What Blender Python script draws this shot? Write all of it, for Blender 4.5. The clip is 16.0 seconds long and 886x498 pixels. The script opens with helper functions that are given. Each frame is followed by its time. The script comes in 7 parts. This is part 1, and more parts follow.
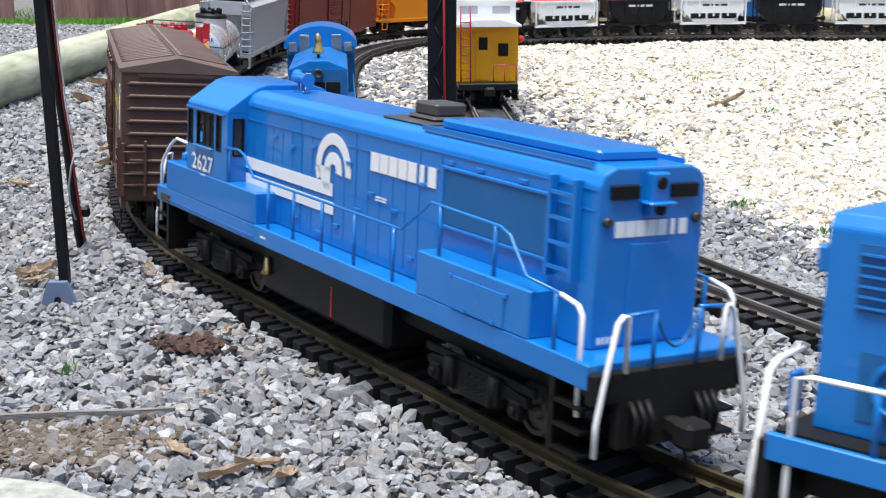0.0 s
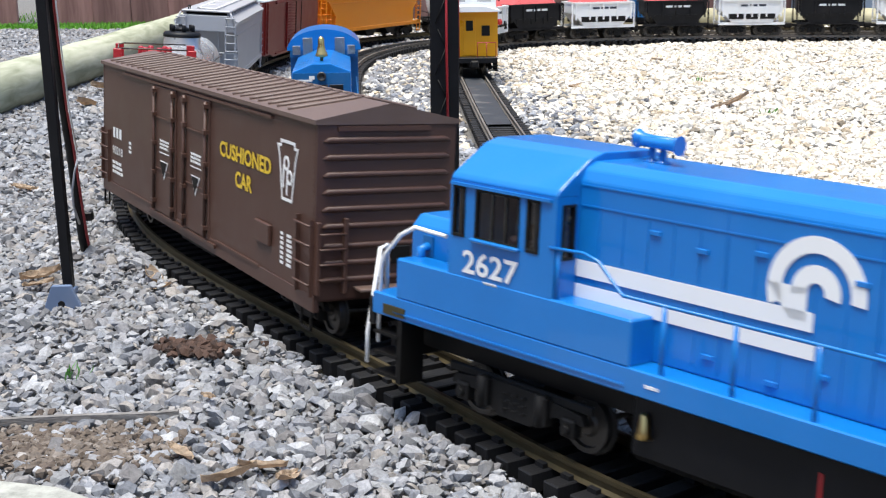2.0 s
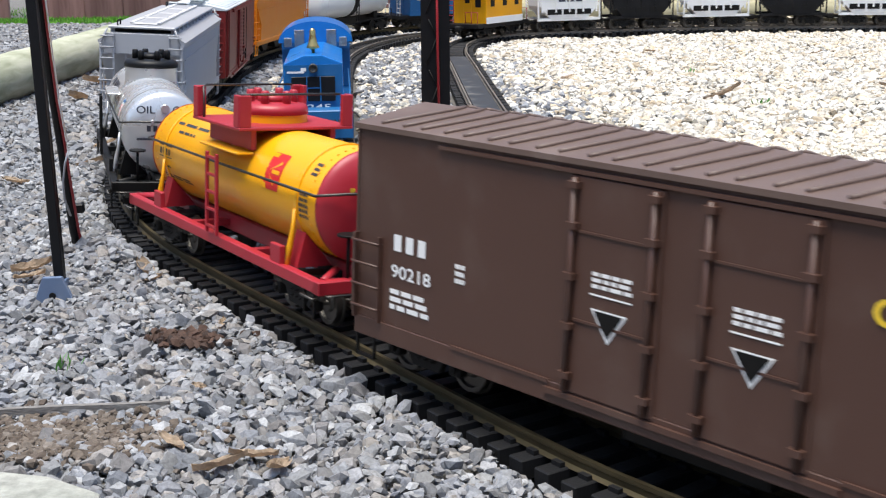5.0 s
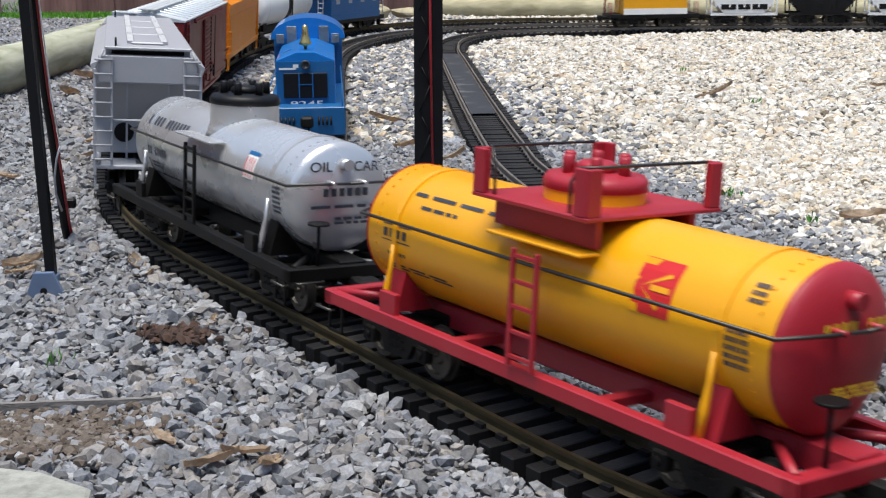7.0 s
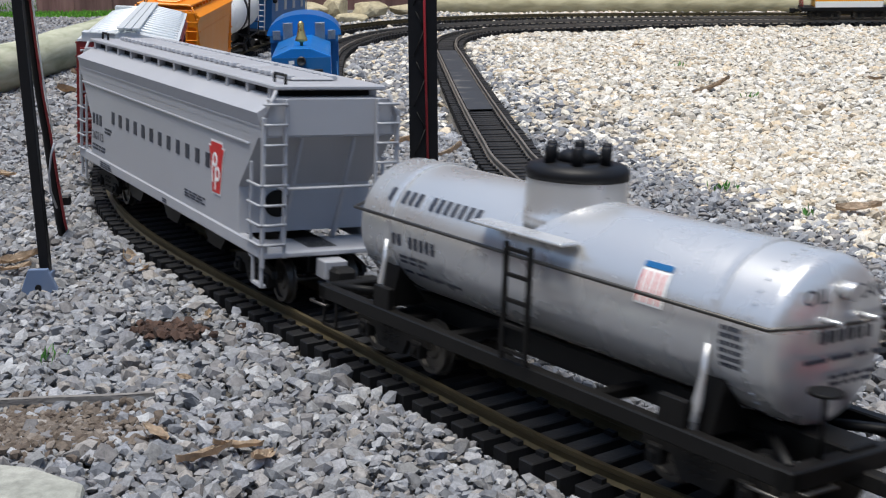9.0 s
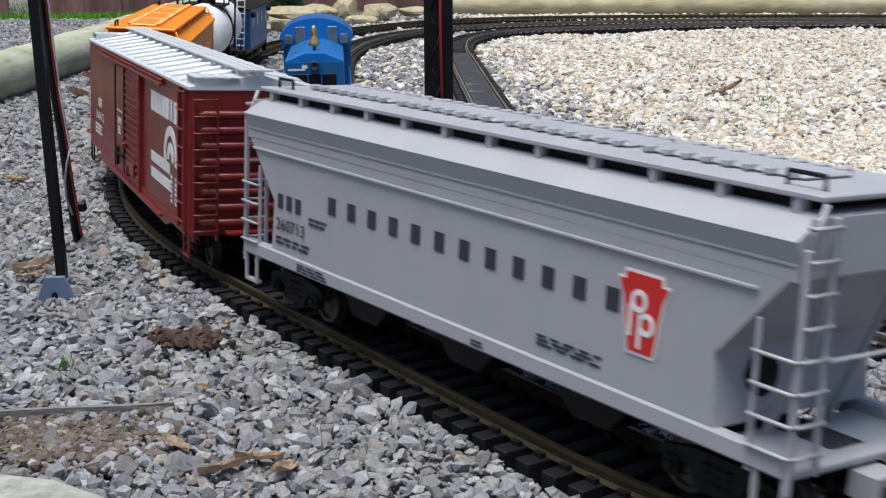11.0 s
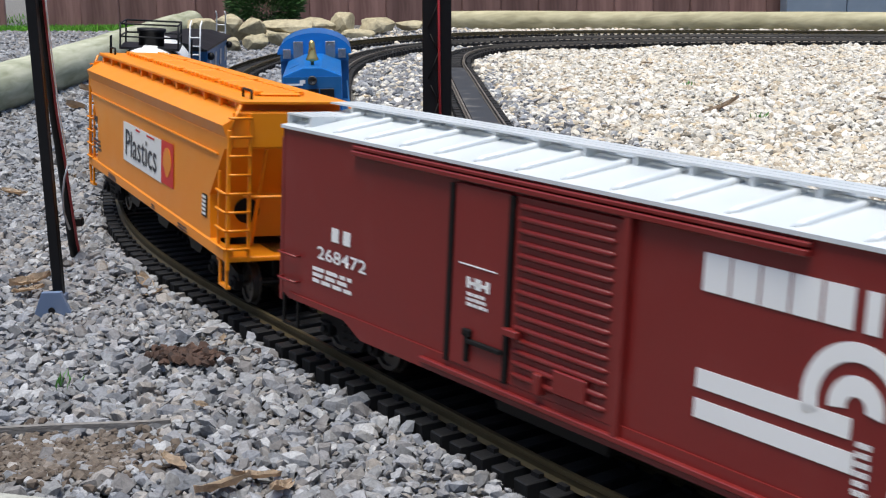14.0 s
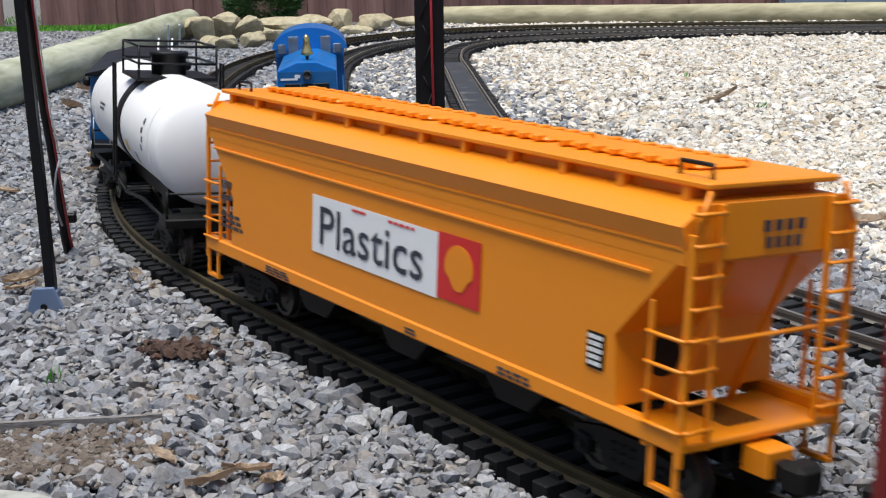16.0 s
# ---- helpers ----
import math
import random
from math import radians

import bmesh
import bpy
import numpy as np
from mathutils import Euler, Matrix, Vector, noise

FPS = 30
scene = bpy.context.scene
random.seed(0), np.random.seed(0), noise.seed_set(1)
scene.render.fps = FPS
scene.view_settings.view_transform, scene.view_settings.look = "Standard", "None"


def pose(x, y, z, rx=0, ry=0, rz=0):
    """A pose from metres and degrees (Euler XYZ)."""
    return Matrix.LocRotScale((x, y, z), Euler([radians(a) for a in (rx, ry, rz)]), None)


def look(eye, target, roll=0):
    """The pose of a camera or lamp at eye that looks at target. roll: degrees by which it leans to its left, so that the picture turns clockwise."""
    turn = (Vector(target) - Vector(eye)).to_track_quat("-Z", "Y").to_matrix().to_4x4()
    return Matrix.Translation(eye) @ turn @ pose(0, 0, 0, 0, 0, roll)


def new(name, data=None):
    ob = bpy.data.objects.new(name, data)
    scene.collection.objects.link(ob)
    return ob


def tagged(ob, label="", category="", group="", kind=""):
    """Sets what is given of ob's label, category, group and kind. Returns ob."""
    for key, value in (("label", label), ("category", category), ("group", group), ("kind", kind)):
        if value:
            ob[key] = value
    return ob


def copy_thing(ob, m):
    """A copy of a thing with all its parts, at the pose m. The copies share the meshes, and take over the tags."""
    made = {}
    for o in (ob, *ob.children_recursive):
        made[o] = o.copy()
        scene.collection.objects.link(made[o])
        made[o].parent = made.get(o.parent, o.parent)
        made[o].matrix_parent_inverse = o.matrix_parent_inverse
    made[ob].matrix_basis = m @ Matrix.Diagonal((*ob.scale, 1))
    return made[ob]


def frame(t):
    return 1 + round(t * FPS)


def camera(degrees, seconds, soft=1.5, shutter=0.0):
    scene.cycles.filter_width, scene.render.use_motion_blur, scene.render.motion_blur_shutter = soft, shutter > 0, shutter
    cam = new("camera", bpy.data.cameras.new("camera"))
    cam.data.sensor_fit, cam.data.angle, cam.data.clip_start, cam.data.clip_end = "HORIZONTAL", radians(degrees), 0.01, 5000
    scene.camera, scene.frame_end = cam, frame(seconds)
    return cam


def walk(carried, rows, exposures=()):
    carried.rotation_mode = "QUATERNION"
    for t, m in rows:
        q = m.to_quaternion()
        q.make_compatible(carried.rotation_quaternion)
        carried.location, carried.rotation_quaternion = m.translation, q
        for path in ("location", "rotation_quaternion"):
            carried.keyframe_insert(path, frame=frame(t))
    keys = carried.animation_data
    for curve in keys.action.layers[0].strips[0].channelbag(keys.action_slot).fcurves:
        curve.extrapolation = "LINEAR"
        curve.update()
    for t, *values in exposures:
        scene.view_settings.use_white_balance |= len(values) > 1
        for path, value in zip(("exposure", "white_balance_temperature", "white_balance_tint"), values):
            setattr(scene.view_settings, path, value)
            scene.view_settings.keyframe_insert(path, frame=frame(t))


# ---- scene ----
# ---- camera ----
# seconds, x, y, z, then yaw to the right, tilt downwards and lean, in degrees
PATH = [
    (0, -0.0022, -0.0029, 0.2600, 0.153, 13.097, -0.367),
    (0.5, -0.0026, -0.0004, 0.2585, 0.133, 13.115, -0.551),
    (1, -0.0022, -0.0016, 0.2589, 0.096, 13.070, -0.508),
    (1.5, -0.0013, -0.0038, 0.2592, -0.017, 13.076, -0.418),
    (2, -0.0005, -0.0029, 0.2598, -0.082, 12.990, -0.703),
    (2.5, -0.0003, -0.0038, 0.2587, 0.049, 12.952, -0.794),
    (3, 0.0017, -0.0058, 0.2581, 0.005, 13.003, -0.782),
    (3.5, -0.0008, -0.0076, 0.2584, 0.002, 13.163, -0.508),
    (4, 0.0007, -0.0035, 0.2578, -0.085, 13.235, -0.785),
    (6.5, 0.0019, -0.0029, 0.2553, 0.574, 13.266, -0.725),
    (7, 0.0004, -0.0037, 0.2566, 0.590, 13.371, -0.509),
    (7.5, 0.0027, -0.0036, 0.2578, 0.553, 13.413, -0.683),
    (8, 0.0026, -0.0029, 0.2576, 0.658, 13.378, -0.850),
    (8.5, 0.0049, -0.0042, 0.2556, 0.686, 13.384, -0.819),
    (9, 0.0052, -0.0031, 0.2539, 0.547, 13.471, -0.841),
    (11.5, -0.0035, 0.0033, 0.2596, 0.188, 13.443, -0.815),
    (12, -0.0016, 0.0052, 0.2594, 0.247, 13.340, -0.648),
    (12.5, 0.0011, 0.0036, 0.2590, 0.373, 13.187, -0.566),
    (13, 0.0007, 0.0038, 0.2605, 0.411, 13.084, -0.808),
    (13.5, -0.0023, 0.0029, 0.2622, 0.482, 12.949, -0.643),
    (14, -0.0043, 0.0027, 0.2620, 0.442, 12.906, -0.556),
    (14.5, -0.0032, 0.0066, 0.2611, 0.288, 12.970, -0.805),
    (15, -0.0005, 0.0094, 0.2596, 0.306, 13.061, -1.371),
    (15.5, 0.0020, 0.0084, 0.2593, 0.403, 13.058, -1.308),
    (16, 0.0026, 0.0081, 0.2558, 0.317, 13.018, -1.268),
]
# seconds, stops, kelvin and tint
EXPOSURE = [(0.0, 1.28, 6600, 8), (4.2, 1.24, 6600, 8), (6.3, 0.86, 6600, 8), (9.2, 0.68, 6600, 8), (12.5, 0.62, 6600, 8), (14.5, 0.80, 6600, 8), (16.0, 0.76, 6600, 8)]
cam = camera(36.735, 16.0, soft=1.2, shutter=0.5)
walk(cam, [(t, pose(x, y, z, 90 - tilt, 0, -yaw) @ pose(0, 0, 0, 0, 0, lean)) for t, x, y, z, yaw, tilt, lean in PATH], EXPOSURE)

# ---- light ----
world = bpy.data.worlds.new("world")
scene.world = world
world.use_nodes = True
sky = world.node_tree.nodes.new("ShaderNodeTexSky")
sky.sky_type, sky.sun_disc, sky.sun_elevation, sky.sun_rotation = "NISHITA", False, radians(79), radians(207)
world.node_tree.links.new(sky.outputs[0], world.node_tree.nodes["Background"].inputs[0])
world.node_tree.nodes["Background"].inputs[1].default_value = 0.115
sun = new("sun", bpy.data.lights.new("sun", "SUN"))
sun.data.energy, sun.data.angle, sun.data.color = 2.7, radians(36), (1, 0.96, 0.90)
sun.matrix_world = look((-0.25, -0.5, 3.0), (0, 0, 0))

def spline(pts, step=0.01, rounds=120):
    """Centreline through the plan's points, evenly sampled: rows of x, y and heading."""
    p = np.array([(2 * pts[0][0] - pts[1][0], 2 * pts[0][1] - pts[1][1]), *pts,
                  (2 * pts[-1][0] - pts[-2][0], 2 * pts[-1][1] - pts[-2][1])])
    out = []
    for a, b, c, d in zip(p, p[1:], p[2:], p[3:]):
        for u in np.linspace(0, 1, 24, endpoint=False):
            out.append(0.5 * (2 * b + (c - a) * u + (2 * a - 5 * b + 4 * c - d) * u ** 2 + (3 * b - a - 3 * c + d) * u ** 3))
    out = np.array(out + [p[-2]])
    for _ in range(rounds):
        out[1:-1] = 0.25 * out[:-2] + 0.5 * out[1:-1] + 0.25 * out[2:]
    run = np.concatenate([[0], np.cumsum(np.hypot(*np.diff(out, axis=0).T))])
    s = np.arange(0, run[-1], step)
    return np.stack([np.interp(s, run, out[:, 0]), np.interp(s, run, out[:, 1])], 1)


MAIN = spline([(5.5, 2.6), (4.2, 3.05), (3.0, 3.45), (1.9, 3.76), (1.25, 3.93), (0.748, 4.05), (0.3, 4.09), (0.0, 3.99), (-0.218, 3.72), (-0.36, 3.37),
               (-0.425, 3.0), (-0.425, 2.6), (-0.404, 2.2), (-0.392, 1.8), (-0.3295, 1.46), (-0.2387, 1.179), (-0.0481, 0.863),
               (0.0543, 0.6963), (0.13, 0.585), (0.355, 0.3556), (0.6835, 0.0976), (1.1, -0.153), (1.8, -0.33), (2.8, -0.42), (4.5, -0.42)])
BRANCH = spline([(0.9, 0.12), (0.55, 0.48), (0.37, 0.74), (0.27, 0.905), (0.165, 1.16), (0.108, 1.46), (0.096, 1.643), (0.085, 1.88), (0.072, 2.24),
                 (0.056, 2.755), (0.047, 3.08), (0.07, 3.34), (0.16, 3.53), (0.34, 3.62), (0.65, 3.68), (1.0, 3.67), (1.6, 3.56), (2.6, 3.28), (4.2, 2.8), (6.5, 2.1)], rounds=30)
SIDING = spline([(-0.13, 1.35), (-0.145, 1.66), (-0.17, 2.1), (-0.20, 2.6), (-0.21, 3.0), (-0.165, 3.33), (-0.05, 3.6), (0.2, 3.8), (0.7, 3.86), (1.3, 3.76), (2.4, 3.5), (4.2, 2.95)], rounds=30)


def on_path(path, s, side=0.0):
    """The point s metres along a path and the heading there; side: metres to the right of the way."""
    i = min(max(s / 0.01, 0), len(path) - 1.001)
    k = int(i)
    d = path[min(k + 1, len(path) - 1)] - path[k]
    x, y = path[k] + d * (i - k)
    h = math.atan2(d[1], d[0])
    return x + side * math.sin(h), y - side * math.cos(h), h

# ---- mesh helpers ----
def part(name, bm, material, parent=None, label="", m=None):
    """Link a bmesh as one mesh object under a thing or a part."""
    me = bpy.data.meshes.new(name)
    bm.to_mesh(me)
    bm.free()
    me.materials.append(material)
    ob = new(name, me)
    ob.parent = parent
    if m:
        ob.matrix_basis = m
    return tagged(ob, label)


def thing(name, label, category, group="", kind="", m=None):
    """An empty at the thing's base that carries its parts."""
    ob = tagged(new(name), label, category, group, kind)
    ob.empty_display_size = 0.02
    if m:
        ob.matrix_basis = m
    return ob


def box(bm, x0, x1, y0, y1, z0, z1, bevel=0.0, seg=1):
    vs = [bm.verts.new((x, y, z)) for x in (x0, x1) for y in (y0, y1) for z in (z0, z1)]
    fs = [bm.faces.new([vs[i] for i in q]) for q in ((0, 1, 3, 2), (4, 6, 7, 5), (0, 4, 5, 1), (2, 3, 7, 6), (0, 2, 6, 4), (1, 5, 7, 3))]
    if bevel:
        bmesh.ops.bevel(bm, geom=list({e for f in fs for e in f.edges}), offset=bevel, segments=seg, affect="EDGES", profile=0.5)
    return bm


def boxes(*rows, bevel=0.0):
    bm = bmesh.new()
    for r in rows:
        box(bm, *r, bevel=bevel)
    return bm


def prism(bm, poly, axis, a, b, bevel=0.0):
    """Extrude a polygon from a to b: axis x takes (y, z), y takes (x, z), z takes (x, y)."""
    put = {"x": lambda p, d: (d, p[0], p[1]), "y": lambda p, d: (p[0], d, p[1]), "z": lambda p, d: (p[0], p[1], d)}[axis]
    va, vb = [bm.verts.new(put(p, a)) for p in poly], [bm.verts.new(put(p, b)) for p in poly]
    fs = [bm.faces.new(va), bm.faces.new(vb[::-1])]
    n = len(poly)
    for i in range(n):
        fs.append(bm.faces.new((va[i], vb[i], vb[(i + 1) % n], va[(i + 1) % n])))
    if bevel:
        bmesh.ops.bevel(bm, geom=list({e for f in fs for e in f.edges}), offset=bevel, segments=2, affect="EDGES", profile=0.5)
    bmesh.ops.recalc_face_normals(bm, faces=bm.faces)
    return bm


def tube(bm, pts, r, seg=7, closed_ends=True, radii=None):
    """A round bar along points."""
    pts = [Vector(p) for p in pts]
    rings, side = [], None
    for i, p in enumerate(pts):
        d = (pts[min(i + 1, len(pts) - 1)] - pts[max(i - 1, 0)]).normalized()
        if side is None:
            side = d.orthogonal().normalized()
        side = (side - d * side.dot(d)).normalized()
        up = d.cross(side)
        rr = radii[i] if radii else r
        rings.append([bm.verts.new(p + (side * math.cos(a) + up * math.sin(a)) * rr) for a in (2 * math.pi * k / seg for k in range(seg))])
    for a, b in zip(rings, rings[1:]):
        for k in range(seg):
            f = bm.faces.new((a[k], a[(k + 1) % seg], b[(k + 1) % seg], b[k]))
            f.smooth = True
    if closed_ends:
        bm.faces.new(rings[0][::-1])
        bm.faces.new(rings[-1])
    return bm


def lathe(bm, prof, seg=40, axis="x", c=(0, 0, 0), smooth=True):
    """Turn a profile of (along, radius) about an axis through c."""
    rings = []
    for u, r in prof:
        ring = []
        for k in range(seg):
            a = 2 * math.pi * k / seg
            p = {"x": (u, r * math.cos(a), r * math.sin(a)), "y": (r * math.sin(a), u, r * math.cos(a)), "z": (r * math.cos(a), r * math.sin(a), u)}[axis]
            ring.append(bm.verts.new(Vector(p) + Vector(c)))
        rings.append(ring)
    for a, b in zip(rings, rings[1:]):
        for k in range(seg):
            f = bm.faces.new((a[k], a[(k + 1) % seg], b[(k + 1) % seg], b[k]))
            f.smooth = smooth
    bm.faces.new(rings[0][::-1])
    bm.faces.new(rings[-1])
    bmesh.ops.recalc_face_normals(bm, faces=bm.faces)
    return bm


def place_flat(bm, plane, d):
    """Stand a flat mesh up: 'side' faces -y at y = d, 'end' faces +x at x = d, 'top' lies at z = d."""
    for v in bm.verts:
        a, b, c = v.co
        v.co = {"side": (a, d - c, b), "end": (d + c, a, b), "top": (a, b, d + c), "far": (-a, d + c, b)}[plane]
    return bm


def slab(bm, poly, h=0.0003):
    va, vb = [bm.verts.new((x, y, 0)) for x, y in poly], [bm.verts.new((x, y, h)) for x, y in poly]
    bm.faces.new(vb)
    n = len(poly)
    for i in range(n):
        bm.faces.new((va[i], va[(i + 1) % n], vb[(i + 1) % n], vb[i]))


def marks(rects, plane, d, h=0.0003):
    """Painted bars: rectangles x0, z0, x1, z1 on one plane."""
    bm = bmesh.new()
    for x0, z0, x1, z1 in rects:
        slab(bm, [(x0, z0), (x1, z0), (x1, z1), (x0, z1)], h)
    return place_flat(bm, plane, d)


def polys(shapes, plane, d, h=0.0003):
    bm = bmesh.new()
    for s in shapes:
        slab(bm, s, h)
    return place_flat(bm, plane, d)


def arc(cx, cz, r0, r1, a0, a1, n=20):
    """A ring's sector as a strip of quads, angles in degrees."""
    out = []
    for k in range(n):
        a, b = radians(a0 + (a1 - a0) * k / n), radians(a0 + (a1 - a0) * (k + 1) / n)
        out.append([(cx + r0 * math.cos(a), cz + r0 * math.sin(a)), (cx + r1 * math.cos(a), cz + r1 * math.sin(a)),
                    (cx + r1 * math.cos(b), cz + r1 * math.sin(b)), (cx + r0 * math.cos(b), cz + r0 * math.sin(b))])
    return out


def lettering(body, x0, x1, z0, z1, plane, d, material, parent, name="lettering", bold=0.0):
    """Words in the built-in font, fitted into a rectangle."""
    cu = bpy.data.curves.new(name, "FONT")
    cu.body, cu.extrude, cu.resolution_u, cu.offset = body, 0, 3, bold
    ob = bpy.data.objects.new(name, cu)
    scene.collection.objects.link(ob)
    bpy.context.view_layer.update()
    me = bpy.data.meshes.new_from_object(ob.evaluated_get(bpy.context.evaluated_depsgraph_get()))
    bpy.data.objects.remove(ob)
    bpy.data.curves.remove(cu)
    co = np.array([v.co for v in me.vertices])
    lo, hi = co.min(0), co.max(0)
    bm = bmesh.new()
    bm.from_mesh(me)
    bpy.data.meshes.remove(me)
    for v in bm.verts:
        v.co = (x0 + (v.co.x - lo[0]) / (hi[0] - lo[0]) * (x1 - x0), z0 + (v.co.y - lo[1]) / (hi[1] - lo[1]) * (z1 - z0), 0.0004)
    return part(name, place_flat(bm, plane, d), material, parent)


def plain_word(pattern, x0, x1, z0, z1, t=0.2):
    """A word's plain blocks: o a broad one, n and e middling ones, i and l thin ones, - a gap."""
    out, w = [], (x1 - x0) / len(pattern)
    for k, c in enumerate(pattern):
        m, half = x0 + w * (k + 0.5), w * {"o": 0.46, "n": 0.45, "e": 0.40, "i": 0.22, "l": 0.40, "t": 0.30, "-": 0}[c]
        if half:
            out.append((m - half, z0, m + half, z1))
    return out


def name_blocks(rects, plane, d, material, parent, label):
    """A painted name as separate plain blocks."""
    for r in rects:
        part("letter_block", marks([r], plane, d), material, parent, label)


def fine_print(x0, x1, z0, z1, rows, seed=1):
    """Rows of small bars for writing too small to read."""
    rnd, out = random.Random(seed), []
    h = (z1 - z0) / rows
    for r in range(rows):
        x = x0
        while x < x1 - (x1 - x0) * 0.1:
            w = min(rnd.uniform(0.12, 0.3) * (x1 - x0), x1 - x)
            out.append((x, z1 - h * (r + 0.75), x + w, z1 - h * (r + 0.15)))
            x += w + (x1 - x0) * 0.06
    return out


# ---- materials ----
def nodes_of(name):
    m = bpy.data.materials.new(name)
    m.use_nodes = True
    nt = m.node_tree
    return m, nt, nt.nodes["Principled BSDF"]


def paint(name, colour, rough=0.4, metal=0.0, vary=0.10, grain=900.0, bump=0.06, dust=0.06, coat=0.0, spec=0.5):
    """Painted plastic or metal with faint mottling, dust and orange-peel relief."""
    m, nt, b = nodes_of(name)
    tc = nt.nodes.new("ShaderNodeTexCoord")
    n1, n2 = nt.nodes.new("ShaderNodeTexNoise"), nt.nodes.new("ShaderNodeTexNoise")
    n1.inputs["Scale"].default_value, n2.inputs["Scale"].default_value = 28.0, grain
    n1.inputs["Detail"].default_value = 5
    for n in (n1, n2):
        nt.links.new(tc.outputs["Object"], n.inputs["Vector"])
    mix = nt.nodes.new("ShaderNodeMix")
    mix.data_type = "RGBA"
    mix.inputs[6].default_value = (*[c * (1 - vary) for c in colour], 1)
    mix.inputs[7].default_value = (*[min(1, c * (1 + vary)) for c in colour], 1)
    nt.links.new(n1.outputs[0], mix.inputs[0])
    ramp = nt.nodes.new("ShaderNodeMapRange")
    ramp.inputs[1].default_value, ramp.inputs[2].default_value, ramp.inputs[4].default_value = 0.55, 0.85, dust * 3
    nt.links.new(n1.outputs[0], ramp.inputs[0])
    mix2 = nt.nodes.new("ShaderNodeMix")
    mix2.data_type = "RGBA"
    mix2.inputs[7].default_value = (0.36, 0.33, 0.28, 1)
    nt.links.new(ramp.outputs[0], mix2.inputs[0])
    nt.links.new(mix.outputs[2], mix2.inputs[6])
    nt.links.new(mix2.outputs[2], b.inputs["Base Color"])
    rr = nt.nodes.new("ShaderNodeMapRange")
    rr.inputs[3].default_value, rr.inputs[4].default_value = max(0.05, rough - 0.08), rough + 0.1
    nt.links.new(n1.outputs[0], rr.inputs[0])
    nt.links.new(rr.outputs[0], b.inputs["Roughness"])
    b.inputs["Metallic"].default_value = metal
    b.inputs["Coat Weight"].default_value = coat
    b.inputs["Specular IOR Level"].default_value = spec
    bp = nt.nodes.new("ShaderNodeBump")
    bp.inputs["Strength"].default_value, bp.inputs["Distance"].default_value = bump, 0.001
    nt.links.new(n2.outputs[0], bp.inputs["Height"])
    nt.links.new(bp.outputs[0], b.inputs["Normal"])
    return m


def mineral(name, colours, rough=0.85, scale=260.0, tint=(0.5, 0.5, 0.5), bump=0.35, island=True):
    """Stone: each piece takes one of several colours, with specks and veins."""
    m, nt, b = nodes_of(name)
    geo, tc = nt.nodes.new("ShaderNodeNewGeometry"), nt.nodes.new("ShaderNodeTexCoord")
    ramp = nt.nodes.new("ShaderNodeValToRGB")
    ramp.color_ramp.interpolation = "LINEAR"
    el = ramp.color_ramp.elements
    for k, c in enumerate(colours):
        e = el[k] if k < 2 else el.new(0.5)
        e.color = (*c, 1)
    for k, e in enumerate(list(el)):
        e.position = k / (len(colours) - 1)
    for k, c in enumerate(colours):
        el[k].color = (*c, 1)
    if island:
        nt.links.new(geo.outputs["Random Per Island"], ramp.inputs[0])
    else:
        nz = nt.nodes.new("ShaderNodeTexNoise")
        nz.inputs["Scale"].default_value, nz.inputs["Detail"].default_value = scale * 0.15, 6
        nt.links.new(tc.outputs["Object"], nz.inputs["Vector"])
        nt.links.new(nz.outputs[0], ramp.inputs[0])
    n1 = nt.nodes.new("ShaderNodeTexNoise")
    n1.inputs["Scale"].default_value, n1.inputs["Detail"].default_value, n1.inputs["Roughness"].default_value = scale, 5, 0.7
    nt.links.new(tc.outputs["Object"], n1.inputs["Vector"])
    mr = nt.nodes.new("ShaderNodeMapRange")
    mr.inputs[1].default_value, mr.inputs[2].default_value, mr.inputs[3].default_value, mr.inputs[4].default_value = 0.3, 0.7, 0.62, 1.25
    nt.links.new(n1.outputs[0], mr.inputs[0])
    mix = nt.nodes.new("ShaderNodeVectorMath")
    mix.operation = "SCALE"
    nt.links.new(ramp.outputs[0], mix.inputs[0])
    nt.links.new(mr.outputs[0], mix.inputs["Scale"])
    nt.links.new(mix.outputs[0], b.inputs["Base Color"])
    b.inputs["Roughness"].default_value = rough
    bp = nt.nodes.new("ShaderNodeBump")
    bp.inputs["Strength"].default_value, bp.inputs["Distance"].default_value = bump, 0.002
    nt.links.new(n1.outputs[0], bp.inputs["Height"])
    nt.links.new(bp.outputs[0], b.inputs["Normal"])
    return m


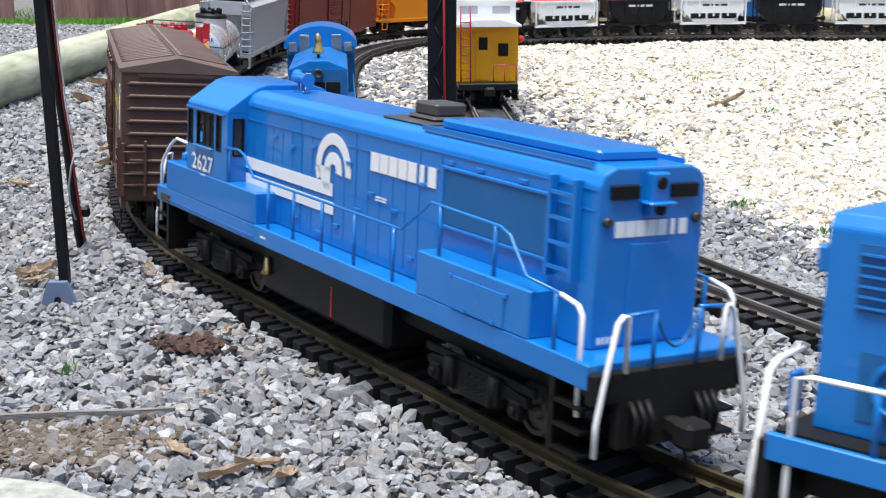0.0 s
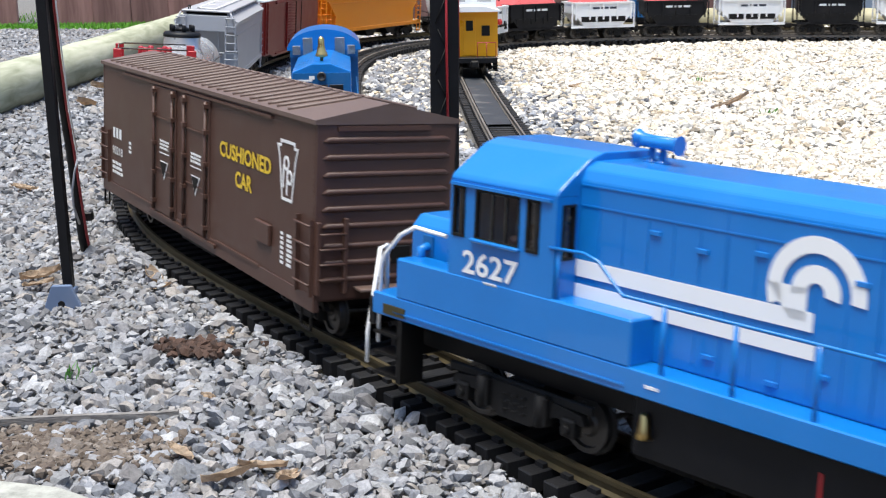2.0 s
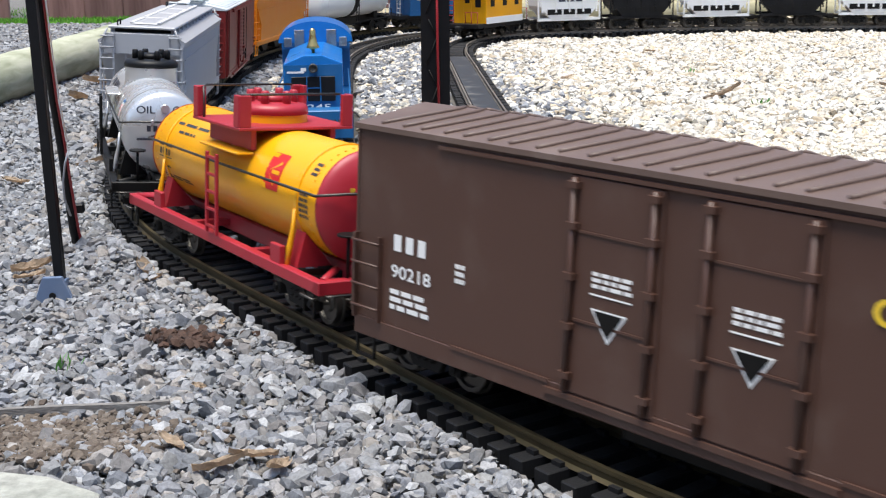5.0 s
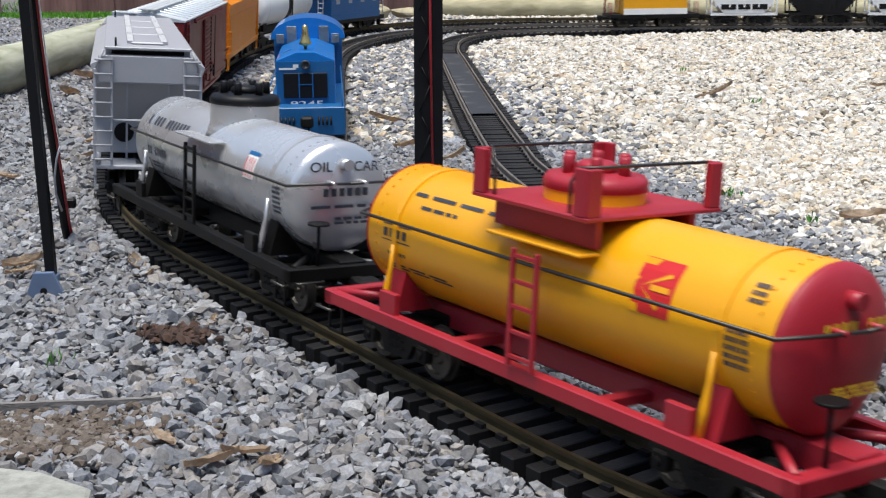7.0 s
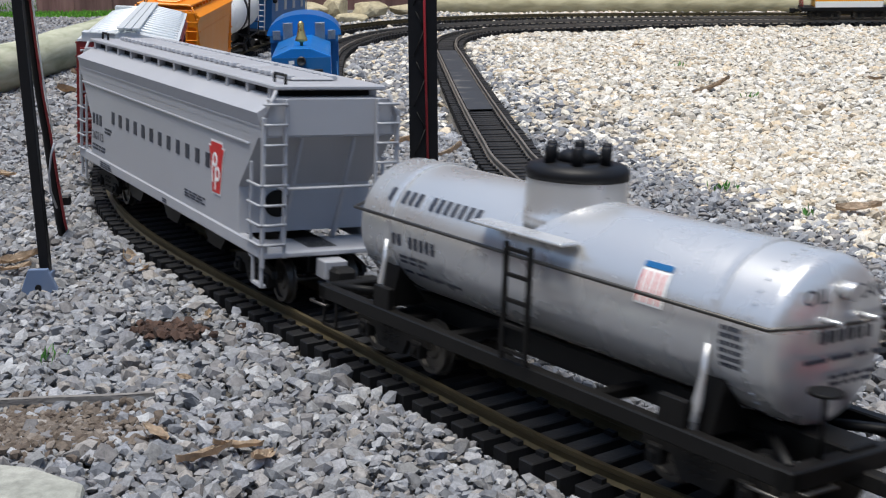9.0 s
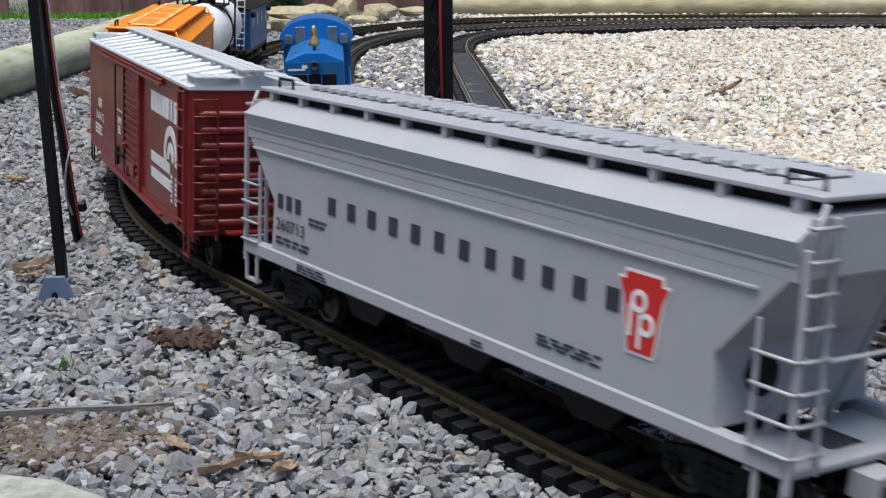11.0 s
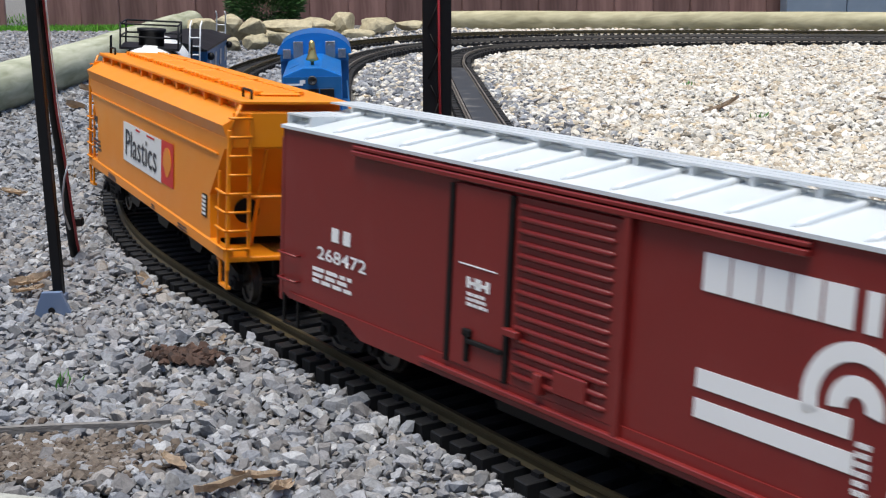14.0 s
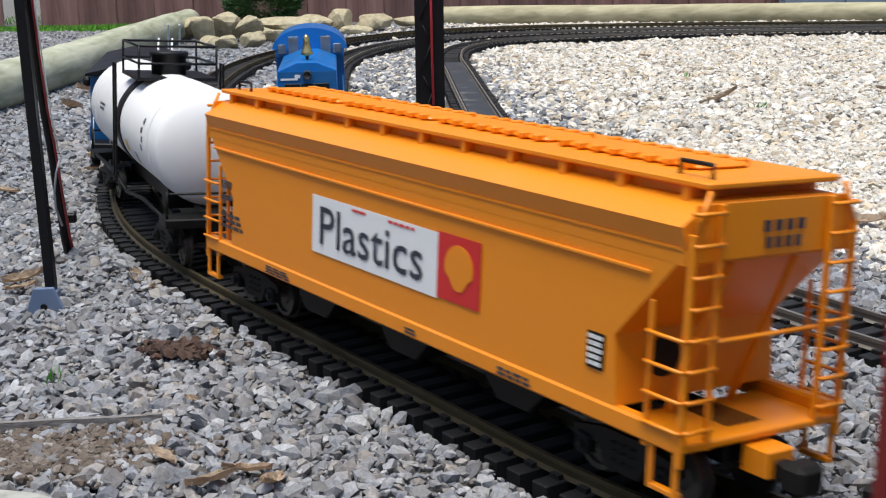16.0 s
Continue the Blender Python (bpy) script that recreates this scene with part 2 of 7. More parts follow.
def timber(name, dark, light, rough=0.8, along="X", scale=8.0, stretch=14.0, per_object=0.0):
    """Wood with grain along one axis of its object."""
    m, nt, b = nodes_of(name)
    tc, mp = nt.nodes.new("ShaderNodeTexCoord"), nt.nodes.new("ShaderNodeMapping")
    mp.inputs["Scale"].default_value = tuple(1.0 if a == along else stretch for a in "XYZ")
    nt.links.new(tc.outputs["Object"], mp.inputs["Vector"])
    n1, n2 = nt.nodes.new("ShaderNodeTexNoise"), nt.nodes.new("ShaderNodeTexNoise")
    n1.inputs["Scale"].default_value, n1.inputs["Detail"].default_value, n1.inputs["Distortion"].default_value = scale, 7, 0.6
    n2.inputs["Scale"].default_value, n2.inputs["Detail"].default_value = scale * 0.5, 3
    nt.links.new(mp.outputs[0], n1.inputs["Vector"])
    nt.links.new(tc.outputs["Object"], n2.inputs["Vector"])
    add = nt.nodes.new("ShaderNodeMath")
    add.operation = "MULTIPLY_ADD"
    add.inputs[1].default_value = 0.6
    nt.links.new(n1.outputs[0], add.inputs[0])
    half = nt.nodes.new("ShaderNodeMath")
    half.operation, half.inputs[1].default_value = "MULTIPLY", 0.4
    nt.links.new(n2.outputs[0], half.inputs[0])
    nt.links.new(half.outputs[0], add.inputs[2])
    ramp = nt.nodes.new("ShaderNodeValToRGB")
    ramp.color_ramp.elements[0].position, ramp.color_ramp.elements[1].position = 0.3, 0.68
    ramp.color_ramp.elements[0].color, ramp.color_ramp.elements[1].color = (*dark, 1), (*light, 1)
    nt.links.new(add.outputs[0], ramp.inputs[0])
    out = ramp.outputs[0]
    if per_object:
        oi, mr, sc = nt.nodes.new("ShaderNodeObjectInfo"), nt.nodes.new("ShaderNodeMapRange"), nt.nodes.new("ShaderNodeVectorMath")
        mr.inputs[3].default_value, mr.inputs[4].default_value, sc.operation = 1 - per_object, 1 + per_object, "SCALE"
        nt.links.new(oi.outputs["Random"], mr.inputs[0])
        nt.links.new(out, sc.inputs[0])
        nt.links.new(mr.outputs[0], sc.inputs["Scale"])
        out = sc.outputs[0]
    nt.links.new(out, b.inputs["Base Color"])
    b.inputs["Roughness"].default_value = rough
    bp = nt.nodes.new("ShaderNodeBump")
    bp.inputs["Strength"].default_value, bp.inputs["Distance"].default_value = 0.4, 0.003
    nt.links.new(n1.outputs[0], bp.inputs["Height"])
    nt.links.new(bp.outputs[0], b.inputs["Normal"])
    return m


BLUE = paint("blue_paint", (0.0035, 0.162, 0.50), 0.30, dust=0.012, coat=0.35)
# darker blue paint, also used as painted shade for hood recesses and screens
NAVY = paint("dark_blue_and_recess_shade", (0.006, 0.105, 0.28), 0.42, dust=0.03)
WHITE = paint("white_paint", (0.80, 0.80, 0.78), 0.4, vary=0.04, dust=0.01)
BLACK = paint("black_plastic", (0.008, 0.008, 0.009), 0.45, dust=0.008, spec=0.22)
GRIME = paint("grimy_black", (0.009, 0.0085, 0.008), 0.6, vary=0.3, dust=0.008, spec=0.22)
BROWN = paint("oxide_brown_paint", (0.075, 0.036, 0.025), 0.46, dust=0.03)
ROOFBROWN = paint("weathered_brown_roof", (0.125, 0.082, 0.065), 0.45, vary=0.2)
MAROON = paint("dark_red_paint", (0.175, 0.015, 0.013), 0.36, dust=0.015)
RED = paint("red_paint", (0.36, 0.018, 0.03), 0.42, dust=0.02)
YELLOW = paint("yellow_paint", (0.80, 0.36, 0.006), 0.30, vary=0.04, dust=0.01)
LETTERYELLOW = paint("yellow_lettering", (0.75, 0.50, 0.03), 0.45)
ORANGE = paint("orange_plastic", (0.80, 0.25, 0.006), 0.36, vary=0.04, dust=0.015)
SILVER = paint("silver_paint", (0.62, 0.62, 0.615), 0.27, metal=0.6, vary=0.025, dust=0.0)
ALUMINIUM = paint("pale_galvanised_roof", (0.66, 0.69, 0.70), 0.38, metal=0.25, vary=0.08)
GREY = paint("grey_paint", (0.37, 0.375, 0.395), 0.38)
INK = paint("dark_lettering", (0.03, 0.035, 0.05), 0.5)
SIGNRED = paint("sign_red", (0.60, 0.02, 0.02), 0.45)
BRASS = paint("brass", (0.60, 0.42, 0.16), 0.28, metal=1.0)
STEEL = paint("worn_steel", (0.085, 0.08, 0.073), 0.42, metal=0.8, vary=0.35, dust=0.01)
RAILMAT = paint("weathered_brass_rail", (0.115, 0.092, 0.05), 0.48, metal=0.75, vary=0.4, dust=0.03)
BRANCHRAIL = paint("dull_rail", (0.22, 0.195, 0.165), 0.5, metal=0.6, vary=0.3, dust=0.12)
SLEEPER = paint("black_sleeper_plastic", (0.010, 0.010, 0.011), 0.62, vary=0.4, grain=500, bump=0.25, dust=0.03, spec=0.25)
SOOT = paint("sooty_grey_metal", (0.055, 0.050, 0.046), 0.5, vary=0.25)
CHASSIS = paint("chassis_black", (0.006, 0.0056, 0.0052), 0.5, vary=0.3, dust=0.004, spec=0.22)
PLATE = paint("grey_zinc_plate", (0.12, 0.17, 0.27), 0.5, vary=0.12)
REDWIRE = paint("red_wire_sheath", (0.30, 0.015, 0.02), 0.4)
# tan set lighter to make up for the dim cab interior
TAN = paint("tan_inside_wall", (0.42, 0.24, 0.14), 0.6)
# pale colour of sheets added only to brighten the cab inside
CABBRIGHT = paint("pale_cab_brightener", (0.62, 0.60, 0.56), 0.6)
COALRED = mineral("red_load", [(0.45, 0.06, 0.065), (0.56, 0.10, 0.10), (0.40, 0.05, 0.055)])


def glass_mat():
    m, nt, b = nodes_of("window_glass")
    b.inputs["Base Color"].default_value = (0.85, 0.9, 0.92, 1)
    b.inputs["Roughness"].default_value, b.inputs["Transmission Weight"].default_value, b.inputs["IOR"].default_value = 0.03, 1.0, 1.45
    return m


GLASS = glass_mat()


# ---- ground ----
GROUND_Z = -0.022


def ground_height(x, y):
    return GROUND_Z + 0.006 * noise.noise(Vector((x * 3.1, y * 3.1, 2.0))) + 0.003 * noise.noise(Vector((x * 11, y * 11, 5.0)))


def near_path(path, pts):
    p = path[::3]
    out = np.empty(len(pts))
    for k in range(0, len(pts), 4000):
        q = pts[k:k + 4000]
        out[k:k + 4000] = np.sqrt(((q[:, None, :] - p[None]) ** 2).sum(2)).min(1)
    return out


SOIL = mineral("dark_soil_under_gravel", [(0.06, 0.055, 0.05), (0.16, 0.15, 0.135), (0.09, 0.075, 0.06)], scale=420, island=False, bump=0.8)


def make_ground():
    bm = bmesh.new()
    xs = sorted({*np.round(np.linspace(-1.6, 1.6, 65), 3), -40, -14, -5, -2.6, 2.6, 5, 14, 40})
    ys = sorted({*np.round(np.linspace(0.2, 4.8, 93), 3), -40, -12, -4, -1.2, -0.3, 5.6, 8, 16, 60})
    grid = [[bm.verts.new((x, y, ground_height(x, y) - 0.004 if abs(x) < 3 and -1 < y < 6 else GROUND_Z - 0.004)) for x in xs] for y in ys]
    for a, b in zip(grid, grid[1:]):
        for k in range(len(xs) - 1):
            bm.faces.new((a[k], a[k + 1], b[k + 1], b[k]))
    return tagged(part("ground", bm, SOIL), "dark stony soil beneath the gravel bed", "ground", kind="structure")


make_ground()


def shapes(count, seed, angular):
    """Stone shapes: hulls of a few points on a ball."""
    rnd = np.random.RandomState(seed)
    out = []
    faces = []
    for _ in range(count):
        n = 11 if angular > 0.2 else 13
        c = rnd.normal(0, 1, (n * 8, 3))
        c /= np.linalg.norm(c, axis=1)[:, None]
        keep = [0]
        while len(keep) < n:
            d = np.min([np.linalg.norm(c - c[k], axis=1) for k in keep], 0) * rnd.uniform(0.6 if angular > 0.2 else 0.9, 1, len(c))
            keep.append(int(np.argmax(d)))
        c = c[keep]
        bm = bmesh.new()
        for p in c:
            bm.verts.new(p)
        bmesh.ops.convex_hull(bm, input=bm.verts)
        bm.verts.index_update()
        bmesh.ops.recalc_face_normals(bm, faces=bm.faces)
        faces.append([[v.index for v in f.verts] for f in bm.faces])
        out.append(np.array([v.co for v in bm.verts]) * np.array([1.2, rnd.uniform(0.6, 1.0), rnd.uniform(0.42, 0.85)]))
        bm.free()
    return np.array(out), np.array(faces)


def gravel(name, label, pts, sizes, zs, material, seed, angular):
    """Loose stones as one mesh."""
    rnd = np.random.RandomState(seed)
    lib, fs = shapes(60, seed, angular)
    n, nv = len(pts), lib.shape[1]
    pick = rnd.randint(0, len(lib), n)
    c = lib[pick] * sizes[:, None, None]
    a, tl, ro = rnd.uniform(0, 2 * np.pi, n), rnd.uniform(-0.7, 0.7, n), rnd.uniform(-0.7, 0.7, n)
    y, z = c[:, :, 1] * np.cos(ro)[:, None] - c[:, :, 2] * np.sin(ro)[:, None], c[:, :, 1] * np.sin(ro)[:, None] + c[:, :, 2] * np.cos(ro)[:, None]
    x = c[:, :, 0] * np.cos(tl)[:, None] + z * np.sin(tl)[:, None]
    z = -c[:, :, 0] * np.sin(tl)[:, None] + z * np.cos(tl)[:, None]
    X, Y = x * np.cos(a)[:, None] - y * np.sin(a)[:, None], x * np.sin(a)[:, None] + y * np.cos(a)[:, None]
    v = np.stack([X + pts[:, 0:1], Y + pts[:, 1:2], z + zs[:, None]], 2).reshape(-1, 3)
    f = (fs[pick] + (np.arange(n) * nv)[:, None, None]).reshape(-1)
    me = bpy.data.meshes.new(name)
    me.vertices.add(len(v))
    me.vertices.foreach_set("co", v.ravel())
    me.loops.add(len(f))
    me.loops.foreach_set("vertex_index", f)
    me.polygons.add(len(f) // 3)
    me.polygons.foreach_set("loop_start", np.arange(0, len(f), 3))
    me.polygons.foreach_set("use_smooth", np.zeros(len(f) // 3, dtype=bool))
    me.update(calc_edges=True)
    me.materials.append(material)
    return tagged(new(name, me), label, "gravel", kind="stuff")


def scatter(x0, x1, y0, y1, gap, seed):
    """Points on a shaken grid."""
    rnd = np.random.RandomState(seed)
    gx, gy = np.meshgrid(np.arange(x0, x1, gap), np.arange(y0, y1, gap))
    p = np.stack([gx.ravel(), gy.ravel()], 1)
    return p + rnd.uniform(-0.5, 0.5, p.shape) * gap * 1.1


def heights(p):
    return np.array([ground_height(x, y) for x, y in p])


def in_view(p, margin=0.12):
    return (np.abs(p[:, 0]) < 0.345 * p[:, 1] + margin)


def border(y):
    """Where the grey stone gives way to the pale stone, across the plan."""
    return np.interp(y, [0.5, 1.0, 1.5, 2.0, 2.6, 3.2, 3.6], [0.62, 0.42, 0.28, 0.22, 0.16, 0.12, 0.10])


GREYSTONE = mineral("crushed_grey_stone", [(0.115, 0.121, 0.135), (0.26, 0.270, 0.29), (0.165, 0.165, 0.165), (0.39, 0.395, 0.405), (0.085, 0.090, 0.100), (0.29, 0.265, 0.24), (0.205, 0.215, 0.24), (0.14, 0.13, 0.125), (0.33, 0.335, 0.355)], scale=420, bump=0.18, rough=0.7)
PALESTONE = mineral("pale_pea_gravel", [(0.50, 0.45, 0.36), (0.68, 0.64, 0.56), (0.36, 0.29, 0.20), (0.76, 0.73, 0.67), (0.44, 0.41, 0.36), (0.58, 0.46, 0.31), (0.70, 0.67, 0.61), (0.30, 0.26, 0.20)], scale=300, bump=0.2, rough=0.75)


def lay_gravel():
    tracks = (MAIN, BRANCH, SIDING)
    rnd = np.random.RandomState(5)
    for layer, (gap, lift, seed) in enumerate([(0.0060, 0.0, 11), (0.0066, 0.0030, 12)]):
        p = scatter(-0.75, 0.75, 0.48, 1.75, gap, seed)
        p = p[in_view(p)]
        d = np.min([near_path(t, p) for t in tracks], 0)
        p, d = p[d > 0.0], d[d > 0.0]
        low = np.where(d < 0.0455, -0.001 if layer == 0 else -0.007, 0.0065 * np.exp(-((d - 0.05) / 0.03) ** 2))
        keep = (d > 0.0455) | (rnd.uniform(0, 1, len(p)) < (0.75 if layer == 0 else 0.25))
        p, low = p[keep], low[keep]
        size = rnd.gamma(6, 0.00064, len(p)).clip(0.0018, 0.0082)
        size = np.where(low < 0, size * 0.75, size)
        z = heights(p) + lift + low + size * 0.25
        pale = p[:, 0] + rnd.normal(0, 0.03, len(p)) > border(p[:, 1])
        if (~pale).any():
            gravel("gravel", "loose crushed grey stone chippings around the track", p[~pale], size[~pale], z[~pale], GREYSTONE, seed, 0.30)
        if pale.any():
            gravel("gravel", "pale rounded pea gravel inside the loop", p[pale], size[pale] * 1.02, z[pale], PALESTONE, seed + 50, 0.12)
    p = scatter(-1.7, 1.8, 1.73, 4.6, 0.0098, 21)
    p = p[in_view(p)]
    d = np.min([near_path(t, p) for t in tracks], 0)
    keep = (d > 0.048) & (p[:, 0] > -1.9)
    p = p[keep]
    size = rnd.gamma(8, 0.00074, len(p)).clip(0.003, 0.0105)
    z = heights(p) + 0.001 + size * 0.3
    pale = (p[:, 0] + rnd.normal(0, 0.06, len(p)) > border(p[:, 1])) | ((rnd.uniform(0, 1, len(p)) < 0.35) & (p[:, 0] > -0.32))
    gravel("gravel", "grey stone chippings along the far tracks", p[~pale], size[~pale], z[~pale], GREYSTONE, 31, 0.28)
    gravel("gravel", "wide bed of pale rounded pea gravel", p[pale], size[pale], z[pale], PALESTONE, 32, 0.12)


lay_gravel()


# ---- tracks ----
def make_rail(path, s0, s1, side, material, parent):
    prof = [(-0.0014, 0), (0.0014, 0), (0.0014, -0.0024), (0.0006, -0.0030), (0.0006, -0.0062), (0.0032, -0.0076), (-0.0032, -0.0076), (-0.0006, -0.0062), (-0.0006, -0.0030), (-0.0014, -0.0024)]
    bm = bmesh.new()
    rings = []
    for s in np.arange(s0, s1, 0.03):
        x, y, h = on_path(path, s, side)
        rings.append([bm.verts.new((x + o * math.sin(h), y - o * math.cos(h), z)) for o, z in prof])
    n = len(prof)
    for a, b in zip(rings, rings[1:]):
        for k in range(n):
            bm.faces.new((a[k], b[k], b[(k + 1) % n], a[(k + 1) % n]))
    bmesh.ops.recalc_face_normals(bm, faces=bm.faces)
    return part("rail", bm, material, parent)


def sleeper_mesh():
    bm = bmesh.new()
    box(bm, -0.0058, 0.0058, -0.040, 0.040, -0.019, -0.0077, 0.0007)
    for y in (-0.0235, 0.0235):
        for o in (-0.0052, 0.0052):
            box(bm, -0.0035, 0.0035, y + o - 0.0016, y + o + 0.0016, -0.0078, -0.0052)
    me = bpy.data.meshes.new("sleeper")
    bm.to_mesh(me)
    bm.free()
    me.materials.append(SLEEPER)
    return me


SLEEPER_MESH = sleeper_mesh()
PITCH = 0.0205


def make_track(name, label, path, ranges, near, rail_material):
    """Rails and sleepers; the stretch near as single sleepers, the rest joined."""
    t = thing(name, label, "railway track", kind="structure")
    for side in (-0.0235, 0.0235):
        make_rail(path, ranges[0], ranges[1], side, rail_material, t)
    base = bmesh.new()
    base.from_mesh(SLEEPER_MESH)
    bv = np.array([v.co for v in base.verts])
    bf = [[v.index for v in f.verts] for f in base.faces]
    base.free()
    verts, faces = [], []
    rnd = random.Random(3)
    for s in np.arange(ranges[0] + 0.01, ranges[1] - 0.02, PITCH):
        x, y, h = on_path(path, s)
        m = pose(x, y, rnd.uniform(-0.0006, 0.0004), 0, 0, math.degrees(h) + rnd.uniform(-1, 1))
        if near[0] < s < near[1]:
            ob = new("sleeper", SLEEPER_MESH)
            ob.parent, ob.matrix_basis = t, m
        else:
            k = len(verts)
            verts += [tuple(m @ Vector(c)) for c in bv]
            faces += [[i + k for i in f] for f in bf]
    if verts:
        me = bpy.data.meshes.new("far_sleepers")
        me.from_pydata(verts, [], faces)
        me.materials.append(SLEEPER)
        ob = tagged(new("far_sleepers", me), kind="stuff")
        ob.parent = t
    return t


def on_stretch(path, y_low, y_high):
    k = [i * 0.01 for i in range(len(path)) if y_low < path[i][1] < y_high and abs(path[i][0]) < 0.7]
    return k[0], k[-1]


make_track("track_main", "curved model railway track with weathered brass rails and black sleepers", MAIN, (0.0, len(MAIN) * 0.01), on_stretch(MAIN, 0.4, 2.6), RAILMAT)
make_track("track_branch", "branch track with dull rails on black sleepers", BRANCH, (0.0, len(BRANCH) * 0.01), on_stretch(BRANCH, 0.6, 2.9), BRANCHRAIL)
make_track("track_siding", "siding track under the parked blue switcher", SIDING, (0.0, len(SIDING) * 0.01), on_stretch(SIDING, 1.3, 2.4), BRANCHRAIL)

# centre infill strip of the turnout on the branch
bm = bmesh.new()
k0, k1 = on_stretch(BRANCH, 1.95, 2.95)
ring = []
for s in np.arange(k0, k1, 0.03):
    ring.append([bm.verts.new((*on_path(BRANCH, s, o)[:2], -0.0045)) for o in (-0.0185, 0.0185)])
for a, b in zip(ring, ring[1:]):
    bm.faces.new((a[0], b[0], b[1], a[1]))
tagged(part("turnout_infill", bm, paint("dusty_black_infill", (0.03, 0.033, 0.038), 0.6, vary=0.3, dust=0.15)), "flat dusty black infill between the branch rails", "track infill", kind="structure")


# ---- gantry posts ----
def gantry_post(label, x, y, w, lean, depth=0.016):
    """A black channel upright with lattice, wires and a foot."""
    t = thing("gantry_post", label, "post", m=pose(x, y, GROUND_Z, 0, lean, 0))
    part("upright", boxes((-w / 2, w / 2, -0.004, 0.004, 0.0, 0.34), bevel=0.0006), BLACK, t)
    part("flange", boxes((w / 2 - 0.003, w / 2, 0.0, depth, 0.02, 0.34)), BLACK, t)
    part("flange", boxes((-w / 2, -w / 2 + 0.003, 0.0, depth, 0.02, 0.34)), BLACK, t)
    return t


post_a = gantry_post("tall black gantry upright with a grey foot plate on gravel", -0.3010, 1.03, 0.0078, -1.0, 0.004)
bm = bmesh.new()
prism(bm, [(-0.018, -0.004), (0.019, -0.004), (0.008, 0.023), (-0.007, 0.023)], "y", -0.024, -0.019, 0.0006)
box(bm, -0.006, 0.006, -0.020, 0.004, 0.010, 0.016, 0.0006)
part("foot_plate", bm, PLATE, post_a, "small blue-grey metal foot plate")
bm = bmesh.new()
lathe(bm, [(-0.0252, 0.0026), (-0.0240, 0.0026)], 12, "y", (0.000, 0, 0.0085))
part("foot_bolt", bm, BLACK, post_a)
for dx, dy, r0, r1, material, label, name in ((0.0, 0.0, 0.0022, 0.0046, BLACK, "flat black cable bending down to the ground", "cable"), (0.0030, -0.003, 0.0009, 0.0014, REDWIRE, "thin red wire", "wire"), (0.0048, -0.004, 0.0006, 0.0008, WHITE, "thin pale wire", "wire")):
    bm = bmesh.new()
    pts = [(0.0048, 0.008, 0.30), (0.0035, 0.010, 0.236), (-0.0050, 0.042, 0.195), (-0.0130, 0.074, 0.150), (-0.0178, 0.100, 0.112), (-0.0242, 0.129, 0.067), (-0.0290, 0.154, 0.024), (-0.0300, 0.166, 0.003)]
    rr = [r0 + (r1 - r0) * k / 7 for k in range(8)]
    keep = 5 if material is WHITE else 8
    tube(bm, [(x + dx * (1 + 0.12 * k), y + dy, z) for k, (x, y, z) in enumerate(pts)][:keep], r0, 8, radii=rr[:keep])
    part(name, bm, material, post_a, label)
bm = bmesh.new()
tube(bm, [(-0.009, 0.090, 0.105), (-0.012, 0.088, 0.095), (-0.0165, 0.092, 0.078), (-0.019, 0.100, 0.062), (-0.018, 0.110, 0.045)], 0.0010, 6)
part("wire", bm, GREY, post_a, "loop of pale grey wire")
part("clip", boxes((-0.026, -0.016, 0.145, 0.152, 0.040, 0.048), bevel=0.001), BLACK, post_a)

post_b = gantry_post("black lattice gantry upright between the tracks with a red wire", 0.0, 1.21, 0.026, 0.4)
bm = bmesh.new()
for k in range(7):
    z = 0.03 + 0.045 * k
    tube(bm, [(-0.008, -0.0055, z), (0.0015, -0.0055, z + 0.024)], 0.0007, 5)
    tube(bm, [(0.0015, -0.0055, z + 0.024), (-0.006, -0.0055, z + 0.04)], 0.0006, 5)
part("lattice", bm, GRIME, post_b)
bm = bmesh.new()
tube(bm, [(0.001, -0.0065, 0.34), (0.002, -0.007, 0.18), (0.0045, -0.0065, 0.0)], 0.0012, 6)
part("wire", bm, REDWIRE, post_b, "thin red wire")
part("foot_plate", boxes((-0.022, 0.022, -0.014, 0.014, -0.004, 0.003), bevel=0.0006), PLATE, post_b)

# ---- logs, stones, fence, planting ----
LOGMAT = timber("mossy_weathered_log", (0.17, 0.19, 0.105), (0.52, 0.52, 0.40), along="Y", scale=9, stretch=6)
FARLOG = timber("pale_peeled_log", (0.22, 0.20, 0.11), (0.50, 0.45, 0.29), along="X", scale=9, stretch=6)


def log(label, a, b, r, material, axis):
    bm = bmesh.new()
    a, b = Vector(a), Vector(b)
    n = 34
    pts, rad = [], []
    for k in range(n + 1):
        u = k / n
        pts.append(a.lerp(b, u) + Vector((0.006 * noise.noise(Vector((u * 4, 1, r))), 0, 0.004 * noise.noise(Vector((u * 4, 7, r))))))
        rad.append(r * (1 + 0.06 * noise.noise(Vector((u * 9, 3, r * 10)))))
    pts = [pts[0]] + pts + [pts[-1]]
    rad = [r * 0.82] + rad + [r * 0.82]
    pts[0] = pts[0] - (b - a).normalized() * 0.006
    pts[-1] = pts[-1] + (b - a).normalized() * 0.006
    tube(bm, pts, r, 22, True, rad)
    for v in bm.verts:
        v.co += Vector((0, 0, 1)) * 0.0025 * noise.noise(v.co * 22)
    return tagged(part("log", bm, material), label, "log")


log("long round weathered log with green moss edging the gravel", (-0.787, 1.3, 0.012), (-0.747, 4.20, 0.026), 0.043, LOGMAT, "Y")
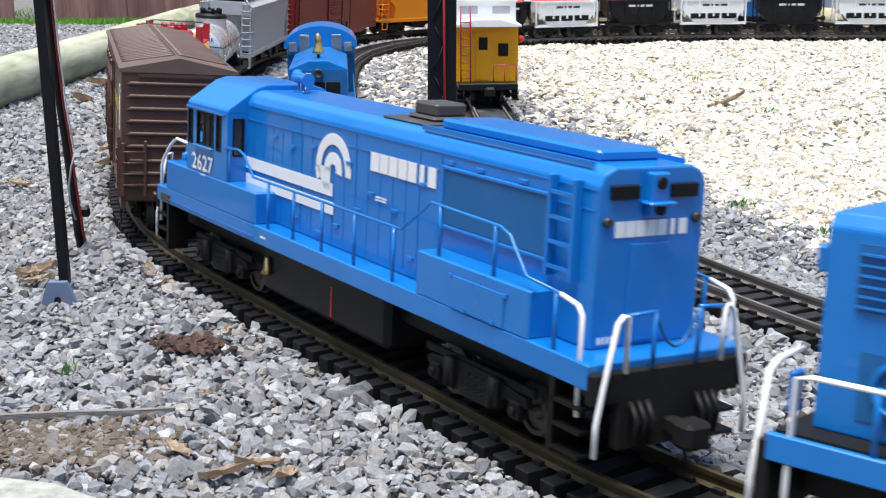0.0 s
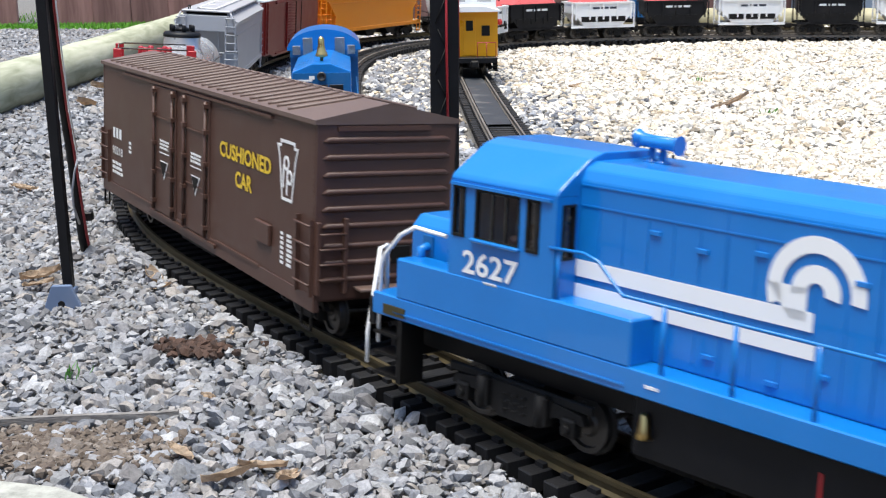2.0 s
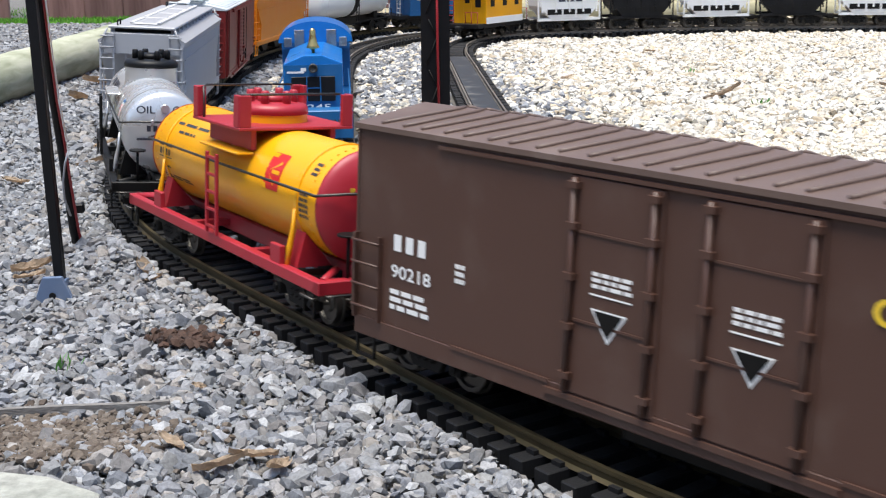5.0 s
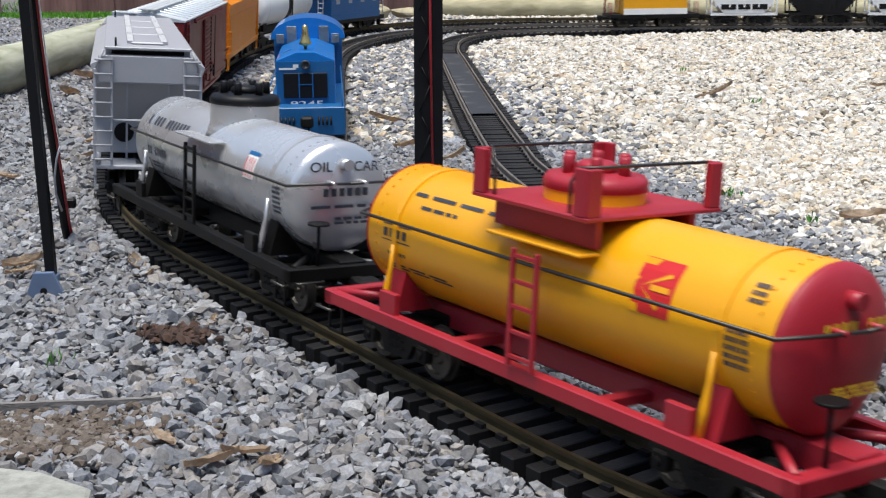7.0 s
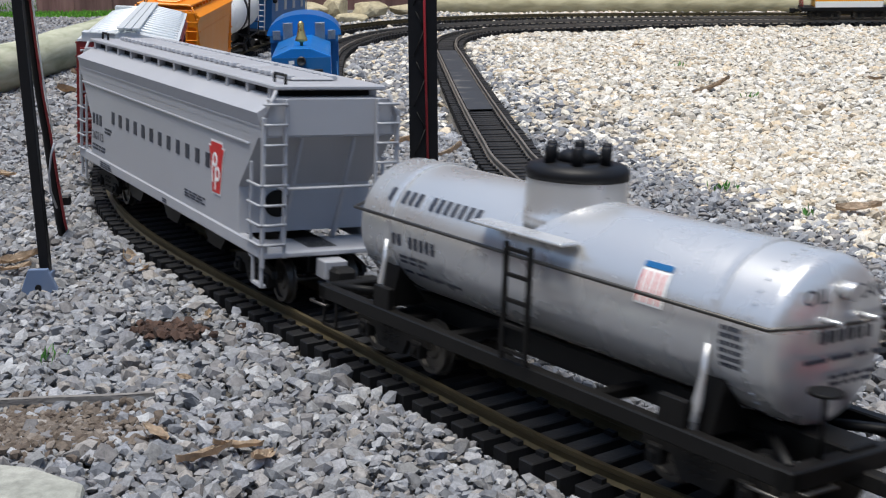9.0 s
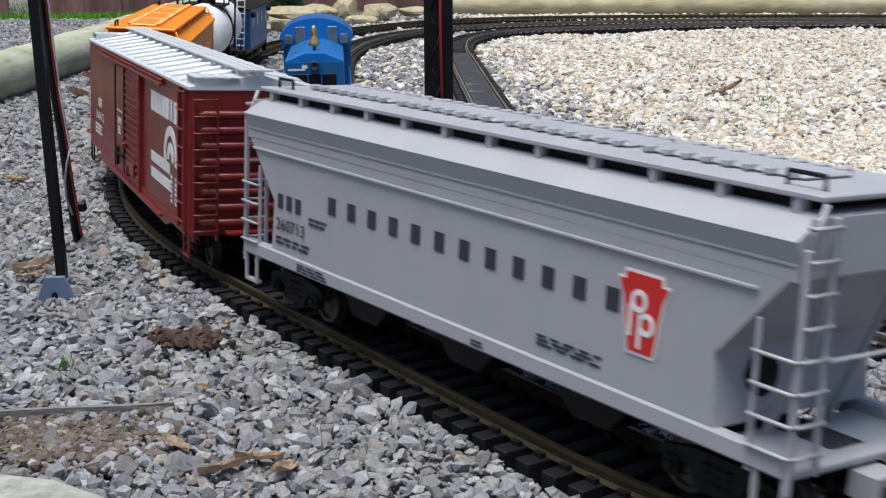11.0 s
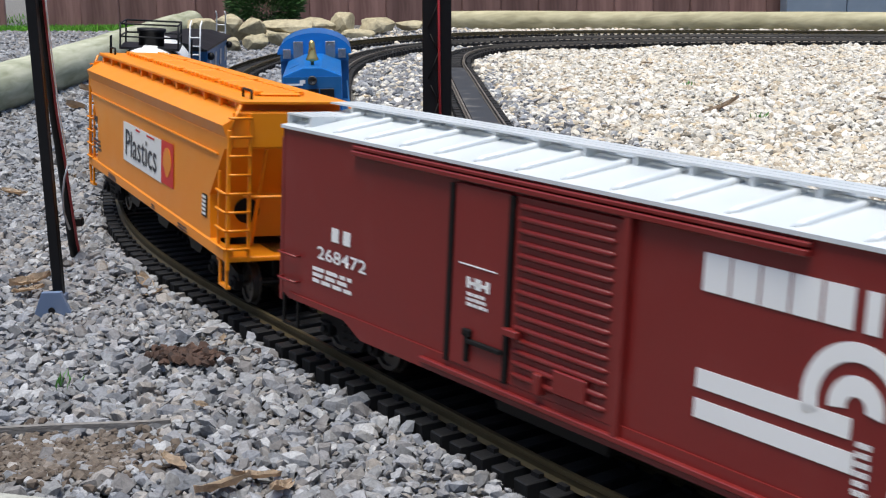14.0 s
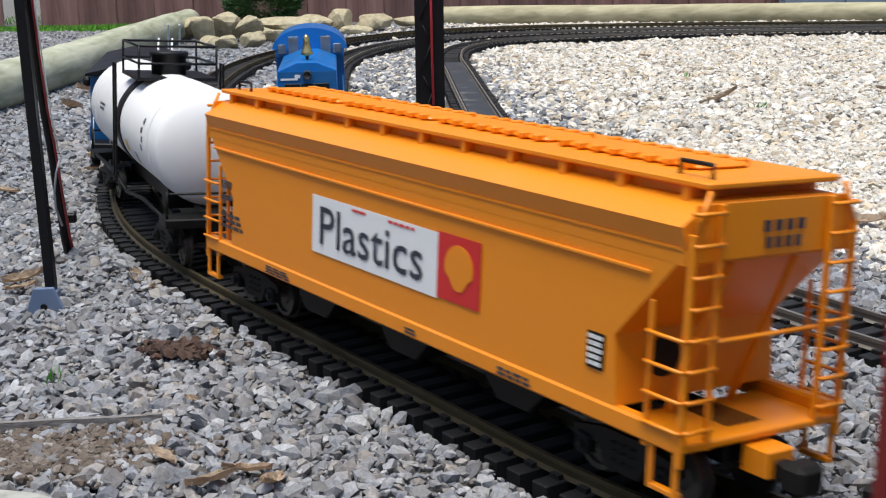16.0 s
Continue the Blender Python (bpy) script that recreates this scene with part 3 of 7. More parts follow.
log("pale peeled log edging the far side of the bed", (-0.02, 4.56, 0.007), (3.4, 3.72, 0.007), 0.033, FARLOG, "X")

ROCK = mineral("sandstone_rock", [(0.24, 0.20, 0.12), (0.42, 0.36, 0.23), (0.33, 0.30, 0.22)], scale=60, island=False, bump=0.5)


def rock(x, y, z, sx, sy, sz, seed):
    bm = bmesh.new()
    bmesh.ops.create_icosphere(bm, subdivisions=3, radius=1)
    for v in bm.verts:
        n = noise.noise(v.co * 1.1 + Vector((seed * 7.3, 0, 0))) * 0.35 + noise.noise(v.co * 2.7 + Vector((0, seed * 3.1, 0))) * 0.16
        c = v.co * (1 + n)
        c = Vector([math.copysign(abs(q) ** 0.7, q) for q in c])
        for a in range(5):
            d = Vector((math.sin(seed * 2.1 + a * 1.7), math.cos(seed * 1.3 + a * 2.3), math.sin(seed * 0.7 + a * 2.9))).normalized()
            c -= d * max(0.0, c.dot(d) - 0.62) * 0.85
        v.co = Vector((c.x * sx, c.y * sy, c.z * sz))
    return tagged(part("rock", bm, ROCK, m=pose(x, y, z, 0, 0, seed * 37 % 60 - 30)), "rough tan sandstone block in the low border wall", "rock", "rocks of the border wall")


rnd = random.Random(8)
for k, (x, y, z, half, tall) in enumerate([(-0.579, 3.92, 0.028, 0.062, 0.046), (-0.510, 3.86, 0.034, 0.042, 0.032), (-0.425, 3.95, 0.030, 0.070, 0.026), (-0.355, 4.16, 0.020, 0.068, 0.030), (-0.279, 4.20, 0.021, 0.050, 0.042),
                                    (-0.170, 4.25, 0.010, 0.062, 0.030), (-0.479, 3.68, 0.004, 0.032, 0.028), (-0.425, 3.76, 0.008, 0.036, 0.024), (-0.545, 3.66, -0.004, 0.036, 0.026), (-0.640, 3.84, 0.026, 0.040, 0.036),
                                    (-0.690, 3.95, 0.026, 0.044, 0.034), (-0.072, 4.32, 0.008, 0.040, 0.024), (-0.600, 3.74, -0.004, 0.042, 0.024), (-0.330, 4.02, -0.004, 0.050, 0.022), (-0.230, 4.13, -0.006, 0.046, 0.018), (-0.500, 4.06, 0.000, 0.070, 0.026), (-0.420, 3.86, -0.006, 0.050, 0.020)]):
    rock(x, y, z, half * rnd.uniform(0.95, 1.15), half * rnd.uniform(0.7, 0.95), tall * rnd.uniform(0.8, 1.0), k + 1)

FENCEMAT = timber("weathered_red_brown_fence_wood", (0.085, 0.036, 0.030), (0.30, 0.165, 0.14), along="Z", scale=5, stretch=9, per_object=0.3)
fence = thing("fence", "weathered red-brown board fence behind the garden, with added unseen boards at sides and rear", "fence", kind="structure")
board = bmesh.new()
box(board, -0.0695, 0.0695, -0.009, 0.009, 0.0, 1.8, 0.003)
me = bpy.data.meshes.new("board")
board.to_mesh(me)
board.free()
me.materials.append(FENCEMAT)
for k in range(88):
    x = -4.517 + 0.1382 * k
    if k == 22:
        continue
    ob = new("board", me)
    ob.parent = fence
    ob.matrix_basis = pose(x, 4.92 + 0.008 * (k % 2) + rnd.uniform(-0.003, 0.003), -0.035 + rnd.uniform(-0.006, 0.010), 0, rnd.uniform(-0.3, 0.3), 0)
# side boards out of view, added to shut out low sky light
for k in range(66):
    for x in (-4.60, 7.64):
        ob = new("board", me)
        ob.parent, ob.matrix_basis = fence, pose(x, -4.10 + 0.1382 * k, -0.035, 0, 0, 90)
# rear boards behind the camera, added to darken the car sides
for k in range(88):
    ob = new("board", me)
    ob.parent, ob.matrix_basis = fence, pose(-4.517 + 0.1382 * k, -4.20, -0.035)
part("rail_beam", boxes((-4.5, 7.5, 4.942, 4.98, 0.35, 0.44)), FENCEMAT, fence)
part("rail_beam", boxes((-4.5, 7.5, 4.942, 4.98, 1.15, 1.24)), FENCEMAT, fence)
PANELGREY = paint("blue_grey_panel_paint", (0.20, 0.25, 0.31), 0.5, vary=0.12, grain=300)
shed = thing("shed_wall", "blue-grey panelled shed wall in front of the fence", "shed wall", kind="structure")
for k in range(8):
    part("panel", boxes((1.262 + 0.216 * k, 1.475 + 0.216 * k, 4.80, 4.895, -0.03, 1.6), bevel=0.003), PANELGREY, shed)

def leafy(name, label, category, n, place, size, colours, kind="", seed=4):
    """Many small leaves or blades as one mesh."""
    r = random.Random(seed)
    verts, faces = [], []
    for _ in range(n):
        p, d = place(r)
        p, d = Vector(p), Vector(d).normalized()
        s = d.cross(Vector((r.uniform(-1, 1), r.uniform(-1, 1), r.uniform(-1, 1)))).normalized()
        ln, w = size[0] * r.uniform(0.6, 1.3), size[1] * r.uniform(0.7, 1.3)
        k = len(verts)
        bend = d.cross(s) * ln * r.uniform(-0.15, 0.15)
        verts += [tuple(p), tuple(p + d * ln * 0.5 + s * w + bend), tuple(p + d * ln), tuple(p + d * ln * 0.5 - s * w + bend)]
        faces.append((k, k + 1, k + 2, k + 3))
    me = bpy.data.meshes.new(name)
    me.from_pydata(verts, [], faces)
    me.materials.append(mineral(name + "_leaf", colours, rough=0.6, scale=120, bump=0.1))
    return tagged(new(name, me), label, category, kind=kind)


def grass_at(r):
    x, y = r.uniform(-3.2, -0.80), r.uniform(4.66, 4.93) if r.random() < 0.85 else r.uniform(4.95, 5.8)
    return (x, y, -0.03), (r.uniform(-0.4, 0.4), r.uniform(-0.4, 0.4), 1)


leafy("grass", "strip of bright green lawn at the foot of the fence", "grass", 14000, grass_at, (0.020, 0.0022), [(0.10, 0.32, 0.02), (0.16, 0.42, 0.03), (0.08, 0.24, 0.02)], kind="stuff")


def shrub_at(r):
    while True:
        v = Vector((r.uniform(-1, 1), r.uniform(-1, 1), r.uniform(-0.6, 1)))
        if v.length < 1 and r.random() < 0.35 + v.length:
            break
    return (-0.55 + v.x * 0.125, 4.50 + v.y * 0.1, 0.085 + v.z * 0.10), v + Vector((0, 0, 0.35))


leafy("shrub", "small dark green shrub behind the rocks", "shrub", 5200, shrub_at, (0.02, 0.0032), [(0.03, 0.09, 0.02), (0.06, 0.15, 0.035), (0.02, 0.06, 0.015)], seed=6)

LEAFMAT = mineral("dry_leaf", [(0.40, 0.31, 0.21), (0.55, 0.46, 0.34), (0.40, 0.27, 0.18), (0.58, 0.50, 0.39)], scale=160, rough=0.7, bump=0.4)


def dry_leaf(x, y, z, ln, w, turn, seed):
    """A curled dead leaf."""
    bm = bmesh.new()
    r = random.Random(seed)
    rows = []
    curl = r.uniform(0.25, 0.6)
    for i in range(8):
        u = i / 7
        half = w * math.sin(math.pi * (0.06 + 0.9 * u)) ** 0.8
        rows.append([bm.verts.new(((u - 0.5) * ln, half * v, curl * ln * 0.35 * (v * v * 0.7 + (u - 0.4) ** 2 * 1.5) + r.uniform(-1, 1) * 0.0008)) for v in (-1, -0.5, 0, 0.5, 1)])
    for a, b in zip(rows, rows[1:]):
        for k in range(4):
            bm.faces.new((a[k], a[k + 1], b[k + 1], b[k]))
    bmesh.ops.solidify(bm, geom=bm.faces[:], thickness=0.0005)
    return tagged(part("dry_leaf", bm, LEAFMAT, m=pose(x, y, z, r.uniform(-25, 25), r.uniform(-20, 20), turn)), "curled dry brown leaf lying on the gravel", "leaf", "fallen leaves")


for k, (x, y, ln, w, turn) in enumerate([(-0.243, 1.075, 0.040, 0.008, -60), (-0.232, 1.05, 0.032, 0.006, -35), (-0.34, 1.085, 0.04, 0.008, 20), (-0.335, 1.06, 0.035, 0.007, 50), (-0.49, 1.53, 0.05, 0.011, -30),
                                  (-0.155, 0.915, 0.022, 0.004, 80), (-0.15, 0.79, 0.012, 0.0035, -20), (-0.148, 0.69, 0.026, 0.006, -45), (-0.085, 0.655, 0.03, 0.006, 70), (-0.10, 0.668, 0.034, 0.006, 30), (-0.115, 0.655, 0.036, 0.005, 25),
                                  (0.42, 0.93, 0.06, 0.006, 20), (0.36, 0.79, 0.05, 0.010, 15), (0.34, 0.765, 0.045, 0.009, 5), (0.335, 0.72, 0.05, 0.011, 20), (0.30, 0.705, 0.03, 0.006, 0), (0.44, 1.13, 0.05, 0.012, 70), (0.415, 1.24, 0.05, 0.01, -20),
                                  (0.485, 2.25, 0.10, 0.006, 30), (0.78, 2.3, 0.04, 0.005, 20), (0.62, 1.6, 0.06, 0.01, 5), (-0.06, 1.95, 0.07, 0.012, 20), (-0.02, 1.72, 0.06, 0.012, -20), (0.03, 1.6, 0.05, 0.01, 30), (-0.65, 2.6, 0.09, 0.02, 40), (-0.6, 2.5, 0.07, 0.015, -20), (-0.63, 2.35, 0.07, 0.015, 70), (-0.38, 2.0, 0.05, 0.01, 10), (-0.45, 1.8, 0.05, 0.01, 60), (-0.43, 1.65, 0.05, 0.01, 0), (0.25, 2.55, 0.03, 0.006, 30), (0.5, 3.1, 0.04, 0.006, 0), (0.85, 3.0, 0.04, 0.006, 10)]):
    dry_leaf(x, y, ground_height(x, y) + 0.009, ln * 0.85, w * 0.8, turn, k)

# scraps of bark, lawn-edging strip, stone slab
BARK = mineral("bark_scrap", [(0.040, 0.020, 0.013), (0.085, 0.045, 0.03), (0.028, 0.016, 0.012)], scale=200)
p = np.random.RandomState(2).normal(0, 1, (130, 2)) * np.array([0.011, 0.008]) + np.array([-0.172, 0.885])
gravel("bark_scraps", "heap of dark brown bark scraps on the gravel", p, np.random.RandomState(3).uniform(0.0025, 0.005, len(p)), heights(p) + 0.010, BARK, 61, 0.3)["category"] = "bark"
CLOD = mineral("brown_soil_clods", [(0.07, 0.05, 0.038), (0.15, 0.12, 0.095), (0.10, 0.075, 0.055), (0.20, 0.17, 0.145)], scale=300)
p = np.random.RandomState(12).normal(0, 1, (900, 2)) * np.array([0.034, 0.020]) + np.array([-0.222, 0.712])
gravel("soil_clods", "brown soil and small clods showing among the stones", p, np.random.RandomState(13).uniform(0.0018, 0.0042, len(p)), heights(p) + 0.0058, CLOD, 62, 0.3)["category"] = "soil"
bm = bmesh.new()
ring = []
for k in range(15):
    u = k / 14
    x, y = -0.30 + 0.135 * u, 0.742 + 0.030 * u ** 2
    z = ground_height(x, y) + 0.0105 - 0.004 * u ** 3
    ring.append([bm.verts.new((x, y + o, z + h)) for o, h in ((-0.0012, -0.003), (-0.0012, 0.0012), (0.0012, 0.0016), (0.0012, -0.003))])
for a, b in zip(ring, ring[1:]):
    for k in range(4):
        bm.faces.new((a[k], b[k], b[(k + 1) % 4], a[(k + 1) % 4]))
bm.faces.new(ring[0])
bm.faces.new(ring[-1][::-1])
bmesh.ops.recalc_face_normals(bm, faces=bm.faces)
tagged(part("wood_strip", bm, timber("grey_weathered_strip", (0.06, 0.055, 0.05), (0.24, 0.225, 0.21), along="X", scale=30)), "thin grey weathered wooden strip lying across the gravel", "strip")
bm = bmesh.new()
prism(bm, [(-0.36, 0.56), (-0.16, 0.56), (-0.168, 0.615), (-0.20, 0.638), (-0.25, 0.652), (-0.36, 0.655)], "z", -0.03, -0.010, 0.003)
tagged(part("stone_slab", bm, mineral("slate_slab", [(0.20, 0.21, 0.18), (0.34, 0.34, 0.30), (0.27, 0.26, 0.22)], scale=90, island=False)), "flat grey-green stone slab at the bed's edge", "stone slab")


def weed_at(r):
    cx, cy = r.choice([(-0.243, 0.815), (0.36, 1.22), (0.31, 1.35), (0.52, 2.1), (0.5, 2.6)])
    return (cx + r.gauss(0, 0.006), cy + r.gauss(0, 0.006), -0.012), (r.uniform(-0.6, 0.6), r.uniform(-0.6, 0.6), 1)


leafy("weeds", "tiny green weed sprouts between the stones", "weeds", 70, weed_at, (0.009, 0.0012), [(0.06, 0.20, 0.03), (0.10, 0.30, 0.05)], kind="stuff", seed=9)

# ---- rolling stock: shared pieces ----
WHEELSETS = []
WHEEL_R = 0.0150


def wheelset_mesh(r=WHEEL_R):
    bm = bmesh.new()
    for s in (-1, 1):
        y = 0.0205 * s
        prof = [(0.0, 0.002), (0.0, r * 0.35), (0.0015, r * 0.45), (0.0015, r * 0.78), (-0.0004, r * 0.82), (-0.0004, r), (0.0042, r), (0.0042, r * 1.12), (0.0056, r * 1.12), (0.0056, 0.002)]
        lathe(bm, [(y + s * (0.0056 - u), q) for u, q in prof], 22, "y", smooth=False)
    lathe(bm, [(-0.034, 0.0018), (0.034, 0.0018)], 8, "y")
    me = bpy.data.meshes.new("wheelset")
    bm.to_mesh(me)
    bm.free()
    me.materials.append(STEEL)
    return me


WHEELSET = wheelset_mesh()


def side_frame_bm(y, half, heavy=False):
    """A cast bogie side with journal boxes, arch and springs."""
    bm = bmesh.new()
    a = half
    prism(bm, [(-a - 0.010, 0.0185), (-a + 0.010, 0.0185), (-0.012, 0.0085), (0.012, 0.0085), (a - 0.010, 0.0185), (a + 0.010, 0.0185), (a + 0.008, 0.0235), (0.014, 0.0275), (-0.014, 0.0275), (-a - 0.008, 0.0235)], "y", y - 0.002, y + 0.002)
    for x in (-a, a):
        box(bm, x - 0.0048, x + 0.0048, y - 0.0042, y + 0.003, 0.0105, 0.0205, 0.001)
        lathe(bm, [(y - 0.0062, 0.0022), (y - 0.004, 0.0030)], 10, "y", (x, 0, 0.0152))
    for x in (-0.0065, 0.0, 0.0065):
        pts = [(x + 0.0024 * math.cos(t * 1.1), y - 0.0012 + 0.0024 * math.sin(t * 1.1), 0.0105 + 0.00075 * t) for t in range(18)]
        tube(bm, pts, 0.0006, 4)
    if heavy:
        box(bm, -a - 0.014, a + 0.014, y - 0.001, y + 0.002, 0.0245, 0.0295, 0.0008)
        for x in (-a * 0.55, a * 0.55):
            box(bm, x - 0.004, x + 0.004, y - 0.006, y + 0.002, 0.012, 0.028, 0.001)
            tube(bm, [(x, y - 0.005, 0.029), (x, y - 0.005, 0.012)], 0.003, 8)
    return bm


def bogie(parent, x, half=0.029, heavy=False, spin=True, y_side=0.034):
    bm = boxes((x - 0.012, x + 0.012, -0.030, 0.030, 0.014, 0.030), (x - 0.018, x + 0.018, -0.012, 0.012, 0.024, 0.034), bevel=0.0012)
    b = part("bogie", bm, CHASSIS, parent, "black bogie under the floor")
    for s in (-1, 1):
        fb = side_frame_bm(y_side * s, half, heavy)
        bmesh.ops.translate(fb, verts=fb.verts, vec=(x, 0, 0))
        part("side_frame", fb, GRIME, b)
    for k in ((-1, 0, 1) if heavy and half > 0.045 else (-1, 1)):
        w = new("wheelset", WHEELSET)
        w.parent = b
        w.matrix_basis = pose(x + half * k, 0, WHEEL_R)
        if spin:
            WHEELSETS.append((w, x + half * k))
    return b


def coupler(parent, x, s, z=0.026):
    bm = bmesh.new()
    box(bm, min(x - s * 0.02, x + s * 0.014), max(x - s * 0.02, x + s * 0.014), -0.004, 0.004, z - 0.004, z + 0.004, 0.001)
    box(bm, min(x + s * 0.012, x + s * 0.026), max(x + s * 0.012, x + s * 0.026), -0.009, 0.007, z - 0.007, z + 0.007, 0.0025)
    tube(bm, [(x + s * 0.016, -0.003, z - 0.006), (x + s * 0.02, -0.003, z - 0.016)], 0.001, 6)
    return part("coupler", bm, GRIME, parent)


def rungs(x0, x1, zs, y, out, r=0.0008):
    """Grab irons standing off a side at y; out: way outwards."""
    bm = bmesh.new()
    for z in zs:
        tube(bm, [(x0, y, z), (x0, y + out, z), (x1, y + out, z), (x1, y, z)], r, 5)
    return bm


def end_rungs(y0, y1, zs, x, out, r=0.0008):
    bm = bmesh.new()
    for z in zs:
        tube(bm, [(x, y0, z), (x + out, y0, z), (x + out, y1, z), (x, y1, z)], r, 5)
    return bm


def rivets(rows, plane, d, r=0.0007):
    bm = bmesh.new()
    for x0, z0, x1, z1, n in rows:
        for k in range(n):
            u = k / max(1, n - 1)
            x, z = x0 + (x1 - x0) * u, z0 + (z1 - z0) * u
            slab(bm, [(x - r, z - r), (x + r, z - r), (x + r, z + r), (x - r, z + r)], 0.0004)
    return place_flat(bm, plane, d)


def rail_emblem(parent, cx, cz, r, x_left, z_bot, material, d):
    """A plain emblem: half rings above two long bars."""
    t = r * 0.30
    out = arc(cx, cz, r - t, r, -10, 200, 26) + arc(cx, cz, r * 0.18, r * 0.50, -10, 190, 18)
    w = (cz - z_bot) * 0.36
    z1 = cz - r * 0.16
    for k in range(2):
        top = z1 - k * w * 1.55
        out.append([(x_left, top - w), (cx - r * 0.05 + k * r * 0.1, top - w), (cx - r * 0.05 + k * r * 0.1, top), (x_left, top)])
    return part("emblem", polys(out, "side", d), material, parent, "white painted emblem of half rings and bars")


# ---- brown boxcar ----
def brown_boxcar():
    L, W, z0, z1 = 0.533, 0.050, 0.024, 0.1465
    t = thing("boxcar", "oxide-brown double-door model boxcar with ribbed ends", "boxcar")
    h = L / 2
    part("body", boxes((-h + 0.002, h - 0.002, -W, W, 0.028, z1), bevel=0.0008), BROWN, t)
    part("floor_sill", boxes((-h, h, -W - 0.0005, -W + 0.004, 0.0215, 0.033), (-h, h, W - 0.004, W + 0.0005, 0.0215, 0.033), bevel=0.0006), BROWN, t)
    part("underframe", boxes((-h + 0.03, h - 0.03, -0.012, 0.012, 0.012, 0.028), (-0.06, 0.03, -0.036, -0.018, 0.010, 0.026), (-0.02, 0.05, 0.012, 0.034, 0.010, 0.026), bevel=0.001), CHASSIS, t)
    bm = bmesh.new()
    prism(bm, [(-W - 0.0022, z1 - 0.002), (W + 0.0022, z1 - 0.002), (W + 0.0022, z1 + 0.001), (0, z1 + 0.0115), (-W - 0.0022, z1 + 0.001)], "x", -h - 0.001, h + 0.001)
    roof = part("roof", bm, ROOFBROWN, t, "weathered brown pitched roof with raised diagonal ribs")
    n = 13
    for k in range(n):
        x = -h + 0.02 + (L - 0.06) * k / n
        for s in (-1, 1):
            bm = bmesh.new()
            st = (L - 0.06) / n
            for a, b in ((0.0, 0.5), (0.55, 0.95)):
                p = [(x + st * a, s * 0.048, z1 + 0.0022), (x + st * (a + 0.05), s * 0.044, z1 + 0.0032), (x + st * b, s * 0.006, z1 + 0.0108), (x + st * b, s * 0.001, z1 + 0.0116)]
                tube(bm, p, 0.0014, 5)
            part("rib", bm, ROOFBROWN, roof)
    for s in (-1, 1):
        bm = bmesh.new()
        prism(bm, [(-W, 0.030), (W, 0.030), (W, z1), (0, z1 + 0.0105), (-W, z1)], "x", min(s * (h - 0.002), s * h), max(s * (h - 0.002), s * h))
        e = part("end_wall", bm, BROWN, t)
        for k in range(9):
            z = 0.042 + 0.0112 * k + (0.002 if k > 2 else 0)
            bm = bmesh.new()
            pts = [(s * h, -0.046, z), (s * h, -0.042, z + 0.001), (s * h, 0.042, z + 0.001), (s * h, 0.046, z)]
            tube(bm, pts, 0.0021, 6, radii=[0.0005, 0.0022, 0.0022, 0.0005])
            part("corrugation", bm, BROWN, e)
        part("header", boxes((min(s * h, s * (h + 0.002)), max(s * h, s * (h + 0.002)), -0.036, 0.030, z1 - 0.006, z1 - 0.003)), BROWN, e)
        part("brake_platform", boxes((min(s * h, s * (h + 0.012)), max(s * h, s * (h + 0.012)), -0.022, 0.022, 0.036, 0.038), bevel=0.0005), ROOFBROWN, e)
        part("ladder_stile", boxes((min(s * h, s * (h + 0.004)), max(s * h, s * (h + 0.004)), -0.050, -0.047, 0.034, 0.082), (min(s * h, s * (h + 0.004)), max(s * h, s * (h + 0.004)), -0.031, -0.028, 0.034, 0.084), bevel=0.0004), BROWN, e)
        part("grab_iron", end_rungs(-0.048, -0.030, (0.044, 0.054, 0.064, 0.074), s * h, s * 0.004), BROWN, e)
        part("ladder_stile", boxes((min(s * h, s * (h + 0.004)), max(s * h, s * (h + 0.004)), 0.028, 0.031, 0.034, 0.084), (min(s * h, s * (h + 0.004)), max(s * h, s * (h + 0.004)), 0.047, 0.050, 0.034, 0.082), bevel=0.0004), BROWN, e)
        part("grab_iron", end_rungs(0.030, 0.048, (0.044, 0.054, 0.064, 0.074), s * h, s * 0.004), BROWN, e)
        part("coupler_box", boxes((min(s * h, s * (h + 0.003)), max(s * h, s * (h + 0.003)), 0.004, 0.018, 0.052, 0.064), bevel=0.0006), CHASSIS, e)
        coupler(t, s * h, s)
        bm = boxes((s * (h - 0.012) - 0.009, s * (h - 0.012) + 0.009, -W - 0.0005, -W + 0.001, 0.0085, 0.0105), (s * (h - 0.012) - 0.009, s * (h - 0.012) - 0.0075, -W - 0.0005, -W + 0.001, 0.0085, 0.022), (s * (h - 0.012) + 0.0075, s * (h - 0.012) + 0.009, -W - 0.0005, -W + 0.001, 0.0085, 0.022))
        part("stirrup_step", bm, CHASSIS, t)
        bogie(t, s * (h - 0.052), 0.028)
    # plug doors, camera side and far side
    for sy in (-1, 1):
        for x0, x1 in ((-0.088, -0.028), (-0.004, 0.058)):
            d = part("door", boxes((x0, x1, sy * W - 0.0016, sy * W + 0.0016, 0.031, 0.1395), bevel=0.0006), BROWN, t)
            bm = bmesh.new()
            for x in (x0 + 0.004, x1 - 0.004):
                tube(bm, [(x, sy * (W + 0.0034), 0.032), (x, sy * (W + 0.0034), 0.1385)], 0.0016, 6)
                for z in (0.04, 0.065, 0.09, 0.115, 0.135):
                    box(bm, x - 0.0035, x + 0.0035, sy * (W + 0.0035) - 0.002, sy * (W + 0.0035) + 0.002, z - 0.0016, z + 0.0016)
            part("locking_bar", bm, BROWN, d)
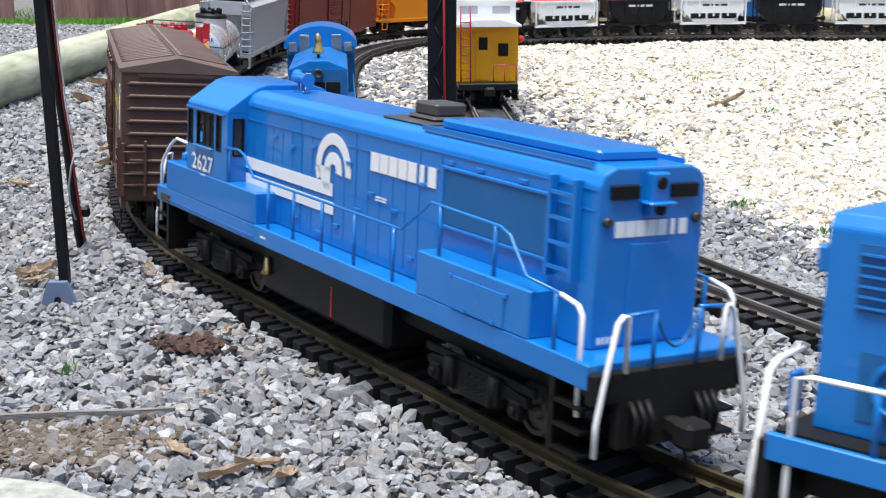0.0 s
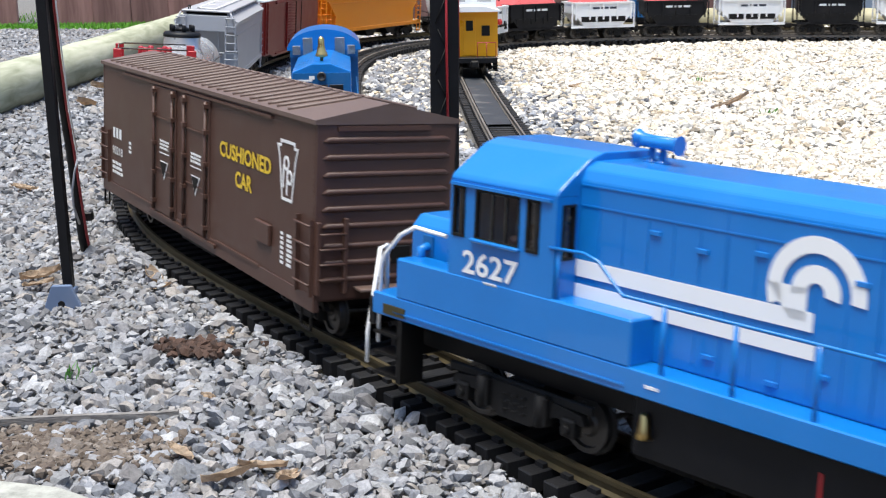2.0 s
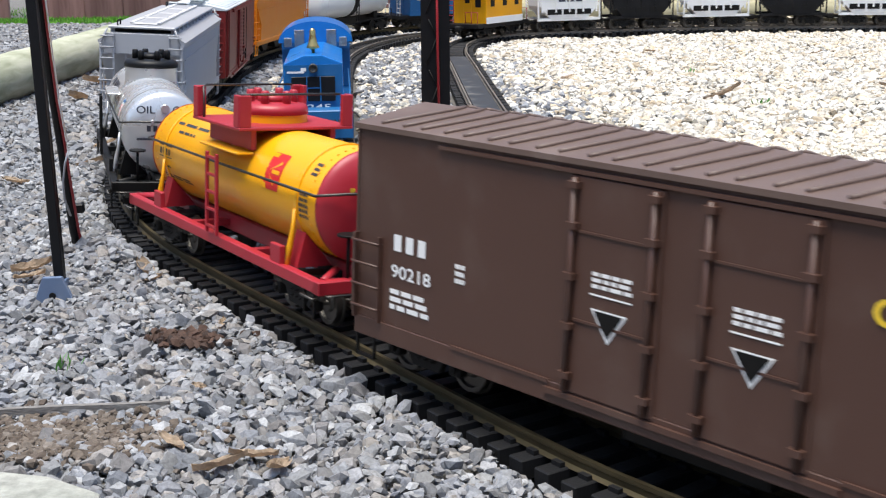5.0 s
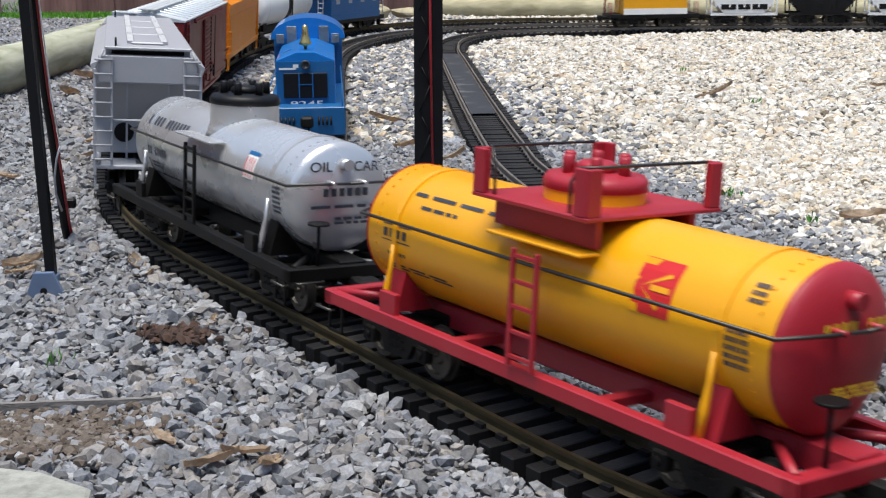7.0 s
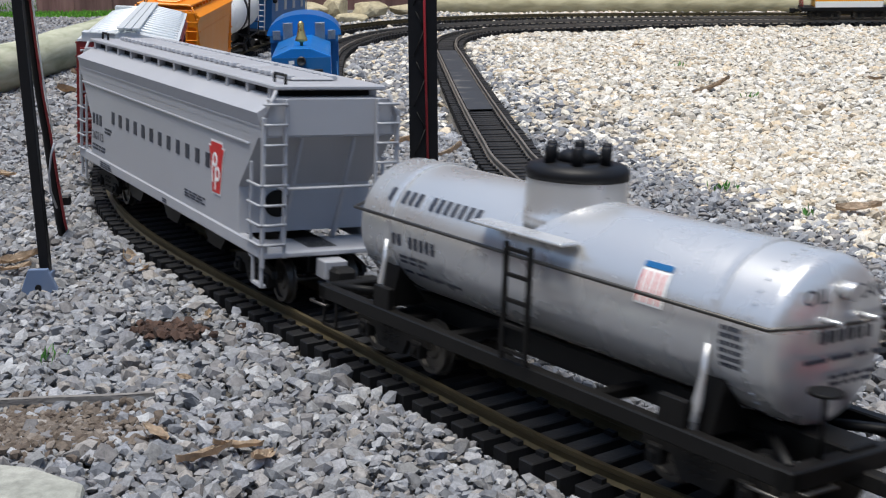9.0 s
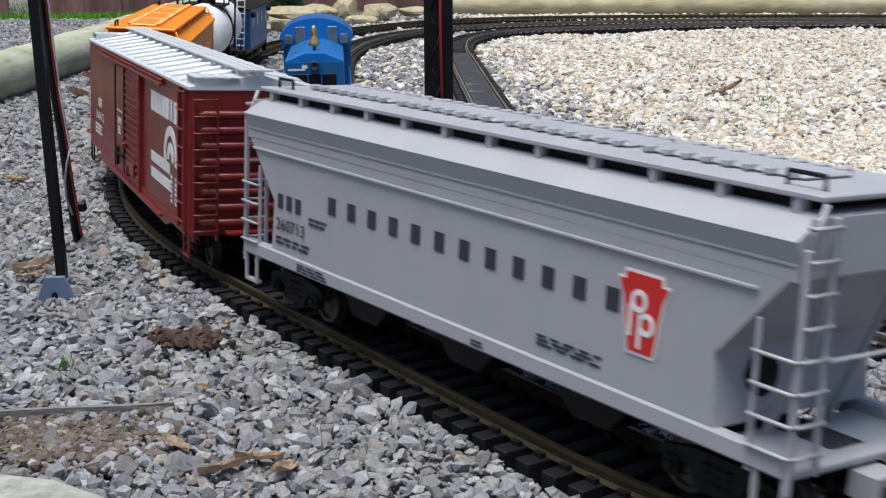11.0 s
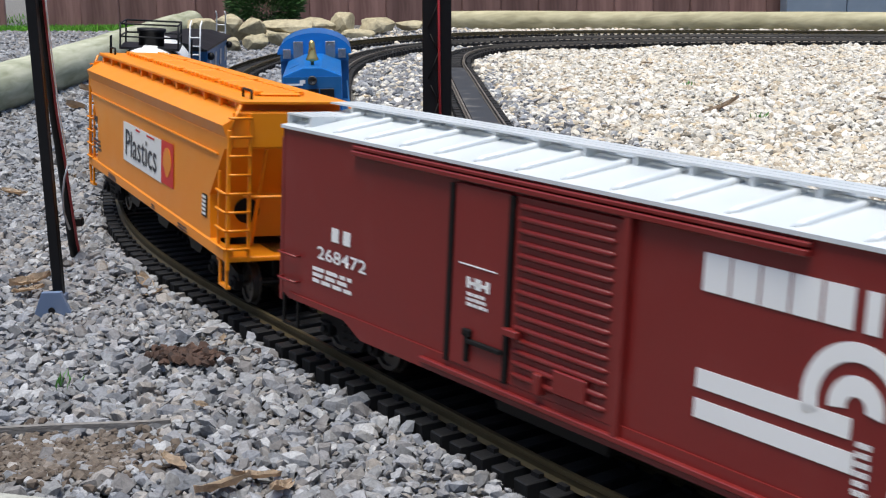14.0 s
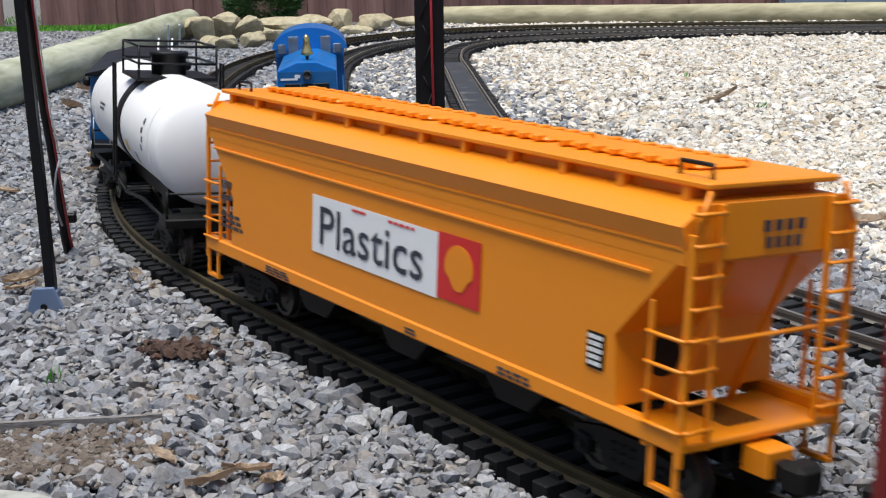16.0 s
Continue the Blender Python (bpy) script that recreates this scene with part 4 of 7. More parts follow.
            part("panel_seam", boxes(*[(x0 + 0.006, x1 - 0.006, sy * (W + 0.0018) - 0.0006, sy * (W + 0.0018) + 0.0006, z, z + 0.0012) for z in (0.068, 0.112)]), BROWN, d)
            if sy < 0:
                xc = (x0 + x1) / 2
                part("stencil", marks(fine_print(xc - 0.012, xc + 0.014, 0.086, 0.095, 3, 3) + [(xc - 0.013, 0.083, xc + 0.014, 0.0838)], "side", -W - 0.0018), WHITE, d)
                q = 0.0118
                dia = [(xc - q, 0.068), (xc, 0.068 - q), (xc + q, 0.068), (xc, 0.068 + q)]
                part("placard", polys([[(xc - q, 0.0765), (xc + q, 0.0765), (xc, 0.0765 - q * 1.35)]], "side", -W - 0.0018), WHITE, d)
                part("placard_face", polys([[(xc - q * 0.8, 0.0758), (xc + q * 0.8, 0.0758), (xc, 0.0758 - q * 1.05)]], "side", -W - 0.0023), CHASSIS, d)
        part("door_track", boxes((-0.19, 0.19, sy * (W + 0.001) - 0.0012, sy * (W + 0.001) + 0.0012, 0.1402, 0.1422), (-0.10, 0.075, sy * (W + 0.001) - 0.0015, sy * (W + 0.001) + 0.0015, 0.027, 0.030)), BROWN, t)
        part("side_stiffener", boxes((0.075, 0.168, sy * (W + 0.0006) - 0.0008, sy * (W + 0.0006) + 0.0008, 0.0318, 0.0338), (-0.175, -0.098, sy * (W + 0.0006) - 0.0008, sy * (W + 0.0006) + 0.0008, 0.0318, 0.0338)), BROWN, t)
        for x0 in (0.240, -0.265):
            part("ladder_stile", boxes((x0, x0 + 0.0016, sy * (W + 0.0015) - 0.0015, sy * (W + 0.0015) + 0.0015, 0.032, 0.083), (x0 + 0.0235, x0 + 0.025, sy * (W + 0.0015) - 0.0015, sy * (W + 0.0015) + 0.0015, 0.032, 0.083)), BROWN, t)
            part("grab_iron", rungs(x0, x0 + 0.0245, (0.040, 0.053, 0.066, 0.079), sy * W, sy * 0.004), BROWN, t)
    part("card_board", boxes((0.163, 0.191, -W - 0.003, -W, 0.0515, 0.0665), bevel=0.0006), BROWN, t)
    part("seam_rivets", rivets([(x, 0.036, x, 0.142, 30) for x in (0.262, -0.262)] + [(-0.26, 0.0335, 0.26, 0.0335, 90)], "side", -W, 0.0005), BROWN, t)
    lettering("CUSHIONED", 0.0815, 0.1885, 0.1005, 0.1125, "side", -W - 0.0003, LETTERYELLOW, t, "cushioned_lettering", bold=0.03)
    lettering("CAR", 0.1165, 0.1515, 0.0822, 0.0942, "side", -W - 0.0003, LETTERYELLOW, t, "car_lettering", bold=0.03)
    k = [(0.1985, 0.125), (0.2045, 0.125), (0.2045, 0.1285), (0.2305, 0.1285), (0.2305, 0.125), (0.2365, 0.125), (0.2325, 0.1165), (0.2268, 0.0875), (0.2082, 0.0875), (0.2025, 0.1165)]
    c = (0.2175, 0.108)
    part("emblem", polys([[a, b, (c[0] + (b[0] - c[0]) * 0.86, c[1] + (b[1] - c[1]) * 0.90), (c[0] + (a[0] - c[0]) * 0.86, c[1] + (a[1] - c[1]) * 0.90)] for a, b in zip(k, k[1:] + k[:1])] +
         arc(0.2155, 0.113, 0.003, 0.0052, 0, 360, 14) + arc(0.2215, 0.104, 0.003, 0.0052, 0, 360, 14) + [[(0.2095, 0.096), (0.2118, 0.096), (0.2118, 0.1115), (0.2095, 0.1115)], [(0.2160, 0.0915), (0.2182, 0.0915), (0.2182, 0.108), (0.2160, 0.108)]], "side", -W - 0.0002), WHITE, t, "white outlined shield emblem")
    part("stencil", marks(plain_word("ttt", -0.231, -0.198, 0.0775, 0.087, 0.24), "side", -W - 0.0002), WHITE, t)
    lettering("90218", -0.2305, -0.1945, 0.0618, 0.0695, "side", -W - 0.0003, WHITE, t, "number_lettering", bold=0.015)
    part("stencil", marks(fine_print(-0.2315, -0.196, 0.042, 0.0555, 3, 5) + fine_print(0.2075, 0.213, 0.0425, 0.066, 7, 6) + fine_print(0.219, 0.228, 0.0425, 0.066, 7, 7) + fine_print(-0.174, -0.166, 0.068, 0.080, 3, 8), "side", -W - 0.0002), WHITE, t)
    part("stencil", marks(fine_print(0.006, 0.030, z1 - 0.0022, z1 + 0.0018, 1, 9), "end", h), WHITE, t)
    return t, L, h - 0.052


# ---- red boxcar ----
def red_boxcar():
    L, W, z0, z1 = 0.531, 0.050, 0.024, 0.1440
    h = L / 2
    t = thing("boxcar", "dark red model boxcar with a pale galvanised roof", "boxcar")
    part("body", boxes((-h + 0.002, h - 0.002, -W, W, 0.032, z1), bevel=0.0008), MAROON, t)
    part("underframe", boxes((-h + 0.03, h - 0.03, -0.012, 0.012, 0.012, 0.030), (-0.05, 0.04, -0.036, -0.018, 0.010, 0.028), bevel=0.001), CHASSIS, t)
    bm = bmesh.new()
    prism(bm, [(-W - 0.0018, z1 - 0.001), (W + 0.0018, z1 - 0.001), (W + 0.0018, z1 + 0.001), (0, z1 + 0.0105), (-W - 0.0018, z1 + 0.001)], "x", -h - 0.001, h + 0.001)
    roof = part("roof", bm, ALUMINIUM, t, "pale galvanised roof with cross ribs")
    for k in range(14):
        x = -h + 0.024 + (L - 0.05) * k / 13.5
        for s in (-1, 1):
            bm = bmesh.new()
            tube(bm, [(x, s * 0.049, z1 + 0.0015), (x + 0.002, s * 0.044, z1 + 0.0032), (x + 0.005, s * 0.010, z1 + 0.0096), (x + 0.006, s * 0.006, z1 + 0.0098)], 0.0019, 6, radii=[0.0008, 0.0021, 0.0021, 0.0012])
            part("rib", bm, ALUMINIUM, roof)
    walk_bm = bmesh.new()
    for k in range(3):
        box(walk_bm, -h - 0.006, h + 0.006, -0.0115 + 0.008 * k, -0.0045 + 0.008 * k, z1 + 0.0135, z1 + 0.0148)
    for k in range(14):
        x = -h + 0.02 + 0.0378 * k
        box(walk_bm, x - 0.001, x + 0.001, -0.011, 0.011, z1 + 0.0085, z1 + 0.0136)
    part("running_board", walk_bm, ALUMINIUM, roof)
    for s in (-1, 1):
        bm = boxes(*[(s * (h - 0.014) - 0.016, s * (h - 0.014) + 0.016, -0.047 + 0.0085 * k, -0.0395 + 0.0085 * k, z1 + 0.0075, z1 + 0.0087) for k in range(4)], (s * (h - 0.028) - 0.001, s * (h - 0.028) + 0.001, -0.047, -0.013, z1 + 0.002, z1 + 0.0078), (s * h - 0.001, s * h + 0.001, -0.047, -0.013, z1 + 0.002, z1 + 0.0078))
        part("lateral_running_board", bm, ALUMINIUM, roof)
        bm = bmesh.new()
        prism(bm, [(-W, 0.032), (W, 0.032), (W, z1), (0, z1 + 0.0095), (-W, z1)], "x", min(s * (h - 0.002), s * h), max(s * (h - 0.002), s * h))
        e = part("end_wall", bm, MAROON, t)
        for k in range(8):
            z = 0.042 + 0.0118 * k
            bm = bmesh.new()
            tube(bm, [(s * h, -0.046, z), (s * h, -0.040, z), (s * h, 0.040, z), (s * h, 0.046, z)], 0.003, 6, radii=[0.0006, 0.0034, 0.0034, 0.0006])
            part("corrugation", bm, MAROON, e)
        for y in (-0.049, -0.031):
            part("ladder_stile", boxes((min(s * h, s * (h + 0.004)), max(s * h, s * (h + 0.004)), y, y + 0.002, 0.028, 0.136), bevel=0.0004), MAROON, e)
        part("grab_iron", end_rungs(-0.048, -0.030, [0.036 + 0.0125 * k for k in range(9)], s * h, s * 0.0042), MAROON, e)
        part("crossover_step", boxes((min(s * h, s * (h + 0.012)), max(s * h, s * (h + 0.012)), -0.024, 0.024, 0.034, 0.036)), MAROON, e)
        coupler(t, s * h, s)
        bm = boxes((s * (h - 0.014) - 0.009, s * (h - 0.014) + 0.009, -W - 0.0005, -W + 0.0012, 0.0135, 0.0155), (s * (h - 0.014) - 0.010, s * (h - 0.014) - 0.008, -W - 0.0005, -W + 0.0012, 0.0135, 0.034), (s * (h - 0.014) + 0.008, s * (h - 0.014) + 0.010, -W - 0.0005, -W + 0.0012, 0.0135, 0.034))
        part("stirrup_step", bm, MAROON if s > 0 else CHASSIS, t)
        bogie(t, s * (h - 0.066), 0.028)
    for sy in (-1, 1):
        y = lambda a: (min(sy * W, sy * (W + a)), max(sy * W, sy * (W + a)))
        bm = bmesh.new()
        prism(bm, [(-h + 0.012, 0.032), (-0.185, 0.032), (-0.165, 0.0235), (0.175, 0.0235), (0.20, 0.030), (h - 0.012, 0.030), (h - 0.012, 0.036), (-h + 0.012, 0.036)], "y", *y(0.0012))
        part("side_sill", bm, MAROON, t)
        part("door_rail", boxes((-0.178, 0.162, *y(0.0042), 0.1355, 0.1385), (-0.178, 0.162, *y(0.003), 0.1392, 0.1415), (-0.10, 0.162, *y(0.0042), 0.0275, 0.0305), bevel=0.0005), MAROON, t)
        d = part("door", boxes((-0.0735, -0.026, *y(0.0022), 0.034, 0.134), bevel=0.0006), MAROON, t)
        part("gasket", boxes((-0.0775, -0.0737, *y(0.003), 0.034, 0.1330), (-0.0262, -0.0225, *y(0.003), 0.034, 0.1330)), CHASSIS, d)
        part("latch", boxes((-0.058, -0.055, *y(0.0045), 0.038, 0.054), (-0.0555, -0.027, *y(0.0045), 0.0485, 0.051), (-0.060, -0.053, *y(0.0045), 0.052, 0.056), bevel=0.0004), CHASSIS, d)
        d2 = part("door", boxes((-0.0222, 0.0575, *y(0.0016), 0.034, 0.134), bevel=0.0005), MAROON, t)
        for k in range(15):
            z = 0.0405 + 0.0063 * k
            bm = bmesh.new()
            tube(bm, [(-0.0195, sy * (W + 0.0016), z), (-0.017, sy * (W + 0.0018), z), (0.050, sy * (W + 0.0018), z), (0.0525, sy * (W + 0.0016), z)], 0.0017, 5, radii=[0.0004, 0.0018, 0.0018, 0.0004])
            part("corrugation", bm, MAROON, d2)
        part("door_handle", boxes((-0.024, -0.012, *y(0.006), 0.0605, 0.0645), (0.016, 0.040, *y(0.0048), 0.040, 0.052), (0.002, 0.0075, *y(0.006), 0.036, 0.047), bevel=0.0006), MAROON, d2)
        part("door_post", boxes((0.058, 0.0625, *y(0.004), 0.030, 0.137), bevel=0.0005), MAROON, t)
        for x0 in (0.233, -0.262):
            part("grab_iron", rungs(x0, x0 + 0.021, [0.041 + 0.0142 * k for k in range(8)] if x0 > 0 else [0.045, 0.062], sy * W, sy * 0.0042), MAROON, t)
            if x0 > 0:
                part("ladder_stile", boxes((x0 - 0.0012, x0 + 0.0012, *y(0.0035), 0.034, 0.142), (x0 + 0.0198, x0 + 0.0222, *y(0.0035), 0.034, 0.142)), MAROON, t)
    name_blocks(plain_word("oonnnil", 0.1055, 0.218, 0.1105, 0.1275, 0.24), "side", -W - 0.0002, WHITE, t, "white painted name drawn as plain blocks")
    rail_emblem(t, 0.190, 0.080, 0.0265, 0.1065, 0.0555, WHITE, -W - 0.0002)
    part("stencil", marks(plain_word("tt", -0.2050, -0.178, 0.0785, 0.0872, 0.24), "side", -W - 0.0002), WHITE, t)
    lettering("268472", -0.2185, -0.1615, 0.0648, 0.0732, "side", -W - 0.0003, WHITE, t, "number_lettering", bold=0.015)
    part("stencil", marks(fine_print(-0.224, -0.178, 0.048, 0.0595, 3, 2) + fine_print(0.192, 0.199, 0.0445, 0.068, 6, 3) + fine_print(0.209, 0.2175, 0.0445, 0.068, 6, 4), "side", -W - 0.0002), WHITE, t)
    part("stencil", marks(fine_print(-0.059, -0.041, 0.068, 0.0765, 3, 6) + [(-0.067, 0.0905, -0.034, 0.0912), (-0.0595, 0.0785, -0.0565, 0.0845), (-0.043, 0.0785, -0.040, 0.0845), (-0.0565, 0.0805, -0.043, 0.0822), (-0.0525, 0.0785, -0.047, 0.0845)], "side", -W - 0.0024), WHITE, t)
    part("placard", boxes((0.2215, 0.2305, -W - 0.001, -W, 0.0435, 0.069)), CHASSIS, t, "black data placard")
    part("placard_text", marks(fine_print(0.2222, 0.2298, 0.0442, 0.0684, 7, 8), "side", -W - 0.0011), WHITE, t)
    return t, L, h - 0.066


# ---- covered hoppers ----
def hopper_car(name, label, colour, dark, category="hopper car"):
    L, W = 0.505, 0.0500
    h = L / 2
    t = thing(name, label, category)
    bm = bmesh.new()
    prism(bm, [(-W, 0.118), (-W, 0.1252), (-W - 0.0034, 0.1348), (-0.037, 0.1447), (0.037, 0.1447), (W + 0.0034, 0.1348), (W, 0.1252), (W, 0.118)], "x", -h + 0.004, h - 0.004)
    part("upper_body", bm, colour, t)
    bm = bmesh.new()
    prism(bm, [(-0.2440, 0.1185), (0.2440, 0.1185), (0.2065, 0.079), (0.2095, 0.046), (-0.2095, 0.046), (-0.2065, 0.079)], "y", -W, W)
    part("hopper_body", bm, colour, t)
    part("eave_rib", boxes((-0.2470, 0.2470, -W - 0.0006, -W + 0.001, 0.1244, 0.1256), (-0.2470, 0.2470, W - 0.001, W + 0.0006, 0.1244, 0.1256)), colour, t)
    part("side_sill", boxes((-h + 0.002, h - 0.002, -W - 0.0012, -W + 0.006, 0.036, 0.0462), (-h + 0.002, h - 0.002, W - 0.006, W + 0.0012, 0.036, 0.0462), bevel=0.0014), colour, t)
    part("side_rib", boxes((-0.238, 0.228, -W - 0.0016, -W, 0.1108, 0.1128), (-0.238, 0.228, W, W + 0.0016, 0.1108, 0.1128), bevel=0.0005), colour, t)
    part("underframe", boxes((-h + 0.01, h - 0.01, -0.012, 0.012, 0.022, 0.040), bevel=0.001), CHASSIS, t)
    for x in (-0.11, 0.0, 0.11):
        bm = bmesh.new()
        prism(bm, [(x - 0.045, 0.046), (x + 0.045, 0.046), (x + 0.014, 0.016), (x - 0.014, 0.016)], "y", -0.034, 0.034)
        part("discharge_chute", bm, CHASSIS, t)
    roof = part("roof_deck", boxes((-h + 0.003, h - 0.003, -0.0405, 0.0405, 0.1497, 0.1527), bevel=0.0008), colour, t)
    for k in range(12):
        x = -h + 0.018 + (L - 0.036) * k / 11
        for s in (-1, 1):
            bm = bmesh.new()
            box(bm, x - 0.0022, x + 0.0022, min(s * 0.034, s * 0.0395), max(s * 0.034, s * 0.0395), 0.1397, 0.1502)
            part("roof_bracket", bm, colour, roof)
    part("roof_side", boxes((-h + 0.016, h - 0.016, -0.034, 0.034, 0.1437, 0.1500)), dark, roof)
    for k in range(4):
        x = -h + 0.030 + k * 0.112
        bm = bmesh.new()
        box(bm, x, x + 0.104, -0.016, 0.016, 0.1524, 0.1554, 0.0016)
        for j in range(8):
            for s in (-1, 1):
                box(bm, x + 0.006 + j * 0.0128, x + 0.011 + j * 0.0128, s * 0.016 - 0.0035, s * 0.016 + 0.0035, 0.1534, 0.1566, 0.0006)
        part("hatch_cover", bm, colour, roof)
    for s in (-1, 1):
        X = lambda a, b: (min(s * a, s * b), max(s * a, s * b))
        part("end_plate", boxes((*X(h - 0.0042, h - 0.003), -0.046, 0.046, 0.119, 0.1440), bevel=0.0004), colour, t)
        part("end_platform", boxes((*X(0.206, h), -W, W, 0.0362, 0.0400), bevel=0.0008), colour, t)
        # inspection hole as a solid black disc, its inner shade painted
        bm = bmesh.new()
        lathe(bm, [(s * 0.2075, 0.0095), (s * 0.2102, 0.0095)], 18, "x", (0, -0.022, 0.066))
        part("hole_shade", bm, CHASSIS, t)
        bm = bmesh.new()
        prism(bm, [(s * 0.2095, 0.040), (s * 0.244, 0.117), (s * 0.247, 0.117), (s * 0.214, 0.040)], "y", 0.0185, 0.0205)
        prism(bm, [(s * 0.2095, 0.040), (s * 0.244, 0.117), (s * 0.247, 0.117), (s * 0.214, 0.040)], "y", -0.0205, -0.0185)
        part("end_brace", bm, colour, t)
        part("crossbar", end_rungs(-0.034, 0.046, (0.083,), s * (h - 0.012), s * 0.008, 0.0012), colour, t)
        for sy in (-1, 1):
            Y = lambda a, b: (min(sy * a, sy * b), max(sy * a, sy * b))
            zt = 0.1440
            cage = part("ladder_frame", boxes((*X(h - 0.0025, h + 0.0005), *Y(W - 0.0022, W + 0.0006), 0.030, 0.132), (*X(h - 0.0025, h + 0.0005), *Y(0.0325, 0.0348), 0.036, zt), (*X(0.2285, 0.2308), *Y(W - 0.0018, W + 0.0004), 0.034, 0.1), bevel=0.0004), colour, t)
            for k in range(8):
                z = 0.046 + 0.0135 * k
                part("rung", end_rungs(sy * 0.0335, sy * (W - 0.001), (z,), s * (h - 0.002), s * 0.0035, 0.0010), colour, cage)
            for k in range(4):
                z = 0.046 + 0.0135 * k
                bm = bmesh.new()
                tube(bm, [(s * 0.2296, sy * W, z), (s * 0.2296, sy * (W + 0.002), z), (s * h, sy * (W + 0.002), z), (s * h, sy * W, z)], 0.0010, 5)
                part("rung", bm, colour, cage)
            bm = bmesh.new()
            tube(bm, [(s * (h - 0.001), sy * (W - 0.001), 0.130), (s * (h - 0.001), sy * 0.041, 0.1497)], 0.0013, 5)
            part("ladder_brace", bm, colour, cage)
            part("stirrup_step", boxes((*X(0.2325, 0.2355), *Y(W - 0.002, W), 0.0175, 0.037), (*X(0.2485, 0.2515), *Y(W - 0.002, W), 0.0175, 0.037), (*X(0.2325, 0.2515), *Y(W - 0.004, W), 0.0160, 0.0185), bevel=0.0004), colour, t)
        part("coupler_pocket", boxes((*X(h - 0.004, h + 0.012), -0.0085, 0.0085, 0.0215, 0.0345), bevel=0.0008), colour, t)
        coupler(t, s * (h + 0.006), s)
        bm = bmesh.new()
        tube(bm, [(s * (h - 0.012), -0.030, 0.1527), (s * (h - 0.012), -0.030, 0.1587), (s * (h - 0.032), -0.030, 0.1587), (s * (h - 0.032), -0.030, 0.1527)], 0.0011, 5)
        part("roof_grab", bm, CHASSIS, roof)
        bogie(t, s * (h - 0.052), 0.028)
    return t, L, h - 0.052


def grey_hopper():
    t, L, b = hopper_car("hopper_car", "grey covered hopper car with dark lettering on its side", GREY, GRIME)
    W = -0.0500
    name_blocks([r for k, c in enumerate("tttttttttttt") for r in plain_word(c, -0.1350 + 0.0243 * k, -0.1190 + 0.0243 * k, 0.0825, 0.0935, 0.2)], "side", W - 0.0002, INK, t, "dark name drawn as plain spaced blocks")
    part("stencil", marks(plain_word("ttt", -0.2035, -0.166, 0.0755, 0.0855, 0.24) + fine_print(-0.157, -0.134, 0.070, 0.0765, 2, 2), "side", W - 0.0002), INK, t)
    lettering("260713", -0.2025, -0.1625, 0.0610, 0.0692, "side", W - 0.0003, INK, t, "number_lettering", bold=0.01)
    part("stencil", marks(fine_print(-0.203, -0.155, 0.0505, 0.057, 2, 3) + fine_print(0.085, 0.135, 0.052, 0.0585, 3, 4), "side", W - 0.0002), INK, t)
    part("stencil", marks(fine_print(-0.170, -0.130, 0.0375, 0.0435, 3, 5) + fine_print(0.03, 0.042, 0.038, 0.042, 2, 6), "side", W - 0.0014), INK, t)
    k = [(0.143, 0.101), (0.148, 0.101), (0.148, 0.105), (0.174, 0.105), (0.174, 0.101), (0.179, 0.101), (0.175, 0.093), (0.1700, 0.0655), (0.152, 0.0655), (0.147, 0.093)]
    e = part("emblem", polys([k], "side", W - 0.0002), WHITE, t, "red shield emblem with a pale rim")
    c = (0.161, 0.086)
    part("emblem_field", polys([[(c[0] + (a - c[0]) * 0.9, c[1] + (z - c[1]) * 0.92) for a, z in k]], "side", W - 0.0006), SIGNRED, e)
    part("emblem_mark", polys(arc(0.159, 0.091, 0.003, 0.0055, 0, 360, 14) + arc(0.1645, 0.081, 0.003, 0.0055, 0, 360, 14) + [[(0.1525, 0.074), (0.1548, 0.074), (0.1548, 0.089), (0.1525, 0.089)], [(0.1590, 0.069), (0.1612, 0.069), (0.1612, 0.085), (0.1590, 0.085)]], "side", W - 0.0010), WHITE, e)
    return t, L, b


